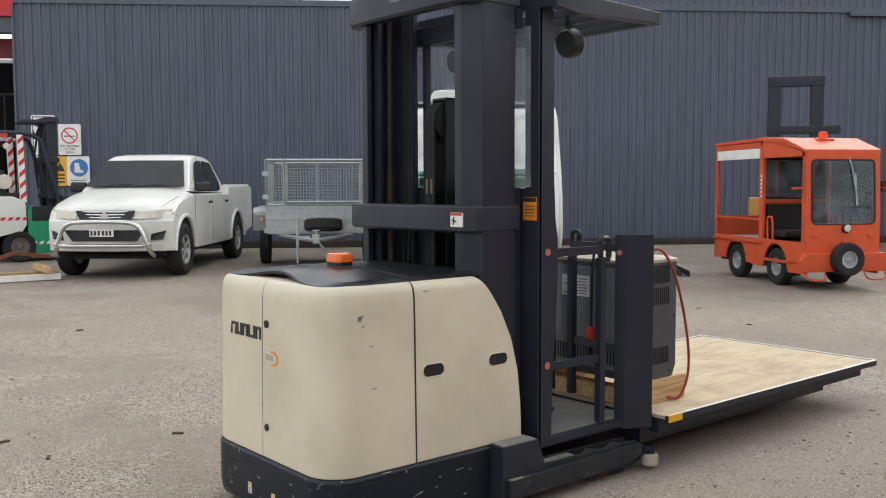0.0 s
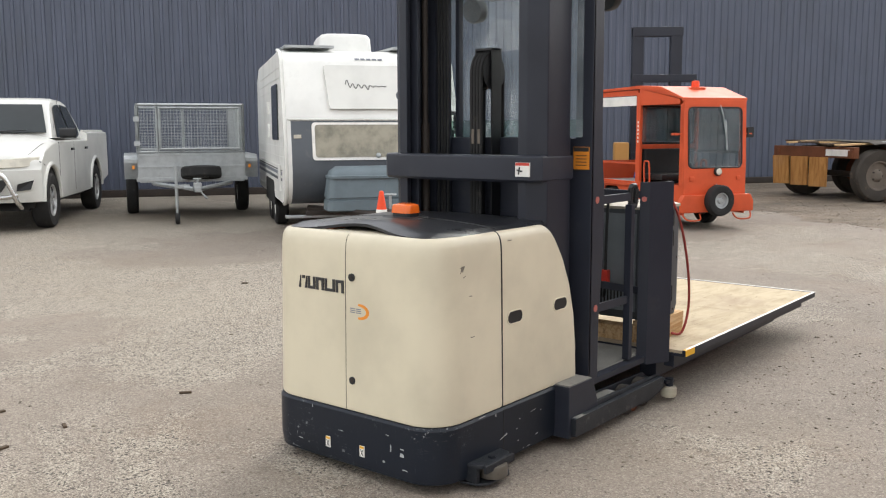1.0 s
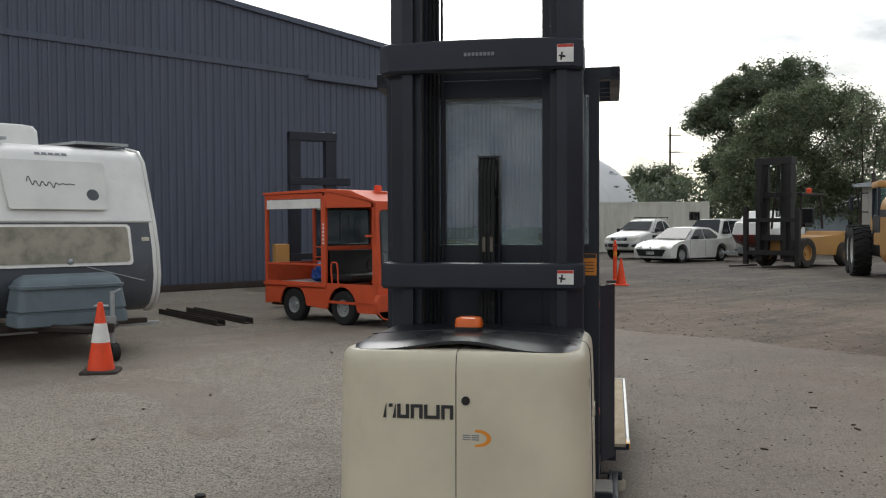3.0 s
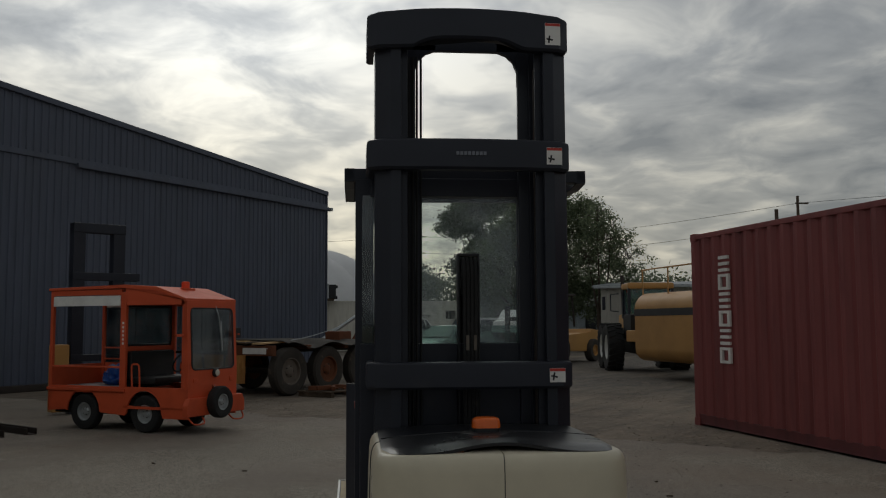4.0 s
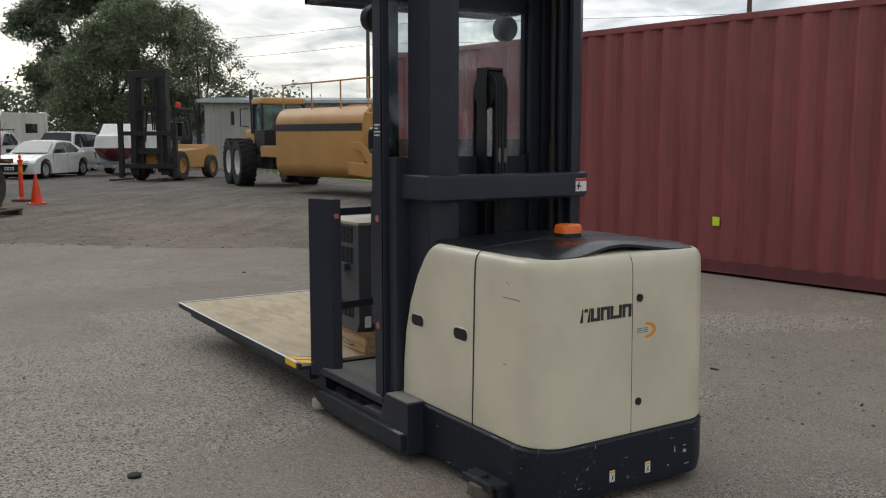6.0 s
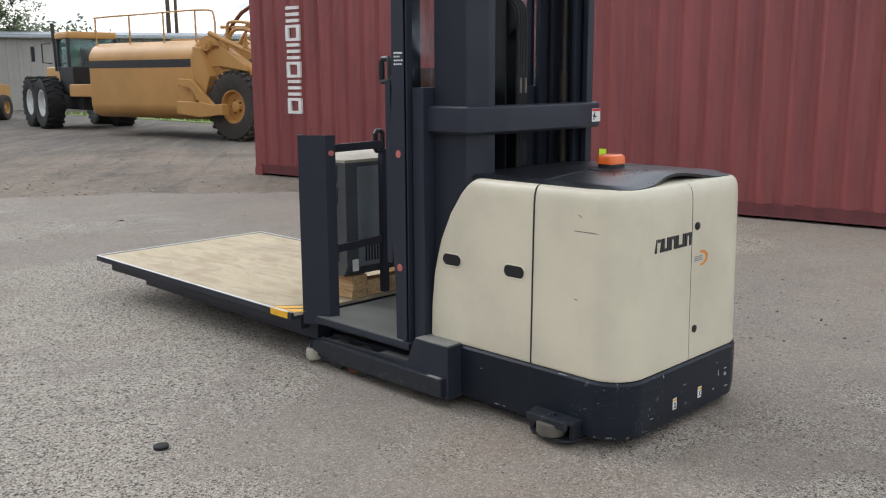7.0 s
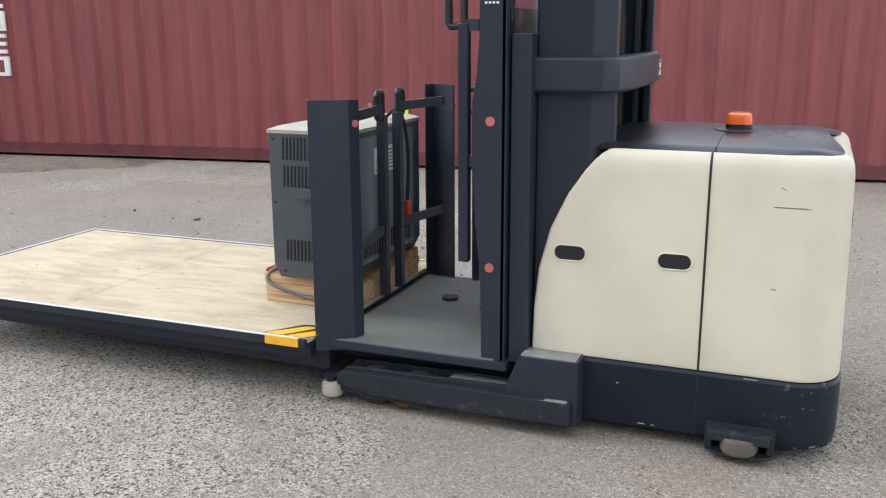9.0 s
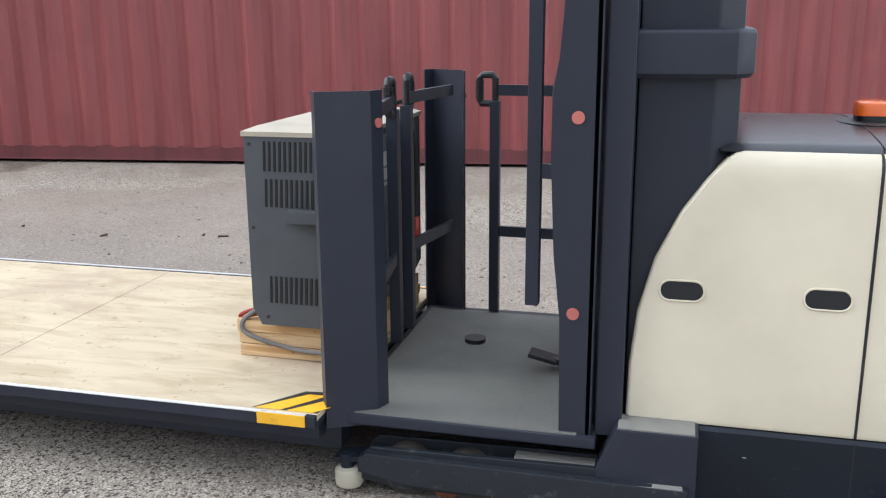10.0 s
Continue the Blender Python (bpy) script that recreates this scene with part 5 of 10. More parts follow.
    bm = boxes((3.75, 3.90, 3.967, 3.989, 0.238, 0.2735), r=0.001)
    tp("hazard_corner", bm, "yellow_paint", "worn yellow corner marking", parent=fr)
    bm = boxes((3.722, 3.835, 2.636, 2.658, 0.238, 0.2735), r=0.001)
    tp("hazard_corner", bm, "yellow_paint", "worn yellow corner marking", parent=fr)
    for k, (xa, xb) in enumerate(((3.74, 3.80), (3.84, 3.90))):
        bm = bmesh.new()
        slab(bm, [(xa, 3.955, 0.2708), (xb + 0.02, 3.955, 0.2708), (xb - 0.10, 3.83, 0.2708), (xa - 0.10, 3.83, 0.2708)], 0.0012)
        tp("hazard_stripe", bm, "yellow_paint", parent=dk)
    bm = bmesh.new()
    slab(bm, [(3.722, 3.955, 0.2701), (3.93, 3.955, 0.2701), (3.82, 3.81, 0.2701), (3.722, 3.80, 0.2701)], 0.0008)
    tp("hazard_ground", bm, "charcoal_decal", parent=dk)
    return truck


build_truck()


# ---- battery charger on the deck ----
def build_charger():
    for y0, y1 in ((3.455, 3.565), (2.855, 2.965)):
        blk = thing("timber_bearer", "laminated pine timber bearer on the deck", "timber", Matrix.Translation((3.965, (y0 + y1) / 2, 0.27)), "bearers under the charger")
        for k in range(3):
            bm = boxes((-0.235 - 0.006 * (k % 2), 0.195 + 0.004 * k, -0.055, 0.055 - 0.004 * (k == 1), 0.001 + 0.043 * k, 0.042 + 0.043 * k), r=0.003)
            part("board", bm, "timber", blk)
    brd = thing("timber_board", "short pine board under the charger, grey with dirt", "timber", Matrix.Translation((3.785, 3.21, 0.27)))
    part("board", boxes((-0.05, 0.045, -0.235, 0.235, 0.001, 0.085), r=0.004), "timber", brd)
    ch = thing("battery_charger", "grey steel forklift battery charger cabinet with slotted vents", "charger", Matrix.Translation((3.90, 3.235, 0.40)))
    bm = bmesh.new()
    prism(bm, [(-0.155, 0.0), (0.155, 0.0), (0.185, 0.06), (0.185, 0.625), (-0.185, 0.625), (-0.185, 0.06)], -0.37, 0.37, "y", 0.004)
    body = part("cabinet", bm, "charger_grey", ch)
    bm = bmesh.new()
    loft(bm, [[(x, y, z) for x, y in ((-0.19, -0.375), (0.19, -0.375), (0.19, 0.375), (-0.19, 0.375))] for z in (0.625, 0.64)] + [[(-0.15, -0.34, 0.655), (0.15, -0.34, 0.655), (0.15, 0.34, 0.655), (-0.15, 0.34, 0.655)]])
    part("lid", bm, "lid_cream", ch, "off-white dusty lid")
    for s in (1, -1):
        for z0, z1 in ((0.515, 0.610), (0.40, 0.49), (0.08, 0.17)):
            for k in range(14):
                bm = bmesh.new()
                x = -0.115 + 0.0175 * k
                slab(bm, [(x, s * 0.3712, z0), (x + 0.008, s * 0.3712, z0), (x + 0.008 - 0.004, s * 0.3712, z1), (x - 0.004, s * 0.3712, z1)], 0.002)
                part("vent_slot", bm, "dark_interior", body)
    bm = boxes((-0.07, 0.04, 0.37, 0.405, 0.355, 0.397), r=0.004)
    part("handle", bm, "charger_grey", ch)
    bm = boxes((-0.1875, -0.183, -0.29, 0.29, 0.05, 0.60), r=0.001)
    part("front_panel", bm, "charger_light", ch)
    bm = boxes((-0.190, -0.186, -0.075, 0.125, 0.43, 0.545), r=0)
    part("rating_label", bm, "white_decal", ch)
    bm = bmesh.new()
    for k in range(6):
        box(bm, -0.1908, -0.188, -0.06, 0.11 - 0.05 * (k % 3), 0.443 + 0.016 * k, 0.449 + 0.016 * k, r=0)
    part("label_bar", bm, "grey_decal", ch)
    bm = bmesh.new()
    tube(bm, smooth_path([(0.02, -0.28, 0.66), (0.07, -0.35, 0.69), (0.13, -0.40, 0.55), (0.19, -0.43, 0.28), (0.22, -0.43, 0.04), (0.16, -0.42, -0.105), (0.10, -0.38, -0.11)], 8), 0.0075, 8)
    part("cable", bm, "hose_red", ch, "red charging cable")
    bm = bmesh.new()
    tube(bm, smooth_path([(-0.14, -0.10, 0.66), (-0.2, -0.12, 0.69), (-0.235, -0.13, 0.5), (-0.225, -0.12, 0.2), (-0.2, -0.1, 0.12)], 8), 0.008, 8)
    part("lead", bm, "rubber", ch)
    bm = bmesh.new()
    tube(bm, smooth_path([(0.15, 0.30, 0.06), (0.24, 0.33, 0.0), (0.22, 0.34, -0.05), (0.05, 0.34, -0.09), (-0.1, 0.375, -0.08)], 8), 0.008, 8)
    part("cord", bm, "cord_grey", ch)
    for k in range(2):
        bm = bmesh.new()
        tube(bm, smooth_path([(0.10, 0.28, 0.05 - 0.02 * k), (0.20, 0.31, 0.035 - 0.02 * k), (0.27, 0.30, 0.0 - 0.012 * k), (0.22, 0.26, -0.03 - 0.012 * k), (0.1, 0.2, -0.05)], 8), 0.0065, 8)
        part("lead", bm, "hose_red", ch, "red battery lead")
    for z0 in (0.075,):
        for k in range(24):
            bm = bmesh.new()
            y = -0.25 + 0.021 * k
            slab(bm, [(-0.1885, y, z0), (-0.1885, y + 0.009, z0), (-0.1885, y + 0.009, z0 + 0.09), (-0.1885, y, z0 + 0.09)], 0.002)
            part("vent_slot", bm, "dark_interior", body)
    bm = boxes((-0.1905, -0.186, 0.295, 0.335, 0.03, 0.095), r=0)
    part("small_label", bm, "white_decal", ch)
    for yy, zz in ((0.345, 0.60), (0.345, 0.33), (0.345, 0.03), (-0.345, 0.60), (-0.345, 0.33), (-0.345, 0.03)):
        bm = bmesh.new()
        s = 1 if yy > 0 else -1
        cyl(bm, (0.165 if zz > 0.05 else 0.13, s * 0.369, zz), (0.165 if zz > 0.05 else 0.13, s * 0.3735, zz), 0.006, 8)
        part("screw", bm, "dark_steel", body)
    bm = bmesh.new()
    box(bm, -0.245, -0.21, -0.145, -0.10, 0.18, 0.28, r=0.006)
    part("plug", bm, "red_decal", ch, "red charging plug")


build_charger()


# ---- red shipping container ----
def build_container():
    ang = math.degrees(math.atan2(0.134, 0.991))
    L, W, H = 12.19, 2.44, 2.86
    m = Matrix.Translation((11.9, -1.25, 0)) @ Matrix.Rotation(radians(ang), 4, "Z")
    con = thing("shipping_container", "oxide red forty-foot shipping container with corrugated sides", "container", m)

    def corr(bm, x0, x1, z0, z1, y, pitch, depth):
        rows, x = [], x0
        while x < x1 - 1e-6:
            for f, d in ((0.0, 0.0), (0.26, 0.0), (0.5, depth), (0.76, depth)):
                q = x + f * pitch
                if q <= x1:
                    rows.append((q, y - d))
            x += pitch
        rows.append((x1, y))
        lo = [bm.verts.new((q, v, z0)) for q, v in rows]
        hi = [bm.verts.new((q, v, z1)) for q, v in rows]
        for i in range(len(rows) - 1):
            bm.faces.new((lo[i], lo[i + 1], hi[i + 1], hi[i]))
        return bm
    part("side_wall", corr(bmesh.new(), -L + 0.12, -0.12, 0.16, H - 0.08, -0.004, 0.285, 0.044), "cont_red", con, smooth=20)
    part("side_wall", corr(bmesh.new(), -L + 0.12, -0.12, 0.16, H - 0.08, -W + 0.05, 0.285, 0.036), "cont_red", con, smooth=20)
    for x in (-0.06, -L + 0.06):
        bm = boxes((x - 0.06, x + 0.06, -0.14, 0.0, 0.0, H), (x - 0.06, x + 0.06, -W, -W + 0.14, 0.0, H), (x - 0.04, x + 0.04, -W, 0, H - 0.12, H - 0.01), (x - 0.04, x + 0.04, -W, 0, 0.02, 0.18), r=0.008)
        part("end_frame", bm, "cont_red", con)
        for z0, z1 in ((0.0, 0.12), (H - 0.115, H + 0.004)):
            part("corner_casting", boxes((x - 0.09, x + 0.075, -0.16, 0.006, z0, z1), r=0.01), "cont_red", con)
        bm = boxes((x - 0.03, x + 0.03, -W + 0.1, -0.1, 0.15, H - 0.1), r=0)
        part("end_wall", bm, "cont_red", con)
    for y in (-0.035, -W + 0.035):
        bm = boxes((-L + 0.1, -0.1, y - 0.035, y + 0.035, H - 0.085, H - 0.012), r=0.008)
        part("top_rail", bm, "cont_red", con)
        bm = boxes((-L + 0.1, -0.1, y - 0.035, y + (0.035 if y < -1 else 0.024), 0.03, 0.17), (-L + 0.1, -0.1, y - 0.06, y + 0.03, 0.03, 0.045), r=0.006)
        part("bottom_rail", bm, "cont_rail", con, "worn bottom rail with shade in its darker colour")
    bm = boxes((-L + 0.05, -0.05, -W + 0.04, -0.04, H - 0.05, H - 0.03), (-L + 0.05, -0.05, -W + 0.04, -0.04, 0.1, 0.15), r=0)
    part("roof_sheet", bm, "cont_red", con)
    # vertical mark of six plain white stroke shapes
    ring = [(0.05, 0, 0.2, 1), (0.75, 0, 0.2, 1), (0.25, 0.82, 0.5, 0.18), (0.25, 0, 0.5, 0.18)]
    bars = [(0.1, 0.0, 0.8, 0.2), (0.1, 0.8, 0.8, 0.2), (0.1, 0.4, 0.8, 0.2)]
    glyph = [bars, ring, bars, ring, bars, ring]
    for k, rows in enumerate(glyph):
        bm = bmesh.new()
        zt = 2.475 - 0.2605 * k
        for a, b, w, h in rows:
            box(bm, -1.06 + 0.315 * (1 - a - w), -1.06 + 0.315 * (1 - a), -0.032, 0.002, zt - 0.225 + 0.225 * b, zt - 0.225 + 0.225 * (b + h), r=0)
        part("mark_block", bm, "white_decal", con, smooth=0)
    return m


CONTAINER = build_container()


# ---- vehicles in the yard ----
def arch(cx, cz, r, n=9):
    """A wheel arch, from its front foot over to its rear foot."""
    return [(cx + r * math.cos(radians(a)), cz + r * math.sin(radians(a))) for a in (k * 180 / n for k in range(n + 1))]


def sliced(profile, half, nose=0.12, tuck=0.05, mid=0.9, crown=0.0, cowl=0.0):
    """A car body: the side outline swept across the width, with rounded flanks and ends."""
    bm = bmesh.new()
    xs = [p[0] for p in profile]
    lo, hi = min(xs), max(xs)
    rings = []
    for f in (-1.0, -0.985, -0.95, -0.88, -0.6, -0.25, 0.0, 0.25, 0.6, 0.88, 0.95, 0.985, 1.0):
        ring = []
        for x, z in profile:
            k = abs(f)
            e = max(0.0, (x - hi + 0.5) / 0.5) - max(0.0, (lo + 0.3 - x) / 0.3) * 0.4
            px = x - nose * e * k ** 3
            pinch = 0.10 if k > 0.99 else 0.045 if k > 0.97 else 0.014 if k > 0.92 else 0.0
            pz = z + (mid - z) * pinch * (1.0 if z > 0.6 else 0.2)
            if z > mid and x > cowl:
                pz -= crown * k ** 4
            w = half * f * (1 - tuck * max(0.0, z - mid) / 0.3 * (1 if k > 0.5 else 0))
            ring.append((px, w, pz))
        rings.append(ring)
    loft(bm, rings)
    return bm


def cabin(profile, w0, z0, w1, z1):
    """The glasshouse: an outline swept across, narrower at the roof."""
    bm = bmesh.new()
    rings = []
    for f in (-1.0, -0.97, -0.9, -0.75, -0.4, 0.0, 0.4, 0.75, 0.9, 0.97, 1.0):
        k = abs(f)
        drop = 0.062 if k > 0.99 else 0.034 if k > 0.95 else 0.014 if k > 0.85 else 0.005 if k > 0.7 else 0.0
        rings.append([(x - 0.05 * k ** 3 * (1 if x > profile[2][0] - 0.02 else 0), f * (w0 + (w1 - w0) * (z - z0) / (z1 - z0)), z - drop * (1 if z > (z0 + z1) / 2 else 0)) for x, z in profile])
    loft(bm, rings)
    return bm


def side_glass(pts, w0, z0, w1, z1, s, out=0.008):
    bm = bmesh.new()
    ring = [(x, s * (w0 + (w1 - w0) * (z - z0) / (z1 - z0) + out), z) for x, z in pts]
    slab(bm, ring, 0.012)
    return bm


def build_car(name, label, category, m, L, W, H, wb, front_over, kind="sedan", R=0.33, bar=False, rack=False, plate=True, detail=True, group="", flare=False):
    car = thing(name, label, category, m, group)
    fx, rx = wb / 2, -wb / 2
    nose, tail, hw = fx + front_over, fx + front_over - L, W / 2
    belt = {"sedan": 0.93, "ute": 0.655 * H, "wagon": 1.08}[kind]
    gz = {"sedan": 0.17, "ute": 0.40, "wagon": 0.36}[kind]
    ra = R * 1.24
    if kind == "sedan":
        up = [(tail + 0.02, gz + 0.15), (tail, 0.72), (tail + 0.06, 0.98), (tail + 0.75, 1.02), (rx + 0.4, belt), (fx - 0.45, belt + 0.02), (fx + 0.2, belt - 0.06), (nose - 0.25, 0.72), (nose - 0.04, 0.58), (nose, 0.38), (nose - 0.06, gz + 0.02)]
        green = [(fx - 0.32, belt - 0.02), (fx - 1.15, H - 0.06), (fx - 1.55, H), (rx + 0.5, H - 0.03), (tail + 0.62, belt + 0.06), (tail + 0.55, belt)]
        wins = [[(fx - 0.62, belt + 0.03), (fx - 1.22, H - 0.12), (fx - 1.62, H - 0.09), (fx - 1.62, belt + 0.03)], [(fx - 1.70, belt + 0.03), (fx - 1.70, H - 0.09), (rx + 0.62, H - 0.12), (rx + 0.18, belt + 0.14), (rx + 0.3, belt + 0.05)]]
        ws = ((fx - 0.40, belt + 0.035), (fx - 1.14, H - 0.075))
    elif kind == "ute":
        ce = rx + 0.70
        cowl, lead, tub = 0.705 * H, 0.56 * H, 0.72 * H
        up = [(tail, 0.29 * H), (tail - 0.03, 0.42 * H), (tail + 0.01, tub - 0.03), (tail + 0.04, tub), (ce - 0.05, tub), (ce - 0.03, belt), (fx - 0.75, belt), (fx - 0.62, cowl - 0.02), (fx - 0.40, cowl), (fx - 0.05, cowl - 0.05), (fx + 0.35, cowl - 0.15),
              (nose - 0.30, lead + 0.06), (nose - 0.15, lead), (nose - 0.10, lead - 0.06), (nose - 0.07, lead - 0.19), (nose - 0.01, lead - 0.22), (nose, 0.70 * lead), (nose - 0.02, 0.5 * lead), (nose - 0.08, gz + 0.04)]
        green = [(fx - 0.42, cowl - 0.06), (fx - 1.10, H - 0.08), (fx - 1.28, H - 0.025), (fx - 1.6, H), (ce + 0.55, H - 0.015), (ce + 0.30, H - 0.07), (ce + 0.02, belt + 0.14), (ce - 0.02, belt)]
        wins = [[(fx - 0.80, belt + 0.05), (fx - 1.24, H - 0.17), (fx - 1.40, H - 0.12), (fx - 1.66, H - 0.11), (fx - 1.70, belt + 0.04)], [(fx - 1.78, belt + 0.04), (fx - 1.76, H - 0.11), (ce + 0.46, H - 0.14), (ce + 0.22, belt + 0.20), (ce + 0.26, belt + 0.08), (ce + 0.42, belt + 0.04)]]
        ws = ((fx - 0.50, cowl + 0.02), (fx - 1.03, H - 0.150))
    else:
        up = [(tail, 0.5), (tail - 0.02, 0.8), (tail + 0.02, belt), (fx - 0.5, belt + 0.03), (fx + 0.2, belt - 0.02), (nose - 0.4, belt - 0.08), (nose - 0.12, belt - 0.18), (nose - 0.02, 0.7), (nose, 0.5), (nose - 0.06, gz + 0.02)]
        green = [(fx - 0.42, belt), (fx - 1.1, H - 0.07), (fx - 1.5, H), (tail + 0.5, H - 0.01), (tail + 0.22, H - 0.07), (tail + 0.04, belt + 0.05), (tail + 0.02, belt)]
        wins = [[(fx - 0.72, belt + 0.05), (fx - 1.22, H - 0.14), (fx - 1.58, H - 0.11), (fx - 1.58, belt + 0.05)], [(fx - 1.66, belt + 0.05), (fx - 1.66, H - 0.11), (rx + 0.45, H - 0.12), (rx + 0.4, belt + 0.05)], [(rx + 0.36, belt + 0.05), (rx + 0.4, H - 0.13), (tail + 0.42, H - 0.15), (tail + 0.3, belt + 0.07)]]
        ws = ((fx - 0.50, belt + 0.05), (fx - 1.1, H - 0.085))
    cz = R + 0.02
    prof = up + [(fx + ra + 0.02, gz + 0.02)] + arch(fx, cz, ra) + [(fx - ra - 0.05, gz), (rx + ra + 0.05, gz)] + arch(rx, cz, ra) + [(rx - ra - 0.03, gz + 0.06)]
    ute = kind == "ute"
    body = part("body", sliced(prof, hw, 0.30 if ute else 0.12, 0.0 if ute else 0.05, belt - 0.1 if not ute else lead - 0.12, 0.10 if ute else 0.0, fx - 0.75), "white_paint", car)
    part("cabin", cabin(green, hw * 0.93, belt, hw * 0.72, H), "white_paint", car)
    bm = bmesh.new()
    for cx in (fx, rx):
        box(bm, cx - ra, cx + ra, -hw + 0.22, hw - 0.22, gz - 0.1, cz + ra * 0.8, r=0)
    box(bm, rx - ra, fx + ra, -hw + 0.15, hw - 0.15, gz - 0.06, gz + 0.05, r=0)
    part("underbody", bm, "dark_interior", car)
    def gy(z):
        return hw * 0.93 + (hw * 0.72 - hw * 0.93) * (z - belt) / (H - belt)
    for s in (1, -1):
        for w in wins:
            part("side_window", side_glass(w, hw * 0.93, belt, hw * 0.72, H, s), "dark_glass", car)
    (xa, za), (xb, zb) = ws
    bm = bmesh.new()
    slab(bm, [(xa + 0.035, -gy(za) + 0.05, za + 0.01), (xa + 0.065, 0, za + 0.01), (xa + 0.035, gy(za) - 0.05, za + 0.01), (xb + 0.025, gy(zb) - 0.09, zb + 0.022), (xb + 0.045, 0, zb + 0.024), (xb + 0.025, -gy(zb) + 0.09, zb + 0.022)], 0.016)
    part("windscreen", bm, "dark_glass", car)
    if detail and kind != "sedan":
        for y in (0.05, -0.55):
            bm = bmesh.new()
            tube(bm, [(xa + 0.085, y + 0.02, za + 0.02), (xa + 0.075, y + 0.5, za + 0.045)], 0.009, 5)
            part("wiper", bm, "black_plastic", car)
    for cx in (fx, rx):
        for s in (1, -1):
            wheel(car, (cx, s * (hw - 0.11), R), R, 0.22 if kind == "sedan" else 0.26, s, 0.64 if kind == "sedan" else 0.58, spokes=5 if detail else 0)
    if flare:
        for cx in (fx, rx):
            for s in (1, -1):
                bm = bmesh.new()
                tube(bm, [(x, s * (hw - 0.01), z) for x, z in arch(cx, cz, ra + 0.02, 14)], 0.04, 8)
                part("wheel_arch_flare", bm, "white_paint", car)
    # front end
    zg = {"sedan": 0.56, "wagon": belt - 0.33, "ute": lead - 0.17 if ute else 0.0}[kind]
    for s in (1, -1):
        bm = bmesh.new()
        y0, y1 = s * hw * 0.52, s * hw * 0.93
        zz0, zz1 = (zg - 0.02, zg + 0.13) if kind != "sedan" else (0.58, 0.68)
        def fxn(y, z):
            return nose - (0.30 if ute else 0.12) * (abs(y) / hw) ** 3 - (0.05 if ute else 0.0) - (0.0 if z < zg else (z - zg) * (0.25 if ute else 0.55)) + 0.014
        if ute:
            loft(bm, [[(fxn(y, z) - d - 0.02 * (f > 0.8), y, z) for z, d in ((zz0 + 0.0 + 0.03 * f * f, 0.04), (zz0 + 0.01 + 0.03 * f * f, 0.0), (zz1 - 0.03 * (1 - f), 0.0), (zz1 + 0.01 - 0.03 * (1 - f), 0.05))] for f, y in ((q / 6, s * hw * (0.46 + 0.50 * q / 6)) for q in range(7))])
        else:
            slab(bm, [(fxn(y0, zz0), y0, zz0), (fxn(y1, zz0) - 0.10, y1, zz0 + 0.03), (fxn(y1, zz1) - 0.30, y1 + s * 0.02, zz1), (fxn(y0, zz1) - 0.02, y0, zz1 - 0.02)], 0.04)
        part("headlamp", bm, "lens_clear", car)
        bm = bmesh.new()
        loft(bm, [[(fx - 0.78 + x, s * (hw + 0.10) + y, belt + 0.11 + z) for x, z in rounded(-0.055, 0.055, -0.075, 0.085, 0.045, 5)] for y in (-0.12 * s, 0.12 * s)])
        part("door_mirror", bm, "black_plastic", car)
        for hx in (fx - 1.45, rx + 0.85 if kind != "sedan" else rx + 0.55):
            bm = boxes((hx - 0.09, hx + 0.07, s * (hw - 0.015), s * (hw + 0.03), belt - 0.17, belt - 0.13), r=0.01)
            part("door_handle", bm, "black_plastic" if kind != "sedan" else "white_paint", car)
        for hx in (fx - 1.62, fx - 0.55):
            bm = boxes((hx - 0.004, hx + 0.004, s * (hw - 0.03), s * (hw + 0.002), gz + 0.08, belt - 0.03), r=0)
            part("door_seam", bm, "dark_interior", car)
    bm = bmesh.new()
    xg = nose - (0.075 if ute else 0.035)
    if kind == "sedan":
        slab(bm, [(nose - 0.05, -hw * 0.62, 0.28), (nose - 0.05, hw * 0.62, 0.28), (nose - 0.03, hw * 0.78, 0.55), (nose - 0.03, -hw * 0.78, 0.55)], 0.08)
    else:
        slab(bm, [(xg - 0.03, -hw * 0.40, zg - 0.025), (xg - 0.03, hw * 0.40, zg - 0.025), (xg - 0.05, hw * 0.47, zg + 0.11), (xg - 0.05, -hw * 0.47, zg + 0.11)], 0.10)
        slab(bm, [(nose - 0.02, -hw * 0.50, 0.30 * H if ute else 0.42), (nose - 0.02, hw * 0.50, 0.30 * H if ute else 0.42), (nose - 0.02, hw * 0.62, 0.385 * H if ute else 0.62), (nose - 0.02, -hw * 0.62, 0.385 * H if ute else 0.62)], 0.06)
    part("grille", bm, "black_plastic", car)
    bm = bmesh.new()
    for k in range(3):
        z = (zg + 0.01 + 0.045 * k) if kind != "sedan" else 0.50 + 0.02 * k
        tube(bm, [(xg + 0.014 - 0.04 * abs(f) ** 2, f * hw * 0.5, z) for f in (-1, -0.5, 0, 0.5, 1)], 0.013 if ute else 0.009, 6)
    part("grille_bar", bm, "chrome", car)
    bm = bmesh.new()
    slab(bm, [(xg + 0.03, -0.08, zg - 0.005), (xg + 0.03, 0.08, zg - 0.005), (xg + 0.03, 0.0, zg + 0.125)] if ute else [(xg + 0.03, -0.045, zg + 0.03), (xg + 0.03, 0.045, zg + 0.03), (xg + 0.03, 0.0, zg + 0.11)], 0.012)
    part("emblem", bm, "chrome", car)
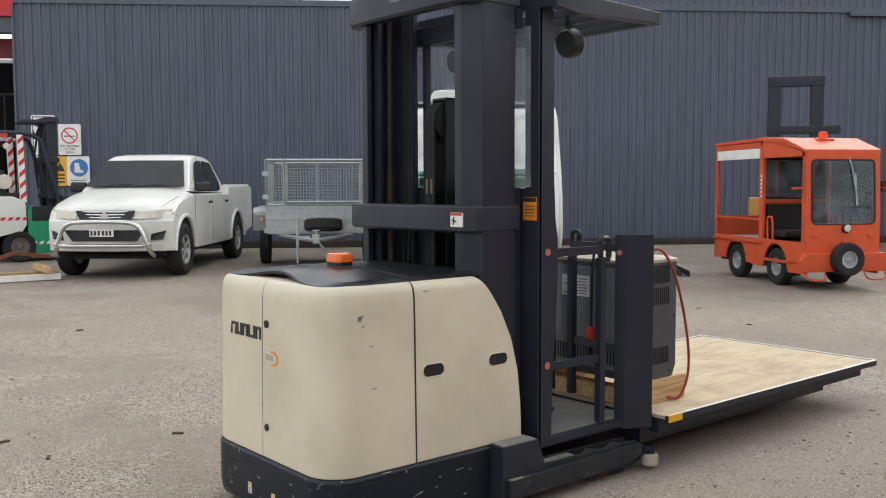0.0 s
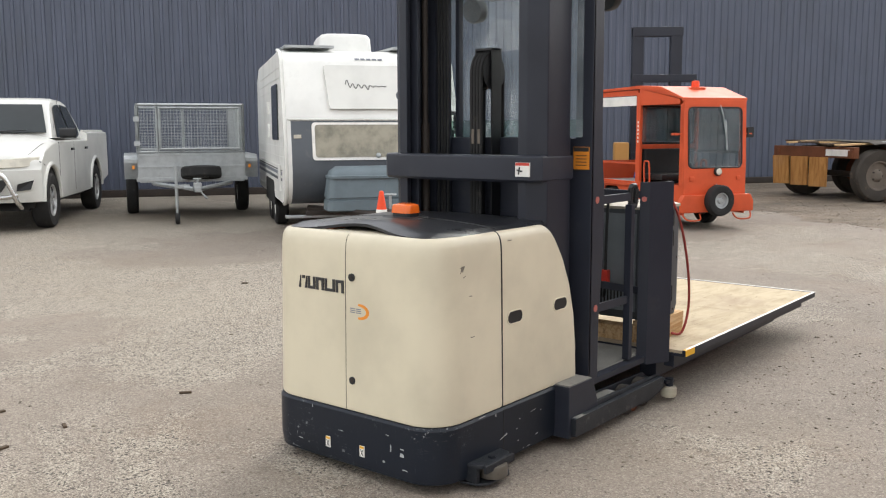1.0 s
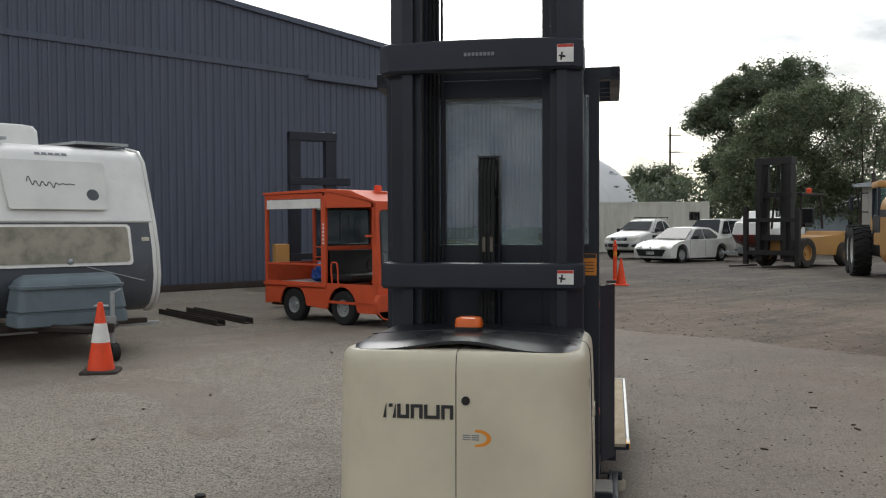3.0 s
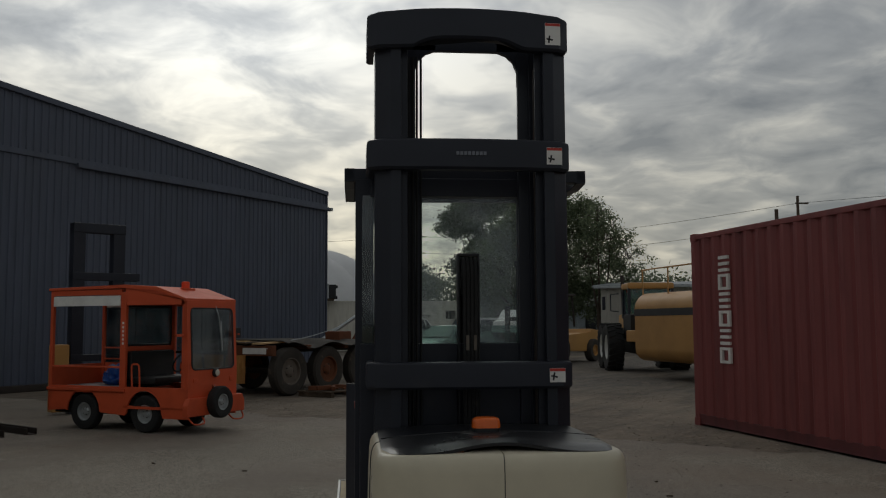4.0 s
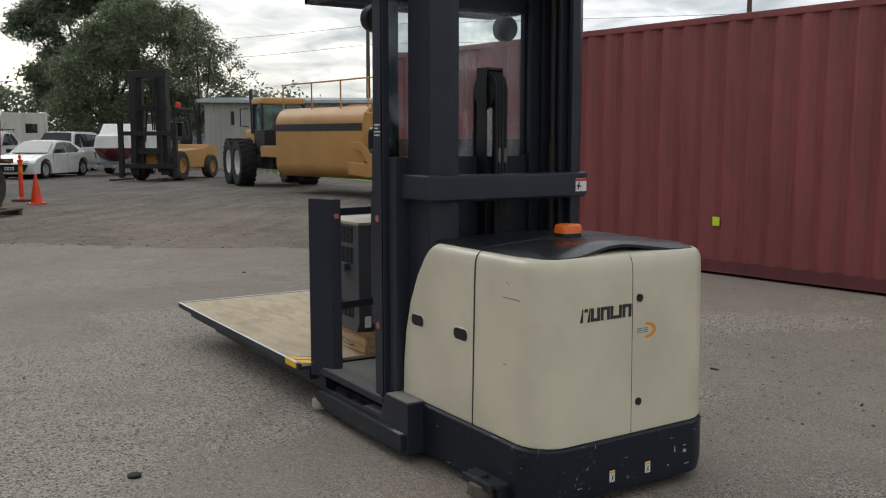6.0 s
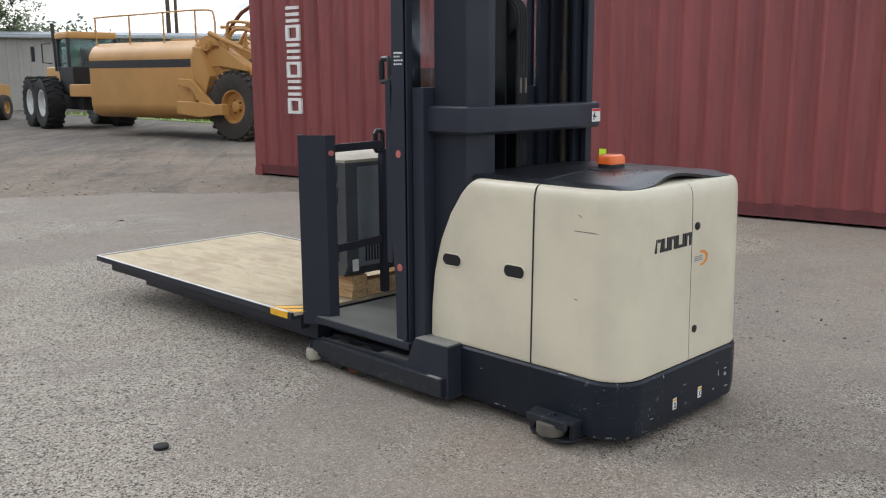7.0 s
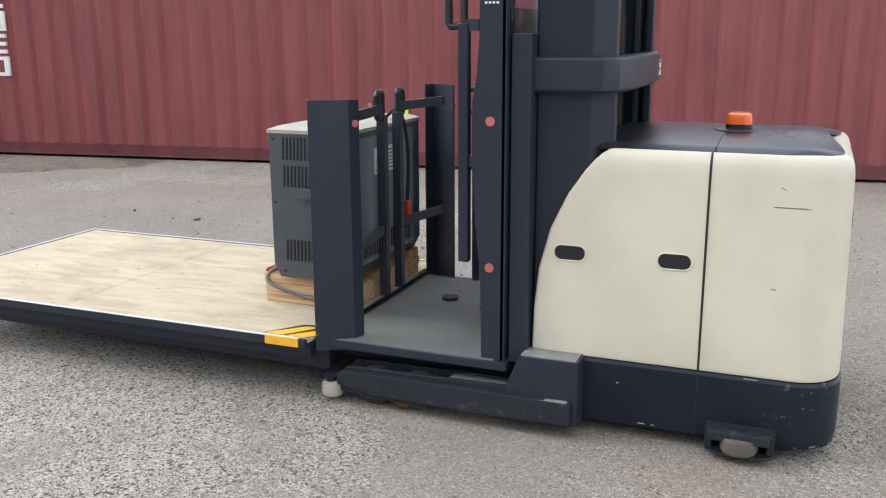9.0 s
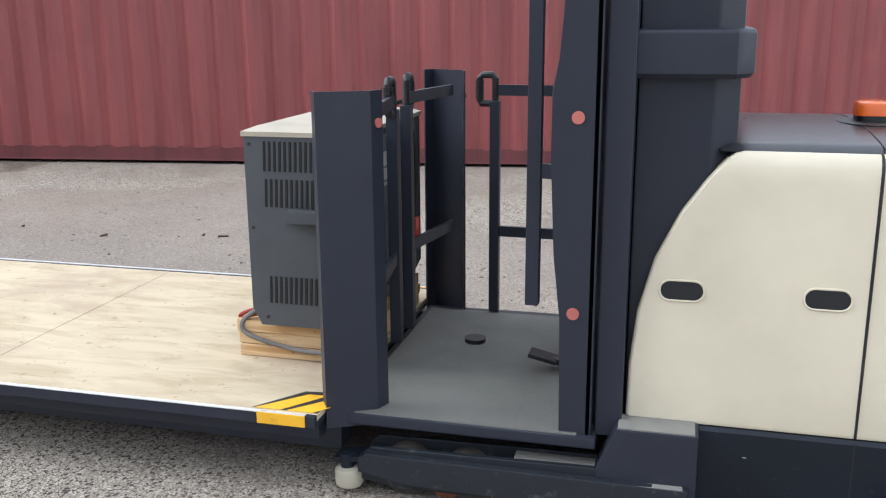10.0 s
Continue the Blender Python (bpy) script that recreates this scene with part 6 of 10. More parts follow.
    if plate:
        pz = 0.40 if kind == "sedan" else 0.365 * H if bar else 0.52
        px = nose + (0.10 if bar else 0.02)
        bm = boxes((px - 0.006, px, -0.185, 0.185, pz - 0.055, pz + 0.055), r=0.002)
        pl = part("number_plate", bm, "white_decal", car)
        bm = bmesh.new()
        for k in range(6):
            box(bm, px, px + 0.002, -0.155 + 0.055 * k - 0.012 + (0.01 if k > 2 else 0), -0.155 + 0.055 * k + 0.022 + (0.01 if k > 2 else 0), pz - 0.035, pz + 0.035, r=0)
        part("plate_bar", bm, "charcoal_decal", car)
    if ute and detail:
        # shut lines of the bonnet and bumper, black arch liners and sill shadow gaps
        for s in (1, -1):
            bm = bmesh.new()
            tube(bm, [(nose - 0.20, s * hw * 0.86, lead + 0.005), (nose - 0.42, s * hw * 0.90, lead + 0.075), (fx + 0.2, s * hw * 0.905, cowl - 0.155), (fx - 0.5, s * hw * 0.90, cowl - 0.085)], 0.0035, 5)
            part("bonnet_gap", bm, "dark_interior", car)
            bm = bmesh.new()
            tube(bm, [(nose - 0.30, s * hw * 0.985, lead - 0.10), (fx + ra * 0.75, s * (hw + 0.002), lead - 0.16)], 0.006, 5)
            part("bumper_gap", bm, "dark_interior", car)
            for cx in (fx, rx):
                bm = bmesh.new()
                prism(bm, [(x, z) for x, z in arch(cx, cz, ra * 0.985, 14)], s * (hw - 0.34), s * (hw - 0.035), "y")
                part("arch_liner", bm, "dark_interior", car)
        bm = bmesh.new()
        tube(bm, [(fx - 0.75, hw * 0.86, belt + 0.05), (fx - 0.95, hw * 0.98, H + 0.32)], 0.004, 5)
        part("aerial", bm, "black_plastic", car)
    if bar:
        bm = bmesh.new()
        q = H / 1.93
        top = smooth_path([(nose - 0.06, -hw * 0.76, 0.36 * q), (nose + 0.06, -hw * 0.73, 0.46 * q), (nose + 0.09, -hw * 0.63, 0.72 * q), (nose + 0.11, -hw * 0.52, 0.83 * q), (nose + 0.12, -hw * 0.3, 0.865 * q), (nose + 0.12, hw * 0.3, 0.865 * q), (nose + 0.11, hw * 0.52, 0.83 * q), (nose + 0.09, hw * 0.63, 0.72 * q), (nose + 0.06, hw * 0.73, 0.46 * q), (nose - 0.06, hw * 0.76, 0.36 * q)], 6)
        tube(bm, top, 0.034, 12)
        bb = part("bull_bar", bm, "chrome", car, "polished steel nudge bar")
        bm = bmesh.new()
        tube(bm, [(nose + 0.07, -hw * 0.76, 0.56), (nose + 0.08, -hw * 0.6, 0.53), (nose + 0.08, hw * 0.6, 0.53), (nose + 0.07, hw * 0.76, 0.56)], 0.032, 10)
        part("lower_tube", bm, "chrome", bb)
    if rack:
        bm = bmesh.new()
        for s in (1, -1):
            tube(bm, [(fx - 1.3, s * hw * 0.62, H + 0.07), (tail + 0.6 if kind == "wagon" else rx + 0.9, s * hw * 0.62, H + 0.07)], 0.02, 8)
        for k in range(3):
            tube(bm, [(fx - 1.4 - 0.5 * k, -hw * 0.66, H + 0.08), (fx - 1.4 - 0.5 * k, hw * 0.66, H + 0.08)], 0.018, 8)
            for s in (1, -1):
                tube(bm, [(fx - 1.4 - 0.5 * k, s * hw * 0.62, H - 0.03), (fx - 1.4 - 0.5 * k, s * hw * 0.62, H + 0.07)], 0.014, 6)
        part("roof_rack", bm, "black_plastic", car)
    if kind == "ute":
        bm = boxes((tail + 0.08, ce - 0.09, -hw * 0.86, hw * 0.86, tub - 0.02, tub + 0.006), r=0)
        part("tub_liner", bm, "black_plastic", car)
        bm = bmesh.new()
        for s in (1, -1):
            tube(bm, [(tail + 0.06, s * hw * 0.9, tub + 0.01), (ce - 0.07, s * hw * 0.9, tub + 0.01)], 0.022, 8)
        part("tub_rail", bm, "white_paint", car)
    for s in (1, -1):
        bm = boxes((rx - ra - 0.05, rx - ra - 0.02, s * (hw - 0.24), s * (hw - 0.02), 0.18, gz + 0.2), r=0.003)
        part("mudflap", bm, "black_plastic", car)
        bm = bmesh.new()
        zf = 0.30 * H if ute else 0.46
        slab(bm, [(nose - 0.13, s * hw * 0.68, zf), (nose - 0.20, s * hw * 0.86, zf + 0.02), (nose - 0.24, s * hw * 0.90, zf + 0.15), (nose - 0.13, s * hw * 0.70, zf + 0.10)], 0.08)
        if detail and kind != "sedan":
            part("fog_lamp", bm, "black_plastic", car)
        else:
            bm.free()
    return car


build_car("pickup_truck", "white double-cab pickup with steel nudge bar, parked on asphalt", "pickup", pose(6.63, 15.86, 0, 0, 0, -131.2), 5.65, 1.96, 2.0, 3.4, 0.92, "ute", 0.415, bar=True, flare=True)
build_car("sedan_car", "white parked sedan with silver wheels", "car", pose(38.55, -0.25, 0, 0, 0, 141), 4.85, 1.83, 1.47, 2.85, 0.95, "sedan", 0.33, plate=True, group="cars parked at the back")
build_car("utility_car", "white utility with roof rack and black bull bar", "pickup", pose(42.6, 1.15, 0, 0, 0, 146), 5.2, 1.86, 1.84, 3.1, 0.9, "ute", 0.38, rack=True, group="cars parked at the back")
build_car("wagon_car", "white parked four-wheel-drive wagon", "car", pose(44.4, -2.0, 0, 0, 0, 146), 4.9, 1.88, 1.85, 2.85, 0.88, "wagon", 0.38, group="cars parked at the back")


def build_trailer():
    tr = thing("cage_trailer", "galvanised box trailer with mesh cage and jockey wheel", "trailer", pose(8.28, 13.23, 0, 0, 0, -122.5))
    Lb, w = 2.4, 0.83
    body = part("tray_floor", boxes((-Lb, 0, -w, w, 0.62, 0.68), r=0.004), "galv", tr)
    for x in (0.0, -Lb):
        part("end_panel", boxes((x - 0.03, x, -w, w, 0.66, 1.08), r=0.006), "galv", tr, "dull galvanised steel panel")
    for s in (1, -1):
        part("side_panel", boxes((-Lb, 0, s * w - 0.02, s * w + 0.02, 0.66, 1.08), r=0.006), "galv", tr)
    for z0, z1, o in ((1.05, 1.09, 0.02), (0.86, 0.89, 0.02), (0.64, 0.70, 0.05)):
        part("ledge", boxes((-0.035, 0.014, -w - o, w + o, z0, z1), r=0.004), "galv", tr)
    for s in (1, -1):
        bm = bmesh.new()
        prism(bm, [(-0.05, 0.68), (-0.05, 0.95), (-0.15, 1.06), (-2.0, 1.06), (-2.25, 0.80), (-2.25, 0.76), (-2.0, 1.02), (-0.17, 1.02), (-0.08, 0.93), (-0.08, 0.68)], s * 0.85, s * 1.06, "y", 0.004)
        box(bm, -0.08, -0.05, min(s * 0.85, s * 1.06), max(s * 0.85, s * 1.06), 0.68, 1.0, r=0.004)
        part("mudguard", bm, "galv", tr)
        wheel(tr, (-1.55, s * 0.95, 0.33), 0.33, 0.2, s, 0.55, rim_mat="galv")
        bm = boxes((-0.02, 0.0, s * 0.92 - 0.02, s * 0.92 + 0.02, 0.84, 0.90), r=0.004)
        part("side_marker", bm, "orange_decal", tr)
    # cage frames and mesh
    for name, a, b, axis in (("front", -w, w, "y"), ("left", -Lb, 0, "x"), ("right", -Lb, 0, "x"), ("rear", -w, w, "y")):
        bm = bmesh.new()
        at = {"front": 0.0, "rear": -Lb, "left": w, "right": -w}[name]

        def P(u, z, q=0.0):
            return (at + q, u, z) if axis == "y" else (u, at + q, z)
        posts_u = (a, a + 0.30, b) if name == "front" else (a, (a + b) / 2, b)
        for u in posts_u:
            cyl(bm, P(u, 1.08), P(u, 1.89), 0.024, 4)
        for z in (1.11, 1.87):
            cyl(bm, P(a, z), P(b, z), 0.024, 4)
        if name == "front":
            for z in (1.16, 1.82):
                cyl(bm, P(a + 0.33, z, 0.02), P(b - 0.06, z, 0.02), 0.02, 4)
            for u in (a + 0.34, b - 0.07):
                cyl(bm, P(u, 1.15, 0.02), P(u, 1.83, 0.02), 0.02, 4)
        fr = part("cage_frame", bm, "galv", tr, smooth=0)
        bm = bmesh.new()
        u = a + 0.05
        while u < b - 0.02:
            cyl(bm, P(u, 1.11), P(u, 1.87), 0.0028, 4, cap=False)
            u += 0.052
        z = 1.15
        while z < 1.86:
            cyl(bm, P(a, z), P(b, z), 0.0028, 4, cap=False)
            z += 0.052
        tagged(part("wire_mesh", bm, "galv", fr), kind="stuff")
    for z in (1.25, 1.64):
        bm = boxes((-0.02, 0.03, -w - 0.06, -w + 0.03, z - 0.04, z + 0.04), r=0.005)
        part("hinge", bm, "galv", tr)
    # drawbar, spare wheel and jockey wheel
    bm = bmesh.new()
    for s in (1, -1):
        tube(bm, [(-0.05, s * 0.62, 0.60), (0.95, s * 0.05, 0.56)], 0.035, 6)
    box(bm, 0.85, 1.12, -0.05, 0.05, 0.52, 0.60, r=0.01)
    part("drawbar", bm, "galv", tr)
    m2 = wheel(tr, (0.22, 0.12, 0.78), 0.32, 0.19, 1, 0.55, rim_mat="galv", name="spare_wheel")
    for o in (m2, *m2.children):
        o.data.transform(Matrix.Translation((0.22, 0.12, 0.78)) @ Matrix.Rotation(radians(-8), 4, "Y") @ Matrix.Rotation(radians(90), 4, "X") @ Matrix.Translation((-0.22, -0.12, -0.78)))
    bm = bmesh.new()
    cyl(bm, (0.72, -0.30, 0.28), (0.72, -0.30, 0.92), 0.025, 10)
    cyl(bm, (0.72, -0.30, 0.10), (0.72, -0.30, 0.35), 0.018, 10)
    box(bm, 0.69, 0.75, -0.33, -0.1, 0.56, 0.62, r=0.005)
    jw = part("jockey_stand", bm, "galv", tr)
    bm = bmesh.new()
    cyl(bm, (0.72, -0.335, 0.09), (0.72, -0.265, 0.09), 0.09, 20)
    part("jockey_tyre", bm, "rubber", jw)
    bm = bmesh.new()
    tube(bm, [(0.98 + 0.06 * math.cos(radians(a)), 0.06 * math.sin(radians(a)), 0.72) for a in range(0, 361, 30)], 0.009, 6)
    cyl(bm, (0.98, 0, 0.58), (0.98, 0, 0.72), 0.02, 8)
    box(bm, 0.93, 1.08, -0.06, 0.06, 0.56, 0.66, r=0.01)
    tube(bm, smooth_path([(1.0, 0.03, 0.56), (1.05, 0.1, 0.44), (0.95, 0.14, 0.42), (0.88, 0.06, 0.5)], 5), 0.012, 6)
    part("coupling", bm, "galv", tr)


build_trailer()


def build_caravan():
    cv = thing("caravan", "weathered white and grey caravan with front window shield", "caravan", pose(8.24, 9.145, 0, 0, 0, -126.3))
    L, w = 5.2, 1.19
    front = [(-0.36, 0.46), (-0.20, 0.48), (-0.06, 0.56), (0.03, 0.70), (0.07, 0.92), (0.03, 1.25), (-0.06, 1.58), (-0.36, 2.36), (-0.52, 2.50), (-0.85, 2.56)]
    full = front + [(-L + 0.5, 2.56), (-L + 0.1, 2.40), (-L, 1.9), (-L, 0.46)]

    def skin(lo, hi, mat, name, grow=0.0):
        """A slice of the shell between two heights."""
        bm = bmesh.new()
        rings = []
        for f, i in ((-1.0, 0.045), (-0.985, 0.012), (-0.94, 0.0), (-0.5, 0.0), (0.0, 0.0), (0.5, 0.0), (0.94, 0.0), (0.985, 0.012), (1.0, 0.045)):
            rings.append([(x - i if x > -2 else x + i, f * (w + grow), z - (i if z > 2.3 else 0)) for x, z in full])
        loft(bm, rings)
        for z, no in ((lo, (0, 0, -1)), (hi, (0, 0, 1))):
            geom = bm.verts[:] + bm.edges[:] + bm.faces[:]
            bmesh.ops.bisect_plane(bm, geom=geom, plane_co=(0, 0, z), plane_no=no, clear_outer=True)
        return part(name, bm, mat, cv)
    skin(1.575, 3.0, "van_white", "upper_shell")
    skin(0.30, 1.575, "van_white", "lower_shell")
    # grey lower front
    fl = [p for p in front if p[1] <= 1.58]
    bm = bmesh.new()
    loft(bm, [[(x + 0.012 - (0.03 if abs(y) > 1.1 else 0), y, z) for x, z in fl] for y in (-1.13, -1.08, -0.5, 0, 0.5, 1.08, 1.13)], cap=False, closed=False)
    part("grey_front", bm, "van_grey", cv, "grey lower front skin")
    # edge trims
    for s in (1, -1):
        bm = bmesh.new()
        tube(bm, [(x - 0.012, s * (w - 0.012), z) for x, z in front], 0.028, 8)
        part("edge_trim", bm, "white_paint", cv)
    bm = bmesh.new()
    tube(bm, [(-0.045 - (0.03 if abs(y) > 1.1 else 0), y, 1.60) for y in (-1.14, -1.08, -0.5, 0, 0.5, 1.08, 1.14)], 0.014, 6)
    part("belt_trim", bm, "white_paint", cv)

    def fx(z):
        for (xa, za), (xb, zb) in zip(front, front[1:]):
            if za <= z <= zb:
                return xa + (xb - xa) * (z - za) / (zb - za)
        return 0.0
    # window with its raised frame
    bm = bmesh.new()
    pts = rounded(-0.83, 0.83, 1.06, 1.56, 0.05, 5)
    loft(bm, [[(fx(z) + 0.02 + d, y, z) for y, z in pts] for d in (0.0, 0.018)])
    wf = part("front_window", bm, "white_decal", cv)
    bm = bmesh.new()
    pts = rounded(-0.79, 0.79, 1.10, 1.53, 0.04, 5)
    loft(bm, [[(fx(z) + 0.03 + d, y, z) for y, z in pts] for d in (0.0, 0.013)])
    n = Nodes("clouded_window_film")
    c = n.mix(n.step(n.noise(3.0, 6, 0.6), 0.4, 0.7), hexc("9a9482"), hexc("6e6a5c"))
    part("pane", bm, n.out(c, 0.25), wf, "clouded yellowed acrylic pane")
    # raised shield panel above
    bm = bmesh.new()
    pts = rounded(-0.62, 0.62, 1.74, 2.33, 0.04, 5)
    loft(bm, [[(fx(z) + 0.02 + d - 0.0, y * (1.0 if z > 2 else 0.93), z) for y, z in pts] for d in (0.0, 0.035)])
    sh = part("shield_panel", bm, "white_paint", cv, "white panel with faded mark")
    # a plain brush-stroke wave on the panel, unlettered
    bm = bmesh.new()
    wave = []
    for k in range(97):
        u = k / 96
        y = -0.34 + 0.56 * u
        z = 2.045 + 0.035 * math.sin(u * 44) * (0.55 + 0.45 * math.cos(3.1 * u)) + 0.05 * math.exp(-((u - 0.05) / 0.06) ** 2) - 0.03 * math.exp(-((u - 0.55) / 0.03) ** 2)
        wave.append((fx(z) + 0.0565, y, z))
    tube(bm, wave, 0.0058, 5)
    part("brush_stroke", bm, "charcoal_decal", sh)
    bm = bmesh.new()
    lathe(bm, [(0.075, 0.0), (0.075, 0.003)], Matrix.Translation((fx(1.92) + 0.054, 0.42, 1.92)) @ Matrix.Rotation(radians(90 - 21), 4, "Y"), 24)
    part("mark_disc", bm, "van_grey", cv)
    bm = bmesh.new()
    slab(bm, [(fx(1.93) + 0.056, 0.22, 1.90), (fx(1.86) + 0.056, 0.30, 1.84), (fx(2.0) + 0.056, 0.31, 1.99)], 0.003)
    part("mark_sail", bm, coat("pink_grey_decal", hexc("cdb9b4"), 0.5), cv)
    for k in range(5):
        tmp = bmesh.new()
        bm = bmesh.new()
        box(tmp, 0, 0.003, -0.2 + 0.08 * k, -0.2 + 0.08 * k + 0.06, -0.018, 0.02, r=0)
        join(bm, tmp, Matrix.Translation((fx(2.42) + 0.012, 0.03, 2.42)) @ Matrix.Rotation(radians(-48), 4, "Y"))
        part("badge_bar", bm, "grey_decal", cv)
    bm = bmesh.new()
    tube(bm, [(fx(1.06) + 0.03, 0.25, 1.05), (fx(0.92) + 0.06, 0.95, 0.86)], 0.007, 5)
    part("window_stay", bm, "galv", cv)
    bm = bmesh.new()
    lathe(bm, [(0.035, 0.0), (0.03, 0.02), (0.012, 0.03)], Matrix.Translation((fx(1.12) + 0.045, 0.05, 1.12)) @ Matrix.Rotation(radians(90), 4, "Y"), 14)
    part("window_catch", bm, "galv", cv)
    # two-tone body stripes low on the flanks
    for s in (1, -1):
        for z0, z1, mt in ((0.90, 0.915, "charcoal_decal"), (0.84, 0.885, "grey_decal"), (0.76, 0.80, "van_grey")):
            part("body_stripe", boxes((-L + 0.1, -0.45, min(s * (w + 0.002), s * (w + 0.0075)), max(s * (w + 0.002), s * (w + 0.0075)), z0, z1), r=0), mt, cv)
    for s in (1, -1):
        bm = boxes((fx(1.38) + 0.005, fx(1.38) + 0.03, s * 1.02 - 0.05, s * 1.02 + 0.05, 1.35, 1.40), r=0.006)
        part("marker_lamp", bm, "lens_clear", cv)
    # side skin: ribs, window and vents on the flank
    for s in (1, -1):
        bm = bmesh.new()
        for k in range(14):
            z = 0.55 + 0.135 * k
            box(bm, -L + 0.08, fx(min(z, 2.5)) - 0.08, min(s * (w - 0.002), s * (w + 0.006)), max(s * (w - 0.002), s * (w + 0.006)), z, z + 0.012, r=0)
        part("side_rib", bm, "van_white", cv, smooth=0)
        bm = bmesh.new()
        loft(bm, [[(x, s * y, z) for x, z in rounded(-1.75, -0.85, 1.32, 2.1, 0.05, 4)] for y in (w - 0.01, w + 0.02)])
        part("side_window", bm, "dark_glass", cv)
        for x, z, a, b in ((-0.75, 0.62, 0.28, 0.36), (-2.6, 1.7, 0.3, 0.2), (-2.6, 1.35, 0.25, 0.2)):
            bm = boxes((x - a / 2, x + a / 2, min(s * w, s * (w + 0.025)), max(s * w, s * (w + 0.025)), z, z + b), r=0.006)
            part("service_hatch", bm, "van_white", cv)
        for x in (-2.2, -3.0):
            wheel(cv, (x, s * (w - 0.12), 0.33), 0.33, 0.2, s, 0.6, rim_mat="white_paint")
        # flat dark sheet on the flank, painted shade of a wheel opening
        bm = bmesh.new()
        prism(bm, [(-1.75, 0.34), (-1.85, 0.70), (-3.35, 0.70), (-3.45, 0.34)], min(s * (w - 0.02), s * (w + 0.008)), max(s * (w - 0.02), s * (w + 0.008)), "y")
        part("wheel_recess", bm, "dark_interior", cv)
    # roof: air conditioner, solar panels and hatch
    bm = bmesh.new()
    loft(bm, [[(x, y, z) for x, y in rounded(-2.3 + i, -1.45 - i, -0.52 + i, 0.28 - i, 0.09, 5)] for z, i in ((2.55, 0), (2.80, 0.02), (2.86, 0.06), (2.88, 0.14))])
    part("air_conditioner", bm, "van_white", cv)
    for y0, y1 in ((-1.1, -0.42), (0.42, 1.1)):
        bm = bmesh.new()
        slab(bm, [(-0.62, y0, 2.60), (-0.62, y1, 2.60), (-2.0, y1, 2.64), (-2.0, y0, 2.64)], 0.035)
        part("solar_panel", bm, "galv", cv)
    # drawbar, step tray, toolbox and jockey wheel
    bm = bmesh.new()
    for s in (1, -1):
        tube(bm, [(-0.3, s * 0.85, 0.40), (1.15, s * 0.06, 0.40)], 0.045, 6)
    box(bm, 0.1, 0.2, -0.95, 0.95, 0.34, 0.40, r=0.01)
    box(bm, 1.0, 1.3, -0.05, 0.05, 0.38, 0.48, r=0.01)
    part("drawbar", bm, "dark_steel", cv)
    for y0, y1 in ((0.3, 1.2), (-1.2, -0.3)):
        part("front_step", boxes((-0.08, 0.0, y0, y1, 0.29, 0.33), r=0.008), "galv", cv)
    bm = bmesh.new()
    loft(bm, [[(x, y - 0.09, z) for x, y in rounded(0.12 + i * 0.4, 0.62 - i, -0.63 + i * 0.8, 0.63 - i * 0.8, 0.09, 5)] for z, i in ((0.41, 0.03), (0.43, 0.0), (0.55, 0.01), (0.56, 0.03), (0.585, 0.03), (0.595, 0.012), (0.84, 0.055))])
    tb = part("toolbox", bm, "toolbox_blue", cv, "faded blue-grey plastic drawbar toolbox")
    bm = bmesh.new()
    loft(bm, [[(x, y - 0.09, z) for x, y in rounded(0.13 + i, 0.60 - i * 1.2, -0.60 + i, 0.60 - i, 0.10, 5)] for z, i in ((0.84, 0.0), (0.87, 0.0), (0.88, 0.02), (0.93, 0.04), (0.99, 0.11))])
    part("lid", bm, "toolbox_blue", tb)
    bm = bmesh.new()
    cyl(bm, (0.86, 0.22, 0.24), (0.86, 0.22, 0.80), 0.028, 10)
    cyl(bm, (0.86, 0.22, 0.12), (0.86, 0.22, 0.30), 0.02, 10)
    tube(bm, [(0.86, 0.22, 0.78), (0.86, 0.32, 0.82)], 0.012, 6)
    box(bm, 0.82, 0.90, 0.06, 0.25, 0.42, 0.52, r=0.008)
    jk = part("jockey_stand", bm, "galv", cv)
    bm = bmesh.new()
    cyl(bm, (0.86, 0.18, 0.105), (0.86, 0.27, 0.105), 0.105, 22)
    part("jockey_tyre", bm, "rubber", jk)
    bm = bmesh.new()
    tube(bm, [(1.08 + 0.07 * math.cos(radians(a)), 0.07 * math.sin(radians(a)), 0.66) for a in range(0, 361, 30)], 0.010, 6)
    cyl(bm, (1.08, 0, 0.45), (1.08, 0, 0.66), 0.018, 8)
    part("hitch_handle", bm, "galv", cv)


build_caravan()


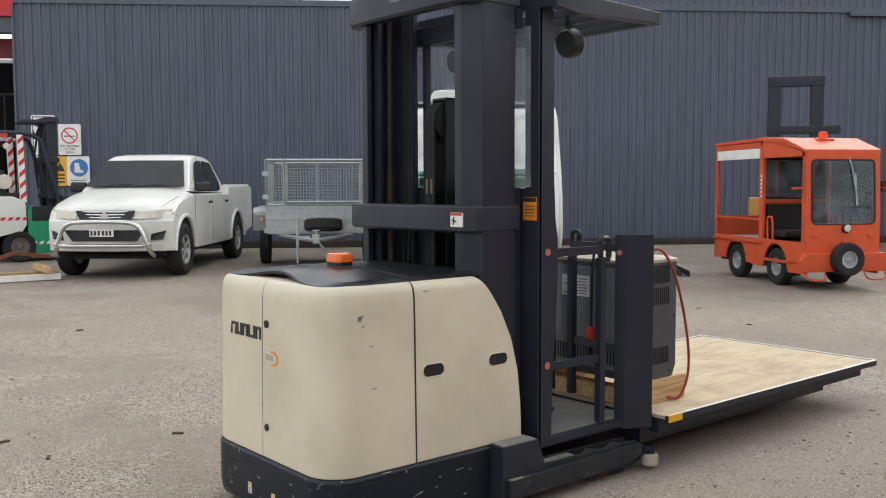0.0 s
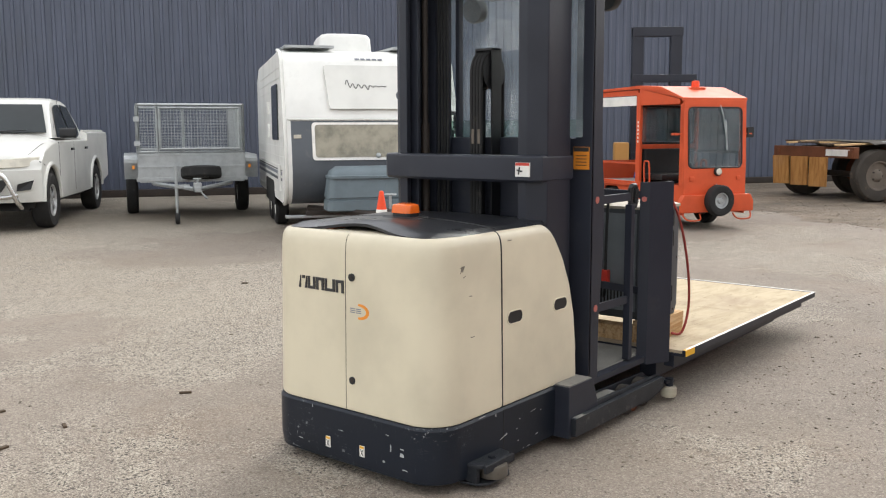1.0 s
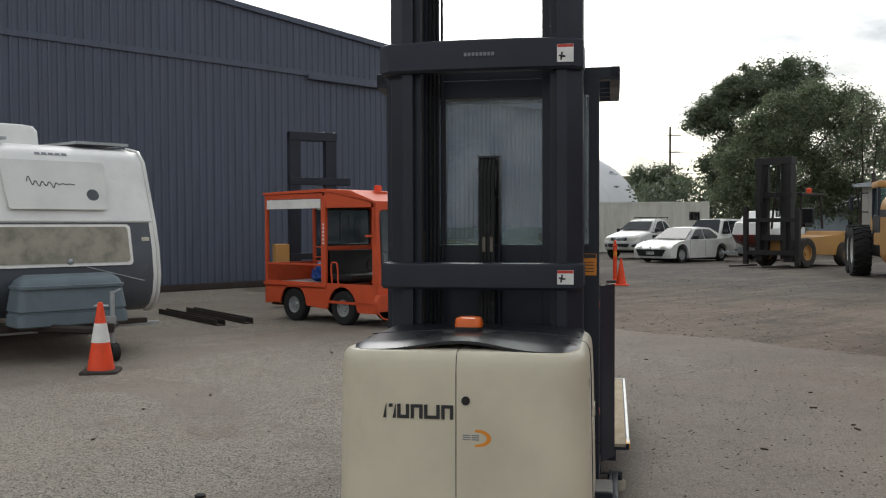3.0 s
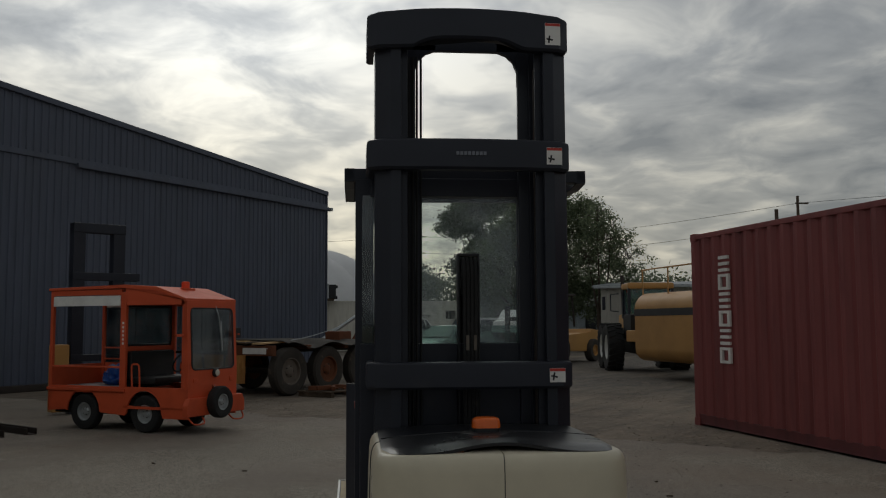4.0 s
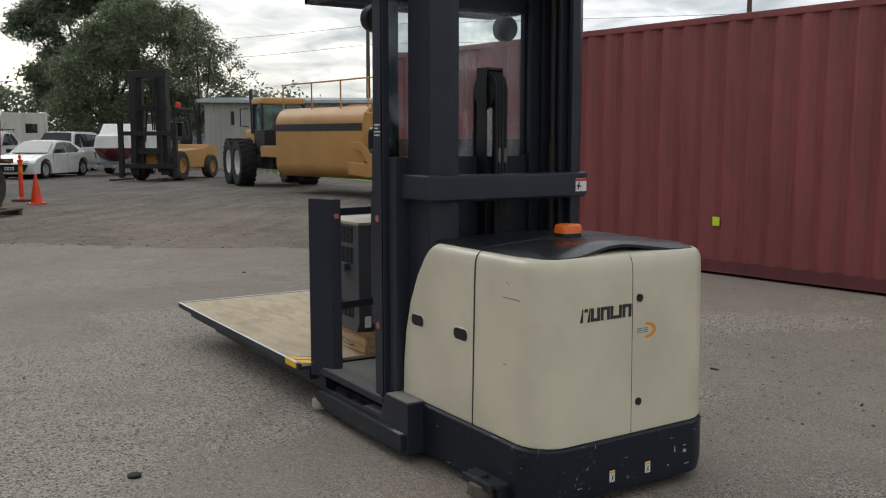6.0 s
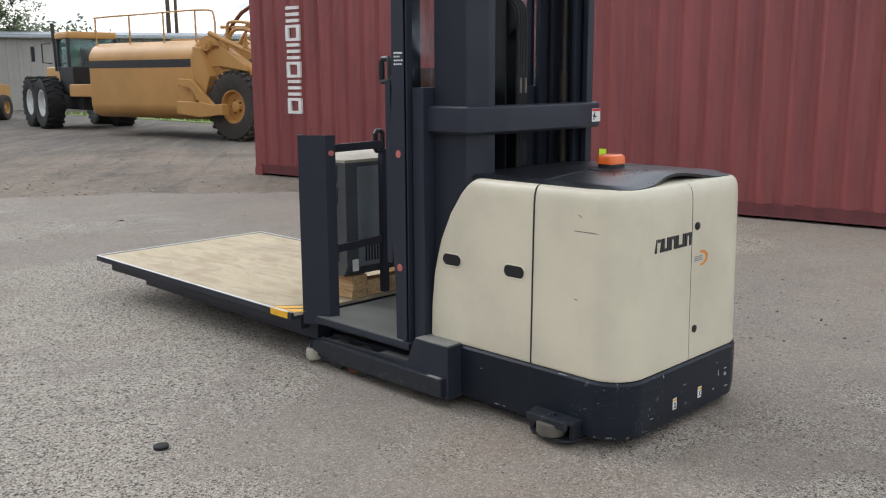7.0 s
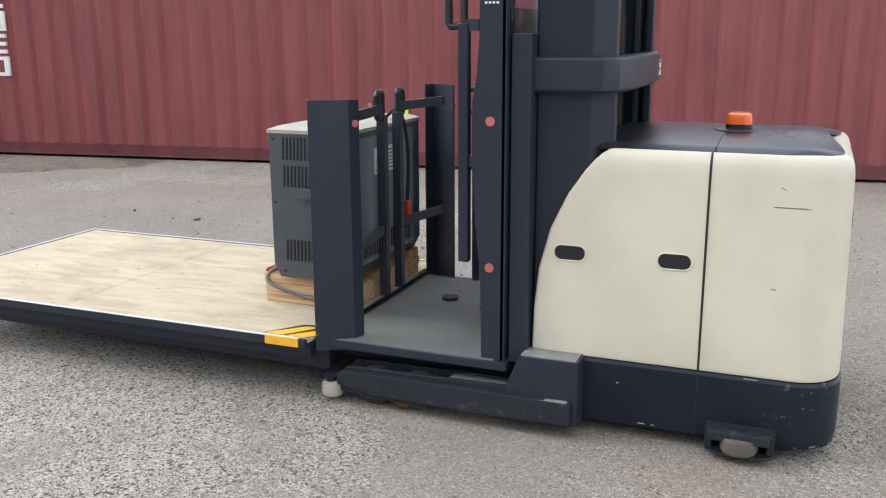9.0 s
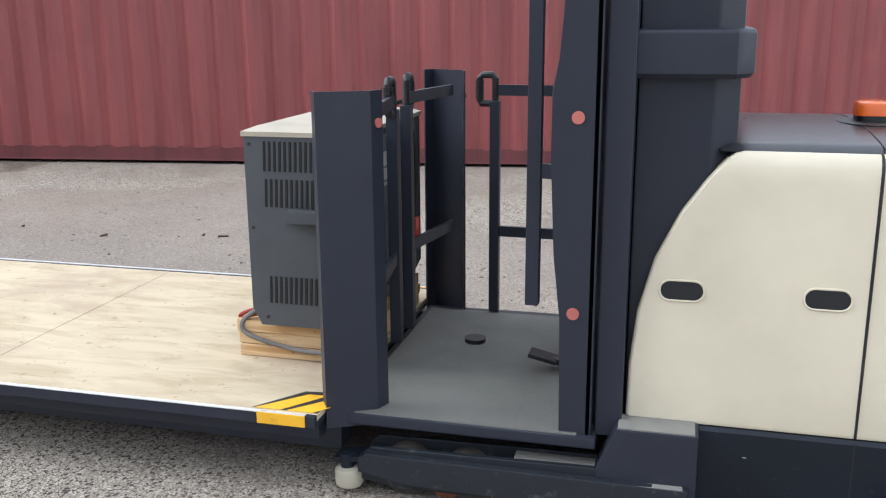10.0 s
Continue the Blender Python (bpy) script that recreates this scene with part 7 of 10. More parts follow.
def build_tug():
    tg = thing("tow_tug", "orange enclosed electric tow tug with flat load bay", "utility vehicle", pose(12.03, 5.92, 0, 0, 0, -120) @ Matrix.Scale(0.975, 4))
    w, L = 0.56, 2.66
    # lower body with arches
    prof = [(-L, 0.27), (-L, 0.62), (-1.15, 0.62), (-1.15, 0.66), (-0.02, 0.66), (0.03, 0.62), (0.05, 0.40), (0.04, 0.22), (-0.40, 0.22)] + arch(-0.76, 0.28, 0.33) + [(-1.12, 0.24), (-1.58, 0.27)] + arch(-1.94, 0.28, 0.33) + [(-2.3, 0.30)]
    bm = bmesh.new()
    loft(bm, [[(x, y, z) for x, z in prof] for y in (-w, -w + 0.03)])
    loft(bm, [[(x, y, z) for x, z in prof] for y in (w - 0.03, w)])
    box(bm, -L, -1.15, -w, w, 0.56, 0.615, r=0.004)
    box(bm, -1.15, 0.0, -w, w, 0.34, 0.38, r=0.004)
    box(bm, -L, -L + 0.03, -w, w, 0.27, 0.62, r=0.004)
    part("lower_body", bm, "orange_paint", tg)
    bm = boxes((-L + 0.05, -0.1, -w + 0.1, w - 0.1, 0.24, 0.5), r=0)
    part("chassis", bm, "dark_interior", tg)
    bm = boxes((-L + 0.02, -1.2, -w + 0.02, w - 0.02, 0.615, 0.635), r=0.003)
    part("load_floor", bm, "galv", tg, "worn pale load floor")
    bm = boxes((-L - 0.02, -1.12, -w - 0.025, -w + 0.02, 0.585, 0.63), (-L - 0.02, -1.12, w - 0.02, w + 0.025, 0.585, 0.63), r=0.006)
    part("rub_rail", bm, "orange_paint", tg)
    # front panel with windscreen opening
    bm = bmesh.new()
    box(bm, 0.0, 0.05, -w, w, 0.36, 0.93, r=0.012)
    box(bm, -0.035, 0.01, -w, w, 1.80, 1.92, r=0.012)
    for s in (1, -1):
        slab(bm, [(0.02, s * w, 0.92), (0.02, s * (w - 0.09), 0.92), (-0.02, s * (w - 0.09), 1.82), (-0.02, s * w, 1.82)], 0.05)
    part("front_panel", bm, "orange_paint", tg)
    bm = bmesh.new()
    slab(bm, [(0.042 - 0.045 * (z + 0.45) / 0.9, y, 1.365 + z) for y, z in rounded(-0.475, 0.475, -0.44, 0.44, 0.07, 5)], 0.008)
    part("windscreen", bm, "tug_glass", tg, "hazy grey windscreen").visible_shadow = False
    bm = bmesh.new()
    tube(bm, [(0.047 - 0.045 * (z + 0.45) / 0.9, y, 1.365 + z) for y, z in rounded(-0.48, 0.48, -0.445, 0.445, 0.075, 6)] + [(0.047 - 0.0, -0.48, 1.365 - 0.37)], 0.013, 6)
    part("windscreen_seal", bm, "black_plastic", tg)
    bm = bmesh.new()
    tube(bm, [(0.0, 0.08, 1.86), (0.035, 0.12, 1.70), (0.045, 0.19, 1.30)], 0.008, 6)
    tube(bm, [(0.04, 0.165, 1.62), (0.05, 0.195, 1.18)], 0.011, 6)
    part("wiper", bm, "galv", tg)
    # flared front apron and bumper
    bm = bmesh.new()
    prism(bm, [(-w - 0.10, 0.26), (w + 0.10, 0.26), (w + 0.10, 0.42), (w + 0.04, 0.52), (-w - 0.04, 0.52), (-w - 0.10, 0.42)], 0.03, 0.13, "x", 0.02)
    part("apron", bm, "orange_paint", tg)
    for s in (1, -1):
        bm = bmesh.new()
        tube(bm, smooth_path([(0.1, s * 0.30, 0.24), (0.17, s * 0.34, 0.16), (0.17, s * 0.56, 0.16), (0.1, s * 0.62, 0.26)], 4), 0.012, 6)
        part("bumper_loop", bm, "orange_paint", tg)
    bm = bmesh.new()
    lathe(bm, [(0.062, 0.0), (0.066, 0.03), (0.05, 0.05)], Matrix.Translation((0.05, 0.03, 0.86)) @ Matrix.Rotation(radians(90), 4, "Y"), 24)
    hd = part("headlamp", bm, "black_plastic", tg)
    bm = bmesh.new()
    lathe(bm, [(0.05, 0.05), (0.044, 0.058), (0.02, 0.064)], Matrix.Translation((0.05, 0.03, 0.86)) @ Matrix.Rotation(radians(90), 4, "Y"), 24)
    part("lens", bm, "lens_clear", hd)
    for s in (1, -1):
        bm = boxes((0.05, 0.07, s * 0.42 - 0.045, s * 0.42 + 0.045, 0.73, 0.79), r=0.01)
        part("indicator", bm, "orange_paint", tg)
    bm = bmesh.new()
    tube(bm, [(0.056, -0.03, 0.68), (0.056, 0.0, 0.64), (0.056, 0.03, 0.68)], 0.006, 5)
    tube(bm, [(0.056, -0.03, 0.65), (0.056, 0.0, 0.61), (0.056, 0.03, 0.65)], 0.006, 5)
    part("badge", bm, "chrome", tg)
    sp = wheel(tg, (0.20, -0.03, 0.44), 0.232, 0.15, 1, 0.5, rim_mat="galv", name="spare_wheel")
    for o in (sp, *sp.children):
        o.data.transform(Matrix.Translation((0.20, -0.03, 0.44)) @ Matrix.Rotation(radians(-90), 4, "Z") @ Matrix.Translation((-0.20, 0.03, -0.44)))
    # pillars
    for s in (1, -1):
        for x0, x1, za, zb in ((-0.86, -0.77, 0.6, 2.06), (-0.08, 0.0, 0.62, 1.86), (-L, -L + 0.06, 0.6, 2.10), (-1.24, -1.13, 0.6, 2.06)):
            bm = boxes((x0, x1, min(s * w, s * (w - 0.05)), max(s * w, s * (w - 0.05)), za, zb), r=0.008)
            if (x0, s) == (-0.86, 1) or (x0, s) == (-0.86, -1):
                bm.free()
                continue
            part("pillar", bm, "orange_paint", tg)
        # rear side panel with window, and the top signboard
        for z0, z1 in ((2.02, 2.10), (0.63, 0.66), (0.93, 0.96)):
            bm = boxes((-L + 0.05, -1.22, min(s * w, s * (w - 0.03)), max(s * w, s * (w - 0.03)), z0, z1), r=0.006)
            part("side_rail", bm, "orange_paint", tg)
        bm = boxes((-L + 0.06, -1.25, min(s * (w + 0.004), s * (w - 0.02)), max(s * (w + 0.004), s * (w - 0.02)), 1.86, 2.01), r=0.004)
        part("roller_blind", bm, "white_decal", tg, "rolled pale side blind")
        # sliding window of the cab side
        bm = boxes((-1.12, -0.10, min(s * (w - 0.02), s * w), max(s * (w - 0.02), s * w), 1.86, 1.96), r=0.006)
        part("door_head", bm, "orange_paint", tg)
        if s > 0:   # the other side is an open doorway
            bm = boxes((-1.10, -0.12, min(s * (w - 0.025), s * (w - 0.015)), max(s * (w - 0.025), s * (w - 0.015)), 1.16, 1.86), r=0)
            gl = part("side_glass", bm, "tug_glass", tg)
            gl.visible_shadow = False
            bm = boxes((-1.12, -0.09, min(s * (w - 0.03), s * (w - 0.005)), max(s * (w - 0.03), s * (w - 0.005)), 1.12, 1.16), (-0.62, -0.60, min(s * (w - 0.03), s * (w - 0.005)), max(s * (w - 0.03), s * (w - 0.005)), 1.16, 1.86), r=0.003)
            part("window_frame", bm, "black_plastic", tg)
        bm = bmesh.new()
        tube(bm, [(-0.05, s * w, 1.42), (-0.02, s * (w + 0.14), 1.42)], 0.012, 6)
        mr = part("mirror_arm", bm, "orange_paint", tg)
        bm = bmesh.new()
        prism(bm, rounded(s * (w + 0.12) - 0.06, s * (w + 0.12) + 0.06, 1.36 if s > 0 else 1.40, 1.52 if s > 0 else 1.435, 0.016, 4), -0.055, -0.02, "x", 0.004)
        part("mirror_head", bm, "black_plastic" if s > 0 else "orange_paint", mr)
        bm = bmesh.new()
        tube(bm, smooth_path([(-1.0, s * (w - 0.02), 0.64), (-1.02, s * (w - 0.02), 0.95), (-0.95, s * (w - 0.02), 0.99), (-0.88, s * (w - 0.02), 0.95), (-0.86, s * (w - 0.02), 0.64)], 4), 0.014, 6)
        part("grab_rail", bm, "orange_paint", tg)
        for x in (-0.76, -1.94):
            wheel(tg, (x, s * (w - 0.09), 0.27), 0.27, 0.16, s, 0.5, rim_mat="galv")
    # far side of the load bay: closed below, glazed above; bulkhead behind the cab
    for y in (w - 0.015, ):
        bm = boxes((-L + 0.06, -1.24, y - 0.01, y + 0.01, 0.64, 0.95), r=0.004)
        part("bay_panel", bm, "orange_paint", tg)
        bm = boxes((-L + 0.06, -1.24, y - 0.004, y + 0.004, 0.95, 1.86), r=0)
        gl = part("bay_glass", bm, "tug_glass", tg)
        gl.visible_shadow = False
        bm = boxes((-L + 0.06, -1.24, y - 0.012, y + 0.012, 0.945, 0.975), (-L + 0.06, -1.24, y - 0.012, y + 0.012, 1.83, 1.86), (-1.98, -1.95, y - 0.012, y + 0.012, 0.96, 1.85), r=0.003)
        part("bay_window_frame", bm, "black_plastic", tg)
    bm = boxes((-1.22, -1.19, -w + 0.03, w - 0.03, 0.62, 1.18), r=0.004)
    part("bulkhead", bm, "dark_interior", tg)
    bm = boxes((-1.225, -1.175, -w + 0.03, w - 0.03, 1.18, 1.25), (-1.225, -1.175, -w + 0.03, w - 0.03, 1.87, 2.06), r=0.006)
    part("bulkhead_rail", bm, "orange_paint", tg)
    bm = bmesh.new()
    tube(bm, [(-1.20, y, z) for y, z in rounded(-w + 0.06, w - 0.06, 1.27, 1.85, 0.06, 4)] + [(-1.20, -w + 0.06, 1.33)], 0.016, 6)
    part("bulkhead_window_seal", bm, "black_plastic", tg)
    bm = boxes((-1.203, -1.197, -w + 0.05, w - 0.05, 1.25, 1.87), r=0)
    part("bulkhead_glass", bm, "tug_glass", tg).visible_shadow = False
    for z in (1.02, 1.20):
        bm = bmesh.new()
        tube(bm, [(-L + 0.05, w - 0.06, z), (-1.24, w - 0.06, z)], 0.012, 6)
        part("bay_rail", bm, "orange_paint", tg)
    bm = boxes((-L, -L + 0.02, -w + 0.03, w - 0.03, 0.62, 0.95), r=0.004)
    part("tail_panel", bm, "orange_paint", tg)
    # roof: flat over the bay, sloping down to the screen
    bm = bmesh.new()
    prism(bm, [(-L - 0.03, 2.10), (-L - 0.03, 2.14), (-1.15, 2.17), (-0.55, 2.13), (0.0, 1.95), (0.0, 1.91), (-0.56, 2.08), (-1.15, 2.12)], -w - 0.02, w + 0.02, "y", 0.008)
    part("roof", bm, "orange_paint", tg)
    for s in (1, -1):
        bm = bmesh.new()
        prism(bm, [(-1.15, 1.95), (-1.15, 2.12), (-0.56, 2.08), (0.0, 1.91), (0.0, 1.86), (-0.1, 1.95)], min(s * w, s * (w - 0.03)), max(s * w, s * (w - 0.03)), "y")
        part("roof_side", bm, "orange_paint", tg)
    bm = boxes((-0.58, -0.42, -0.13, 0.13, 2.08, 2.12), r=0.006)
    bc = part("beacon_plate", bm, "orange_paint", tg)
    bm = bmesh.new()
    lathe(bm, [(0.06, 2.115), (0.06, 2.20), (0.05, 2.22), (0.0101, 2.225)], Matrix.Translation((-0.5, 0.0, 0)), 18)
    part("beacon_lens", bm, "cone_orange", bc, "red-orange beacon")
    # seat and wheel
    bm = boxes((-1.1, -0.62, -w + 0.08, w - 0.1, 0.70, 0.80), (-1.18, -1.08, -w + 0.08, w - 0.1, 0.76, 1.18), r=0.03)
    part("seat", bm, "black_plastic", tg, "black vinyl bench seat")
    bm = bmesh.new()
    tube(bm, [(-0.42 + 0.16 * math.cos(radians(a)) * 0.5, -0.15 + 0.17 * math.sin(radians(a)), 1.02 + 0.14 * math.cos(radians(a))) for a in range(0, 361, 24)], 0.013, 6)
    cyl(bm, (-0.42, -0.15, 1.02), (-0.12, -0.15, 0.8), 0.02, 8)
    part("steering_wheel", bm, "black_plastic", tg)
    for k in range(6):
        part("mark_bar", boxes((-1.20, -1.165, -w - 0.003, -w + 0.002, 1.28 + 0.06 * k, 1.315 + 0.06 * k), r=0), "white_decal", tg)
    bag = thing("plastic_sheet_bundle", "crumpled blue plastic sheet on the tug's load floor", "bag", pose(13.15, 7.44, 0.62, 0, 0, 20))
    bm = bmesh.new()
    bmesh.ops.create_icosphere(bm, subdivisions=4, radius=0.5)
    for v in bm.verts:
        v.co = Vector((v.co.x * 0.62, v.co.y * 0.5, max(0.0, v.co.z * 0.38 + 0.10))) * (1 + 0.35 * (noise.noise(v.co * 5.0)) + 0.2 * noise.noise(v.co * 11.0))
        v.co.z = max(0.0, v.co.z)
    part("sheet", bm, "blue_bag", bag, smooth=60)


build_tug()


# ---- plant and clutter round the yard ----
def build_stacker():
    """The dark mast that stands behind the tug."""
    st = thing("mast_stacker", "tall black stacker mast standing behind the tug", "stacker", pose(15.25, 8.40, 0, 0, 0, 35.6))
    for y in (-0.44, 0.27):
        bm = boxes((-0.10, 0.10, y, y + 0.21, 0.0, 3.33), r=0.01)
        part("mast_rail", bm, "mast_steel", st)
    for z0, z1, a, b in ((3.16, 3.33, -0.45, 0.48), (2.32, 2.46, -0.72, 0.48), (0.9, 1.02, -0.45, 0.48)):
        bm = boxes((-0.11, 0.11, a, b, z0, z1), r=0.01)
        part("crossbar", bm, "mast_steel", st)
    bm = boxes((-0.12, 0.12, 0.50, 0.78, 0.05, 1.2), (-0.12, 0.12, 0.30, 0.52, 0.1, 0.5), r=0.03)
    part("power_head", bm, "cat_yellow", st, "yellow power unit")
    for y in (-0.38, 0.24):
        bm = boxes((0.1, 1.1, y, y + 0.14, 0.02, 0.10), r=0.01)
        part("leg", bm, "mast_steel", st)


build_stacker()


def build_jinker():
    """An old triple-axle log trailer."""
    jk = thing("log_trailer", "rusty triple-axle log trailer with boom, half stripped", "trailer", pose(19.55, 4.50, 0, 0, 0, -38.3))
    for k, x in enumerate((-1.25, 0.0, 1.25)):
        for y, s in ((0.0, -1), (2.3, 1)):
            wheel(jk, (x, y, 0.52), 0.52, 0.27, s, 0.56, tyre="dusty_rubber", rim_mat="rust" if k == 1 else "dusty_steel")
        bm = bmesh.new()
        cyl(bm, (x, 0.1, 0.52), (x, 2.2, 0.52), 0.06, 10)
        part("axle", bm, "dark_steel", jk)
    for y in (0.65, 1.65):
        bm = boxes((-1.75, 2.6, y - 0.06, y + 0.06, 0.90, 1.10), r=0.01)
        part("chassis_rail", bm, "dark_steel", jk)
    for x in (-1.78, -0.65, 0.65, 2.05):
        bm = boxes((x - 0.06, x + 0.06, -0.1, 2.6, 0.86 if x < -1 else 0.98, 1.08), r=0.01)
        part("cross_member", bm, "rust", jk)
    # sagging rubber sheet over the wheels
    bm = bmesh.new()
    rings = []
    for i in range(41):
        x = -1.45 + 3.35 * i / 40
        z = 1.12 + 0.055 * math.cos((x) * 2 * math.pi / 1.25) + 0.02 * math.sin(3.1 * x)
        rings.append([(x, -0.20, z - 0.05), (x, 0.0, z), (x, 1.2, z + 0.02), (x, 2.45, z), (x, 2.45, z + 0.012), (x, 1.2, z + 0.032), (x, 0.0, z + 0.012), (x, -0.20, z - 0.038)])
    loft(bm, rings)
    part("rubber_sheet", bm, "dusty_rubber", jk, "sagging black rubber mudguard sheet")
    # boards lying and hanging at the end
    rnd = random.Random(4)
    for k in range(6):
        bm = boxes((-0.42, 0.42, -0.13, 0.13, 0, 0.035), r=0.004)
        ob = part("loose_board", bm, "old_timber" if k % 2 else "timber", jk)
        ob.matrix_basis = pose(-1.45 + rnd.uniform(-0.1, 0.1), 0.25 + 0.40 * k, 1.12 + 0.008 * k, 0, rnd.uniform(-3, 3), rnd.uniform(-30, 30))
    for k, y in enumerate((2.25, 1.58, 0.92)):
        bm = bmesh.new()
        d = 0.03 * (k - 1)
        prism(bm, [(y - 0.29 + d, 0.27), (y + 0.27 + d, 0.25), (y + 0.30, 0.86), (y - 0.27, 0.87)], -1.90, -1.86, "x", 0.004)
        part("hanging_flap", bm, "raw_timber", jk, "orange-brown hanging board flap")
    bm = boxes((-1.86, -1.83, 0.02, 0.75, 0.90, 1.03), r=0.006)
    part("tail_board", bm, "white_decal", jk)
    for y in (0.0, 2.45):
        bm = boxes((-1.87, -1.83, y - 0.09, y + 0.05, 0.90, 1.02), r=0.006)
        part("tail_lamp", bm, "rust", jk)
    # boom
    for y in (0.25, 1.45):
        bm = bmesh.new()
        tube(bm, [(1.5, y, 1.10), (3.2, 0.85 + (y - 0.85) * 0.12, 2.12)], 0.05, 6)
        part("boom_arm", bm, "galv", jk, "worn pale boom arm")
    bm = bmesh.new()
    tube(bm, [(2.5, 0.5, 1.06), (3.0, 0.75, 1.98)], 0.06, 6)
    tube(bm, [(2.5, 1.2, 1.06), (3.0, 0.95, 1.98)], 0.06, 6)
    tube(bm, [(1.7, 0.4, 1.42), (2.7, 0.6, 1.45)], 0.06, 6)
    part("boom_stay", bm, "rust", jk)
    bm = bmesh.new()
    tube(bm, smooth_path([(-1.3, 0.2, 1.15), (-0.2, 0.3, 1.25), (1.1, 0.4, 1.50), (1.25, 0.4, 1.62)], 5), 0.012, 6)
    part("hose", bm, "galv", jk)
    bm = boxes((1.0, 1.45, 0.4, 0.85, 1.10, 1.36), r=0.02)
    part("box", bm, "rust", jk)
    # pallet with scrap at its foot
    pal = thing("pallet", "dark weathered pallet with rusty scrap on the dirt", "pallet", pose(18.72, 4.15, 0, 0, 0, -38.3))
    for y in (-0.45, -0.1, 0.25):
        bm = boxes((-0.9, 0.9, y, y + 0.2, 0.10, 0.125), r=0.004)
        part("deck_board", bm, "old_timber", pal)
    for x in (-0.85, 0.0, 0.75):
        bm = boxes((x, x + 0.1, -0.45, 0.45, 0.0, 0.10), r=0.004)
        part("bearer", bm, "old_timber", pal)
    for k in range(14):
        scr = bmesh.new()
        L = rnd.uniform(0.15, 0.5)
        box(scr, -L / 2, L / 2, -0.03, 0.03, 0, rnd.uniform(0.03, 0.09), r=0.006)
        ob = tagged(part("scrap_piece", scr, "rust"), "rusty scrap steel piece on the pallet", "scrap", "scrap on the pallet")
        ob.matrix_basis = pose(18.72, 4.15, 0.126, 0, 0, -38.3) @ pose(rnd.uniform(-0.75, 0.75), rnd.uniform(-0.35, 0.35), 0.002 * k, 0, 0, rnd.uniform(0, 180))


build_jinker()


def build_cone(name, label, m, h, bands):
    cn = thing(name, label, "traffic cone", m)
    r0, r1 = h * 0.19, h * 0.035
    bm = bmesh.new()
    lathe(bm, [(r0, 0.03), (r0 * 0.97, 0.05), (r1, h - 0.01), (r1 * 0.6, h)], None, 28)
    body = part("cone_body", bm, "cone_orange", cn)
    bm = bmesh.new()
    loft(bm, [[(x, y, z) for x, y in rounded(-r0 * 1.35 + i, r0 * 1.35 - i, -r0 * 1.35 + i, r0 * 1.35 - i, 0.04, 3)] for z, i in ((0.0, 0.0), (0.022, 0.0), (0.035, 0.012))])
    part("base", bm, "dusty_rubber" if bands else "cone_orange", cn)
    for a, b in bands:
        bm = bmesh.new()
        def rr(z):
            return r0 * 0.97 + (r1 - r0 * 0.97) * (z - 0.05) / (h - 0.06) + 0.003
        lathe(bm, [(rr(a), a), (rr(b), b)], None, 28)
        part("reflective_collar", bm, "white_decal", cn, "dirty white reflective collar")


build_cone("traffic_cone", "orange traffic cone with white collar on a black base", pose(7.16, 8.02, 0, 0, 0, 20), 0.74, [(0.32, 0.52)])
build_cone("traffic_cone", "faded orange traffic cone beside a bollard", pose(22.2, 2.53, 0, 0, 0, 10), 0.70, [])
bol = thing("bollard_post", "slim orange T-top bollard post", "bollard", pose(23.4, 2.68, 0))
bm = bmesh.new()
lathe(bm, [(0.10, 0.06), (0.055, 0.10), (0.05, 0.95), (0.07, 0.97), (0.07, 1.0), (0.03, 1.02), (0.03, 1.08), (0.045, 1.10), (0.02, 1.13)], None, 20)
part("post", bm, "cone_orange", bol)
bm = bmesh.new()
lathe(bm, [(0.26, 0.0), (0.26, 0.04), (0.12, 0.07)], None, 6)
part("base", bm, "dusty_rubber", bol)
bm = bmesh.new()
lathe(bm, [(0.0535, 0.70), (0.0525, 0.84)], None, 20)
part("collar", bm, "orange_decal", bol)

for k, (a, b) in enumerate((((13.35, 10.55), (11.62, 8.68)), ((13.7, 10.2), (11.95, 8.36)))):
    d = Vector((b[0] - a[0], b[1] - a[1], 0))
    ob = thing("steel_rail", "rusty brown steel channel lying on asphalt", "steel rail", pose((a[0] + b[0]) / 2, (a[1] + b[1]) / 2, 0, 0, 0, math.degrees(math.atan2(d.y, d.x))), "rails on the ground")
    bm = boxes((-d.length / 2, d.length / 2, -0.075, 0.075, 0.0, 0.012), (-d.length / 2, d.length / 2, -0.075, -0.06, 0.0, 0.09), (-d.length / 2, d.length / 2, 0.06, 0.075, 0.0, 0.09), r=0.003)
    part("channel", bm, "dark_steel", ob)


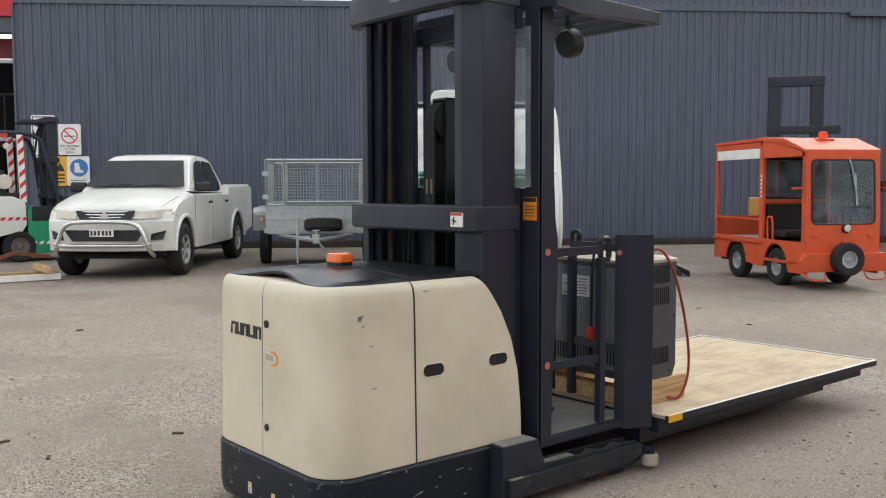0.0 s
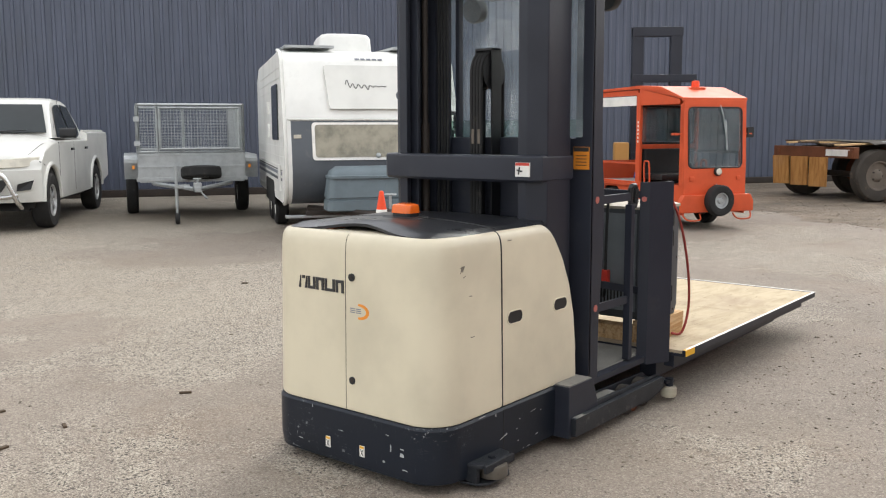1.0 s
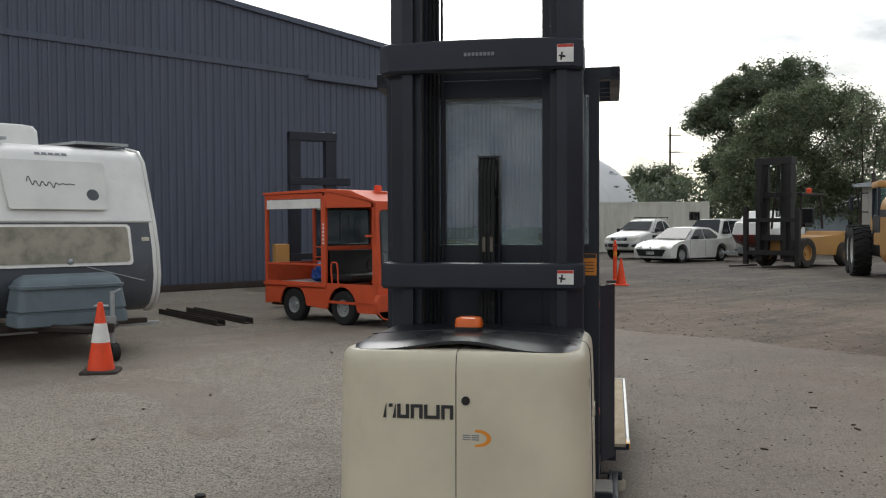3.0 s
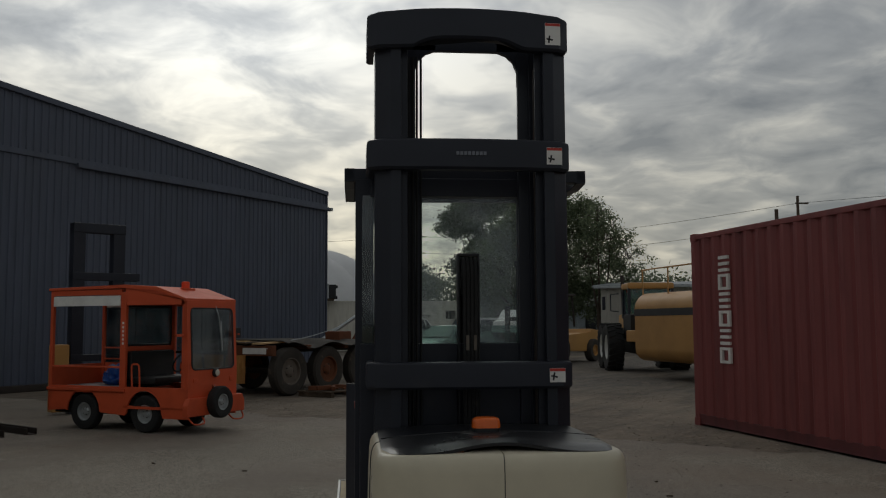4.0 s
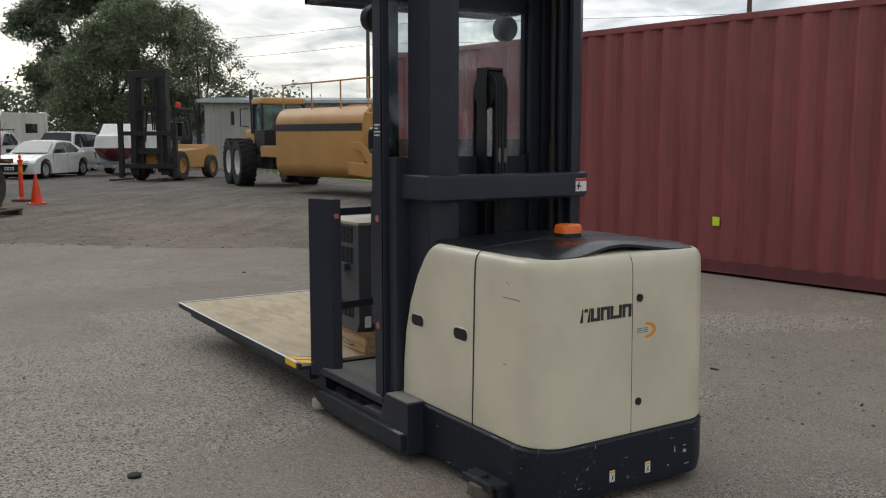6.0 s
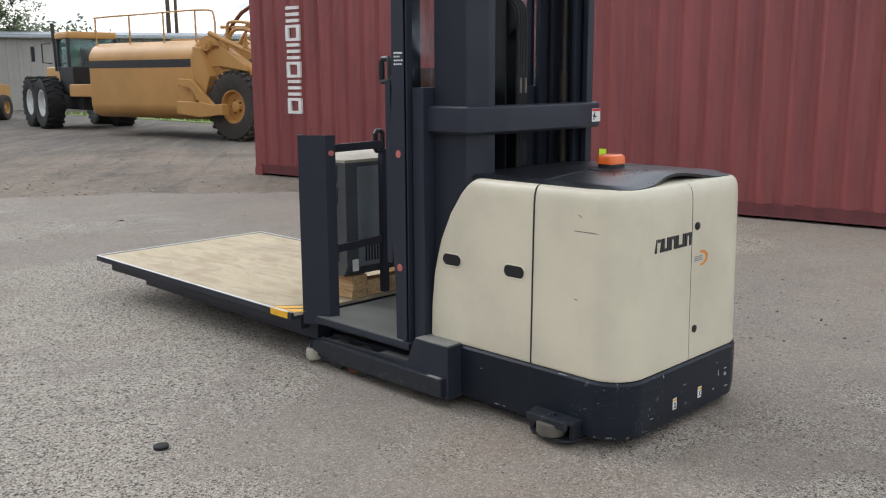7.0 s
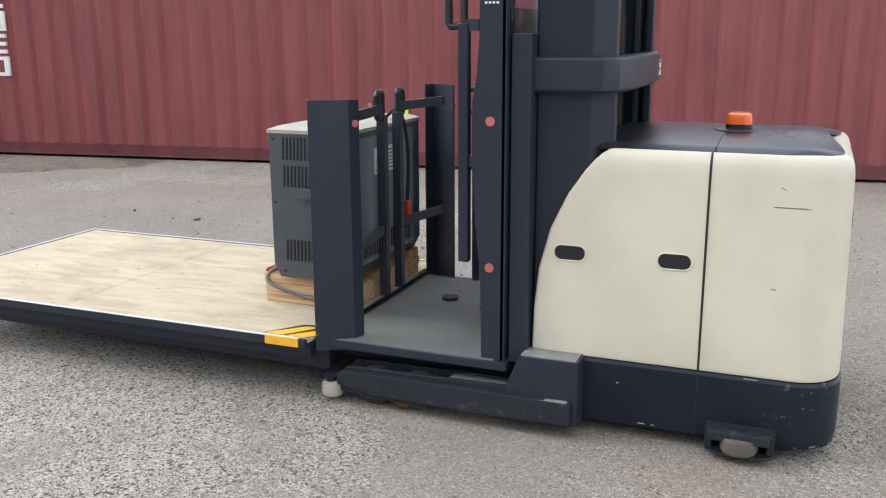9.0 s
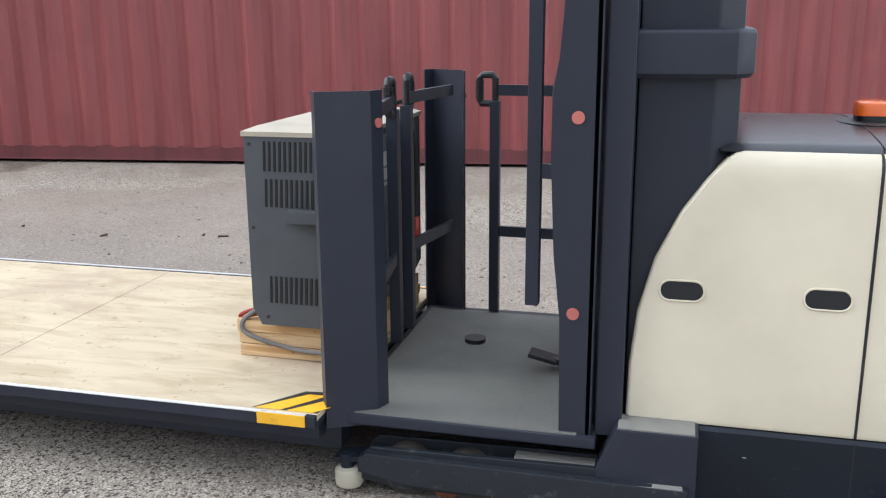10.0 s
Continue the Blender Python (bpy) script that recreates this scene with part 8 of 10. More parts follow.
def build_forklift_big():
    fk = thing("heavy_forklift", "large yellow forklift with tall dark mast", "forklift", pose(33.9, -3.98, 0, 0, 0, 137) @ Matrix.Scale(1.07, 4))
    for y, s in ((-0.66, 1), (0.66, -1)):
        bm = bmesh.new()
        prism(bm, [(1.22, y), (1.22, y + s * 0.26), (1.27, y + s * 0.26), (1.27, y + s * 0.05), (1.46, y + s * 0.05), (1.46, y + s * 0.26), (1.51, y + s * 0.26), (1.51, y)][::s], 0.2, 3.62, "z", 0.01)
        rail = part("mast_rail", bm, "mast_dark", fk)
        bm = boxes((1.30, 1.44, min(y + s * 0.10, y + s * 0.42), max(y + s * 0.10, y + s * 0.42), 0.3, 3.5), r=0.01)
        part("inner_rail", bm, "mast_dark", rail)
        bm = bmesh.new()
        cyl(bm, (1.20, y + s * 0.16, 0.5), (1.20, y + s * 0.16, 3.3), 0.065, 12)
        part("lift_cylinder", bm, "mast_dark", rail)
        for q in range(3):
            bm = bmesh.new()
            tube(bm, smooth_path([(1.55, y + s * (0.30 + 0.07 * q), 3.4), (1.66 + 0.03 * q, y + s * (0.28 + 0.06 * q), 2.3), (1.60, y + s * (0.34 + 0.06 * q), 1.7)], 5), 0.022, 6)
            part("hose", bm, "rubber", rail)
    for z, h in ((3.44, 0.24), (2.35, 0.16), (0.9, 0.2)):
        bm = boxes((1.20, 1.53, -0.70, 0.70, z, z + h), r=0.01)
        part("mast_crossbar", bm, "mast_dark", fk)
    for row in ((1.53, 1.63, -1.02, 1.02, 0.42, 0.58), (1.53, 1.63, -1.02, 1.02, 1.52, 1.66), (1.53, 1.65, -1.06, -0.90, 0.10, 2.05), (1.53, 1.65, 0.90, 1.06, 0.10, 1.9), (1.54, 1.60, -0.55, -0.43, 0.5, 1.55), (1.54, 1.60, 0.43, 0.55, 0.5, 1.55)):
        part("carriage_bar", boxes(row, r=0.01), "mast_dark", fk)
    for y in (-0.7, 0.55):
        bm = boxes((1.56, 2.9, y, y + 0.16, 0.05, 0.11), r=0.01)
        part("fork", bm, "dark_steel", fk)
    bm = bmesh.new()
    prism(bm, [(-2.3, 0.35), (-2.35, 1.15), (-1.6, 1.22), (-1.5, 1.05), (0.9, 1.0), (1.2, 0.9), (1.2, 0.45)], -0.7, 0.7, "y", 0.05)
    part("body", bm, "cat_yellow", fk)
    bm = bmesh.new()
    for x, s in ((0.75, 1), (-0.55, 1), (0.75, -1), (-0.55, -1)):
        tube(bm, [(x, s * 0.55, 1.3), (x * 0.85, s * 0.5, 2.45)], 0.04, 6)
    box(bm, -0.6, 0.75, -0.6, 0.6, 2.42, 2.5, r=0.02)
    part("overhead_guard", bm, "dark_steel", fk)
    bm = boxes((-0.4, 0.1, -0.3, 0.3, 1.35, 1.5), (-0.5, -0.35, -0.3, 0.3, 1.45, 2.0), r=0.04)
    part("seat", bm, "black_plastic", fk)
    bm = bmesh.new()
    lathe(bm, [(0.09, 2.5), (0.09, 2.66), (0.05, 2.7)], Matrix.Translation((-0.3, 0.2, 0)), 14)
    part("beacon_lens", bm, "cone_orange", fk)
    for x, r in ((0.8, 0.5), (-1.6, 0.42)):
        for s in (1, -1):
            wheel(fk, (x, s * 0.72, r), r, 0.32, s, 0.5, tyre="dusty_rubber", rim_mat="cat_yellow")


build_forklift_big()


def build_water_cart():
    wc = thing("water_tanker", "faded yellow earthmoving water tanker with handrails", "tanker", pose(18.48, -5.04, 0, 0, 0, 11))
    # tank
    bm = bmesh.new()
    sec = rounded(-2.5, 0.0, 0.47, 2.36, (0.35, 0.35, 0.45, 0.45), 8)
    loft(bm, [[(x, y * (1 - i) - 1.25 * i, z + (1.3 - z) * i) for y, z in sec] for x, i in ((1.28, 0.03), (1.32, 0.0), (5.26, 0.0), (5.30, 0.03))])
    tank = part("tank", bm, "cat_yellow", wc, "faded yellow steel tank with dark stripe")
    bm = boxes((1.35, 5.28, -0.004, 0.006, 1.72, 1.91), r=0.001)
    part("stripe", bm, "charcoal_decal", tank)
    bm = bmesh.new()
    for y in (-0.25,):
        tube(bm, smooth_path([(0.75, y, 2.3), (0.75, y, 2.88), (1.1, y, 3.04), (3.2, y, 3.03), (5.1, y, 3.01), (5.22, y, 2.94), (5.22, y, 2.3)], 4), 0.022, 6)
        for x in (1.4, 2.55, 3.85):
            tube(bm, [(x, y, 2.3), (x, y, 3.02)], 0.022, 6)
    part("handrail", bm, "cat_yellow", wc)
    bm = boxes((2.5, 3.1, -1.6, -0.9, 2.355, 2.43), r=0.02)
    part("hatch", bm, "cat_yellow", tank)
    # rear frame and pumps
    bm = bmesh.new()
    prism(bm, [(1.3, 2.2), (1.05, 2.15), (0.95, 1.9), (0.75, 1.5), (0.9, 1.1), (1.3, 0.9)], -0.25, -0.02, "y", 0.02)
    prism(bm, [(1.0, 2.2), (0.5, 2.15), (-0.6, 1.55), (-0.9, 1.2), (-0.9, 1.05), (0.6, 1.62), (0.75, 1.75)], -0.55, -0.3, "y", 0.03)
    prism(bm, [(1.0, 2.2), (0.5, 2.15), (-0.6, 1.55), (-0.9, 1.2), (-0.9, 1.05), (0.6, 1.62), (0.75, 1.75)], -2.1, -1.85, "y", 0.03)
    box(bm, -0.9, 1.3, -2.0, -0.4, 1.05, 1.3, r=0.03)
    part("rear_frame", bm, "cat_yellow", wc)
    rnd = random.Random(9)
    for k in range(22):
        bm = bmesh.new()
        p = Vector((rnd.uniform(-0.8, 0.8), rnd.uniform(-1.7, -0.3), rnd.uniform(1.6, 2.55)))
        cyl(bm, p, p + Vector((rnd.uniform(-0.5, 0.5), rnd.uniform(-0.4, 0.4), rnd.uniform(-0.3, 0.4))), rnd.uniform(0.025, 0.09), 10)
        part("pump_fitting", bm, "cat_yellow" if k % 3 else "dark_steel", wc)
    bm = bmesh.new()
    tube(bm, smooth_path([(0.5, -0.35, 2.2), (0.2, -0.35, 2.55), (-0.35, -0.35, 2.5), (-0.45, -0.35, 2.2), (-0.45, -0.35, 1.6)], 5), 0.045, 8)
    tube(bm, [(0.6, -0.9, 2.3), (0.1, -0.9, 2.85), (-0.1, -0.9, 2.95)], 0.04, 8)
    tube(bm, [(0.9, -0.6, 2.65), (0.1, -0.6, 2.62)], 0.04, 8)
    part("pipework", bm, "cat_yellow", wc)
    # slewing arm, ram and guard rails over the rear frame
    bm = bmesh.new()
    prism(bm, [(1.25, 2.36), (1.02, 2.45), (0.72, 2.42), (0.55, 2.2), (-0.25, 1.75), (-0.3, 1.6), (0.55, 1.75), (1.25, 1.7)], -0.29, -0.2, "y", 0.015)
    part("side_plate", bm, "cat_yellow", wc)
    bm = bmesh.new()
    cyl(bm, (0.93, -0.34, 2.22), (0.93, -0.10, 2.22), 0.14, 20)
    cyl(bm, (0.93, -0.10, 2.22), (0.93, -0.06, 2.22), 0.06, 12)
    part("pivot_drum", bm, "cat_yellow", wc)
    bm = bmesh.new()
    cyl(bm, (0.9, -0.22, 2.5), (-0.15, -0.3, 2.1), 0.06, 12)
    cyl(bm, (-0.15, -0.3, 2.1), (-0.7, -0.33, 1.9), 0.03, 10)
    part("ram", bm, "cat_yellow", wc)
    for y in (-0.3, -0.9, -1.5):
        bm = bmesh.new()
        tube(bm, smooth_path([(0.4, y, 2.1), (0.38, y, 2.62), (0.2, y, 2.74), (-0.5, y, 2.66), (-0.62, y, 2.5), (-0.62, y, 1.7)], 4), 0.035, 8)
        part("guard_rail", bm, "cat_yellow", wc)
    bm = bmesh.new()
    tube(bm, [(0.75, -0.6, 2.45), (0.45, -0.6, 2.75), (0.2, -0.6, 2.95), (-0.15, -0.6, 3.1)], 0.045, 8)
    part("spout_lever", bm, "rust", wc)
    bm = boxes((-0.05, 0.07, -0.95, -0.83, 2.72, 2.86), r=0.01)
    part("lamp", bm, "cone_orange", wc)
    bm = boxes((0.55, 0.85, -0.28, -0.2, 2.12, 2.22), r=0.01)
    part("tail_lamp", bm, "red_decal", wc)
    # axle brackets beside the wheel
    bm = bmesh.new()
    prism(bm, [(1.7, 0.62), (1.7, 0.92), (0.9, 0.90), (0.15, 0.80), (0.15, 0.62), (0.9, 0.55)], 0.06, 0.2, "y", 0.02)
    prism(bm, [(1.65, 1.28), (1.65, 1.45), (1.2, 1.42), (0.6, 0.9), (0.4, 0.8), (0.8, 0.75), (1.2, 1.25)], 0.06, 0.18, "y", 0.02)
    box(bm, 0.1, 0.35, 0.02, 0.24, 0.62, 0.86, r=0.02)
    part("axle_bracket", bm, "cat_yellow", wc)
    for y, s in ((-0.3, 1), (-2.2, -1)):
        wheel(wc, (0.05, y, 0.80), 0.80, 0.6, s, 0.48, tyre="dusty_rubber", rim_mat="cat_yellow", tread=26, name="rear_wheel")
        bm = bmesh.new()
        tube(bm, [(0.05 + 0.92 * math.cos(radians(a)), y, 0.80 + 0.92 * math.sin(radians(a))) for a in range(25, 150, 12)], 0.05, 4)
        part("mudguard", bm, "cat_yellow", wc)
    part("gooseneck", boxes((5.2, 7.6, -1.65, -0.95, 0.95, 1.3), r=0.04), "cat_yellow", wc)
    # tractor unit, turned a little on its hitch
    fixed = set(wc.children)
    for x, y, s in ((6.72, -0.25, 1), (8.25, -0.35, 1), (6.72, -2.3, -1), (8.25, -2.2, -1)):
        wheel(wc, (x, y, 0.67), 0.67, 0.5, s, 0.52, tyre="rubber", rim_mat="white_paint", tread=22, name="tractor_wheel")
    bm = boxes((5.3, 8.2, -1.8, -0.75, 0.5, 1.15), (5.4, 6.6, -2.0, -0.55, 0.9, 1.6), r=0.05)
    part("chassis", bm, "dark_interior", wc)
    bm = boxes((6.9, 8.7, -1.75, -0.8, 1.15, 1.62), r=0.08)
    part("bonnet", bm, "cat_yellow", wc)
    bm = boxes((5.75, 6.85, -1.95, -0.55, 2.32, 2.50), r=0.06)
    part("cab_roof", bm, "cat_yellow", wc)
    bm = bmesh.new()
    for x in (5.82, 6.72):
        for y in (-1.9, -0.6):
            box(bm, x - 0.05, x + 0.05, y - 0.04, y + 0.04, 1.5, 2.35, r=0.01)
    box(bm, 5.8, 6.76, -1.92, -0.58, 1.45, 1.62, r=0.03)
    part("cab_frame", bm, "truck_black", wc)
    cab_glass = glass("greenish_cab_glass", (0.62, 0.78, 0.74, 1), 0.22)
    for row in ((5.84, 6.70, -0.635, -0.625, 1.62, 2.33), (5.84, 6.70, -1.885, -1.875, 1.62, 2.33), (6.715, 6.725, -1.86, -0.64, 1.62, 2.33), (5.815, 5.825, -1.86, -0.64, 1.62, 2.33)):
        part("cab_glass", boxes(row, r=0), cab_glass, wc, "greenish tinted cab glass").visible_shadow = False
    bm = boxes((5.95, 6.15, -1.5, -1.0, 1.62, 2.1), (6.0, 6.4, -1.5, -1.0, 1.55, 1.7), r=0.05)
    part("cab_seat", bm, "black_plastic", wc)
    bm = bmesh.new()
    tube(bm, [(6.52 - 0.05 * math.sin(radians(a)), -1.25 + 0.19 * math.cos(radians(a)), 1.86 + 0.15 * math.sin(radians(a))) for a in range(0, 361, 24)], 0.014, 6)
    part("steering_wheel", bm, "black_plastic", wc)
    bm = bmesh.new()
    tube(bm, [(7.25, -0.7, 1.5), (7.28, -0.7, 2.1), (7.45, -0.7, 2.76)], 0.06, 10)
    part("exhaust", bm, "dark_steel", wc)
    bm = bmesh.new()
    tube(bm, [(7.0, -0.5, 1.7), (7.0, -0.25, 1.72), (7.0, -0.25, 2.2), (7.0, -0.5, 2.22)], 0.02, 6)
    part("mirror_arm", bm, "truck_black", wc)
    bm = boxes((7.35, 7.45, -0.15, -0.05, 1.75, 2.15), r=0.02)
    part("mirror", bm, "truck_black", wc)
    turn = Matrix.Translation((7.1, -1.75, 0)) @ Matrix.Rotation(radians(-17), 4, "Z") @ Matrix.Diagonal((1.05, 1.05, 1.12, 1)) @ Matrix.Translation((-5.05, 1.25, 0))
    for ob in [o for o in wc.children if o not in fixed]:
        for o in (ob, *ob.children):
            o.data.transform(turn)


build_water_cart()


def build_boat():
    bt = thing("trailer_boat", "white cabin boat with red hull on a trailer", "boat", pose(39.6, -3.52, 0, 0, 0, 150) @ Matrix.Scale(1.08, 4))
    bm = bmesh.new()
    rings = []
    for x, w, z0 in ((-2.2, 0.85, 0.55), (-1.0, 0.95, 0.5), (0.4, 0.9, 0.5), (1.4, 0.6, 0.6), (2.1, 0.12, 0.85)):
        rings.append([(x, -w, 1.05), (x, -w * 0.75, z0 + 0.15), (x, 0, z0), (x, w * 0.75, z0 + 0.15), (x, w, 1.05)])
    loft(bm, rings)
    part("hull", bm, coat("dark_red_hull", hexc("6d2a24"), 0.4), bt)
    bm = bmesh.new()
    loft(bm, [[(x, y, z) for x, y in rounded(-0.9 + i, 1.3 - i * 2.5, -0.7 + i, 0.7 - i, 0.15, 4)] for z, i in ((1.05, 0.0), (1.5, 0.06), (1.6, 0.14))])
    cb = part("cabin", bm, "white_paint", bt)
    for x in (-0.5, 0.1):
        for s in (1, -1):
            bm = boxes((x, x + 0.45, s * 0.66 - 0.02, s * 0.66 + 0.02, 1.2, 1.42), r=0.01)
            part("window", bm, "dark_glass", cb)
    bm = boxes((-2.3, 2.6, -0.5, -0.42, 0.32, 0.42), (-2.3, 2.6, 0.42, 0.5, 0.32, 0.42), (2.3, 3.2, -0.05, 0.05, 0.32, 0.42), (-1.2, -1.1, -0.95, 0.95, 0.3, 0.5), (1.0, 1.1, -0.5, 0.5, 0.3, 0.55), r=0.01)
    part("trailer_frame", bm, "galv", bt)
    for s in (1, -1):
        wheel(bt, (-1.1, s * 0.9, 0.28), 0.28, 0.16, s, 0.5)
    tp = thing("pop_top_camper", "pale folded camper with sloping cover", "camper trailer", pose(40.2, -4.0, 0, 0, 0, 150))
    bm = bmesh.new()
    prism(bm, [(-1.6, 0.5), (-1.6, 1.7), (-0.9, 2.15), (0.4, 2.15), (1.5, 1.4), (1.5, 0.5)], -0.95, 0.95, "y", 0.06)
    part("cover", bm, "van_white", tp)
    for s in (1, -1):
        wheel(tp, (-0.2, s * 0.9, 0.32), 0.32, 0.2, s, 0.55)


build_boat()


# ---- signs on the shed ----
def build_sign(name, label, s, z0, z1, w):
    sg = thing(name, label, "sign", WALL @ Matrix.Translation((s, -0.06, 0)))
    bm = bmesh.new()
    prism(bm, rounded(-w / 2, w / 2, z0, z1, 0.03, 4), -0.012, 0.012, "y")
    part("panel", bm, "white_decal", sg)
    return sg


FACE = Matrix.Rotation(radians(90), 4, "X")


def sign_words(sg, words, size, x, z, material="charcoal_decal", bold=0.0):
    text_part(words, size, Matrix.Translation((x, -0.0135, z)) @ FACE, material, sg, bold=bold)


sg = build_sign("one_way_sign", "white one way sign with black border on dark cladding", -13.43, 2.10, 3.05, 0.52)
bm = bmesh.new()
for a, b, c, d in ((-0.235, -0.215, 2.13, 3.02), (0.215, 0.235, 2.13, 3.02), (-0.235, 0.235, 3.0, 3.02), (-0.235, 0.235, 2.13, 2.15)):
    box(bm, a, b, -0.0145, -0.011, c, d, r=0)
part("border", bm, "charcoal_decal", sg)
sign_words(sg, "ONE", 0.2, 0, 2.86, bold=0.006)
sign_words(sg, "WAY", 0.2, 0, 2.63, bold=0.006)
sg = build_sign("no_smoking_sign", "white no smoking sign with red ring", -12.85, 2.15, 2.85, 0.50)
bm = bmesh.new()
lathe(bm, [(0.185, 0.0), (0.185, 0.003), (0.155, 0.003), (0.155, 0.0), (0.185, 0.0)], Matrix.Translation((0, -0.012, 2.59)) @ FACE, 36, cap=False)
tmp = bmesh.new()
box(tmp, -0.16, 0.16, -0.0155, -0.012, -0.013, 0.013, r=0)
join(bm, tmp, Matrix.Translation((0, 0, 2.59)) @ Matrix.Rotation(radians(45), 4, "Y"))
part("ring", bm, "red_decal", sg)
bm = boxes((-0.12, 0.07, -0.0142, -0.012, 2.565, 2.59), (0.08, 0.12, -0.0142, -0.012, 2.565, 2.59), r=0)
part("cigarette", bm, "charcoal_decal", sg)
for k, wd in enumerate(("NO SMOKING", "IN THIS", "AREA")):
    sign_words(sg, wd, 0.066, 0, 2.35 - 0.068 * k, "charcoal_decal", 0.001)
sg = build_sign("safety_boots_sign", "white sign with blue disc and boot symbol", -12.68, 1.45, 2.12, 0.50)
bm = bmesh.new()
lathe(bm, [(0.20, 0.0), (0.20, 0.003)], Matrix.Translation((0.02, -0.012, 1.86)) @ FACE, 36)
part("disc", bm, coat("sign_blue", hexc("3f77b8"), 0.5, dirt=0.05), sg)
bm = bmesh.new()
prism(bm, [(-0.08, 1.75), (0.12, 1.75), (0.12, 1.79), (0.04, 1.83), (0.02, 1.97), (-0.08, 1.97)], -0.0165, -0.014, "y")
part("boot_symbol", bm, "white_decal", sg)
bm = boxes((-0.17, 0.17, -0.0142, -0.012, 1.565, 1.585), (-0.14, 0.14, -0.0142, -0.012, 1.52, 1.54), r=0)
part("caption_bar", bm, "grey_decal", sg)
sg = build_sign("caution_sign", "yellow caution sign with black triangle", -13.08, 1.45, 2.12, 0.30)
bm = boxes((-0.148, 0.148, -0.0135, -0.0125, 1.452, 2.118), r=0)
part("yellow_face", bm, "yellow_paint", sg)
bm = bmesh.new()
prism(bm, [(-0.11, 1.78), (0.11, 1.78), (0.0, 1.98)], -0.0155, -0.013, "y")
for k in range(3):
    box(bm, -0.1, 0.1, -0.0155, -0.013, 1.52 + 0.08 * k, 1.56 + 0.08 * k, r=0)
part("caution_mark", bm, "charcoal_decal", sg)


# ---- workshop bay past the end of the shed wall ----
def build_bay():
    by = thing("workshop_bay", "open workshop bay with red fascia beside the shed", "building", WALL, kind="structure")
    bm = boxes((-22.0, WL - 0.06, 0.2, 0.5, 5.3, 6.2), r=0.01)
    part("fascia", bm, "signal_red", by, "bright red fascia")
    bm = boxes((-22.0, WL - 0.06, 0.3, 0.6, 4.95, 5.3), r=0.01)
    part("beam", bm, "shed", by)
    bm = boxes((-22.0, WL - 0.06, 1.2, 1.4, 4.5, 4.95), r=0.02)
    part("roller_door", bm, coat("dark_red_roller", hexc("7d1f24"), 0.5), by)
    bm = boxes((-22.0, WL - 0.06, 1.2, 1.3, 4.38, 4.46), r=0.005)
    part("lintel", bm, "white_decal", by)
    # walls coloured near-black to give the bay its unlit depth
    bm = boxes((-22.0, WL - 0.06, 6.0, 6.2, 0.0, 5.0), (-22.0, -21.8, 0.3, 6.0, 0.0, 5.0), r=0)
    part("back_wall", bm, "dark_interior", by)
    for z in (3.9, 3.45):
        bm = boxes((-15.2, WL - 0.3, 5.9, 5.98, z - 0.35, z + 0.02), r=0)
        part("window_pane", bm, coat("cream_blind", hexc("cfc7a5"), 0.6), by)
    bm = boxes((-22.0, WL - 0.06, 1.6, 5.0, 2.55, 2.75), r=0.01)
    part("mezzanine", bm, "galv", by)
    bm = bmesh.new()
    for x in (-15.5, -14.9, -14.3):
        tube(bm, [(x, 1.65, 2.75), (x, 1.65, 3.7)], 0.03, 6)
    tube(bm, [(-18, 1.65, 3.68), (WL - 0.1, 1.65, 3.68)], 0.03, 6)
    part("handrail", bm, "dark_steel", by)
    bm = boxes((-22.0, WL - 0.06, 0.3, 6.2, 6.0, 6.2), r=0)
    part("roof", bm, "shed", by)


build_bay()


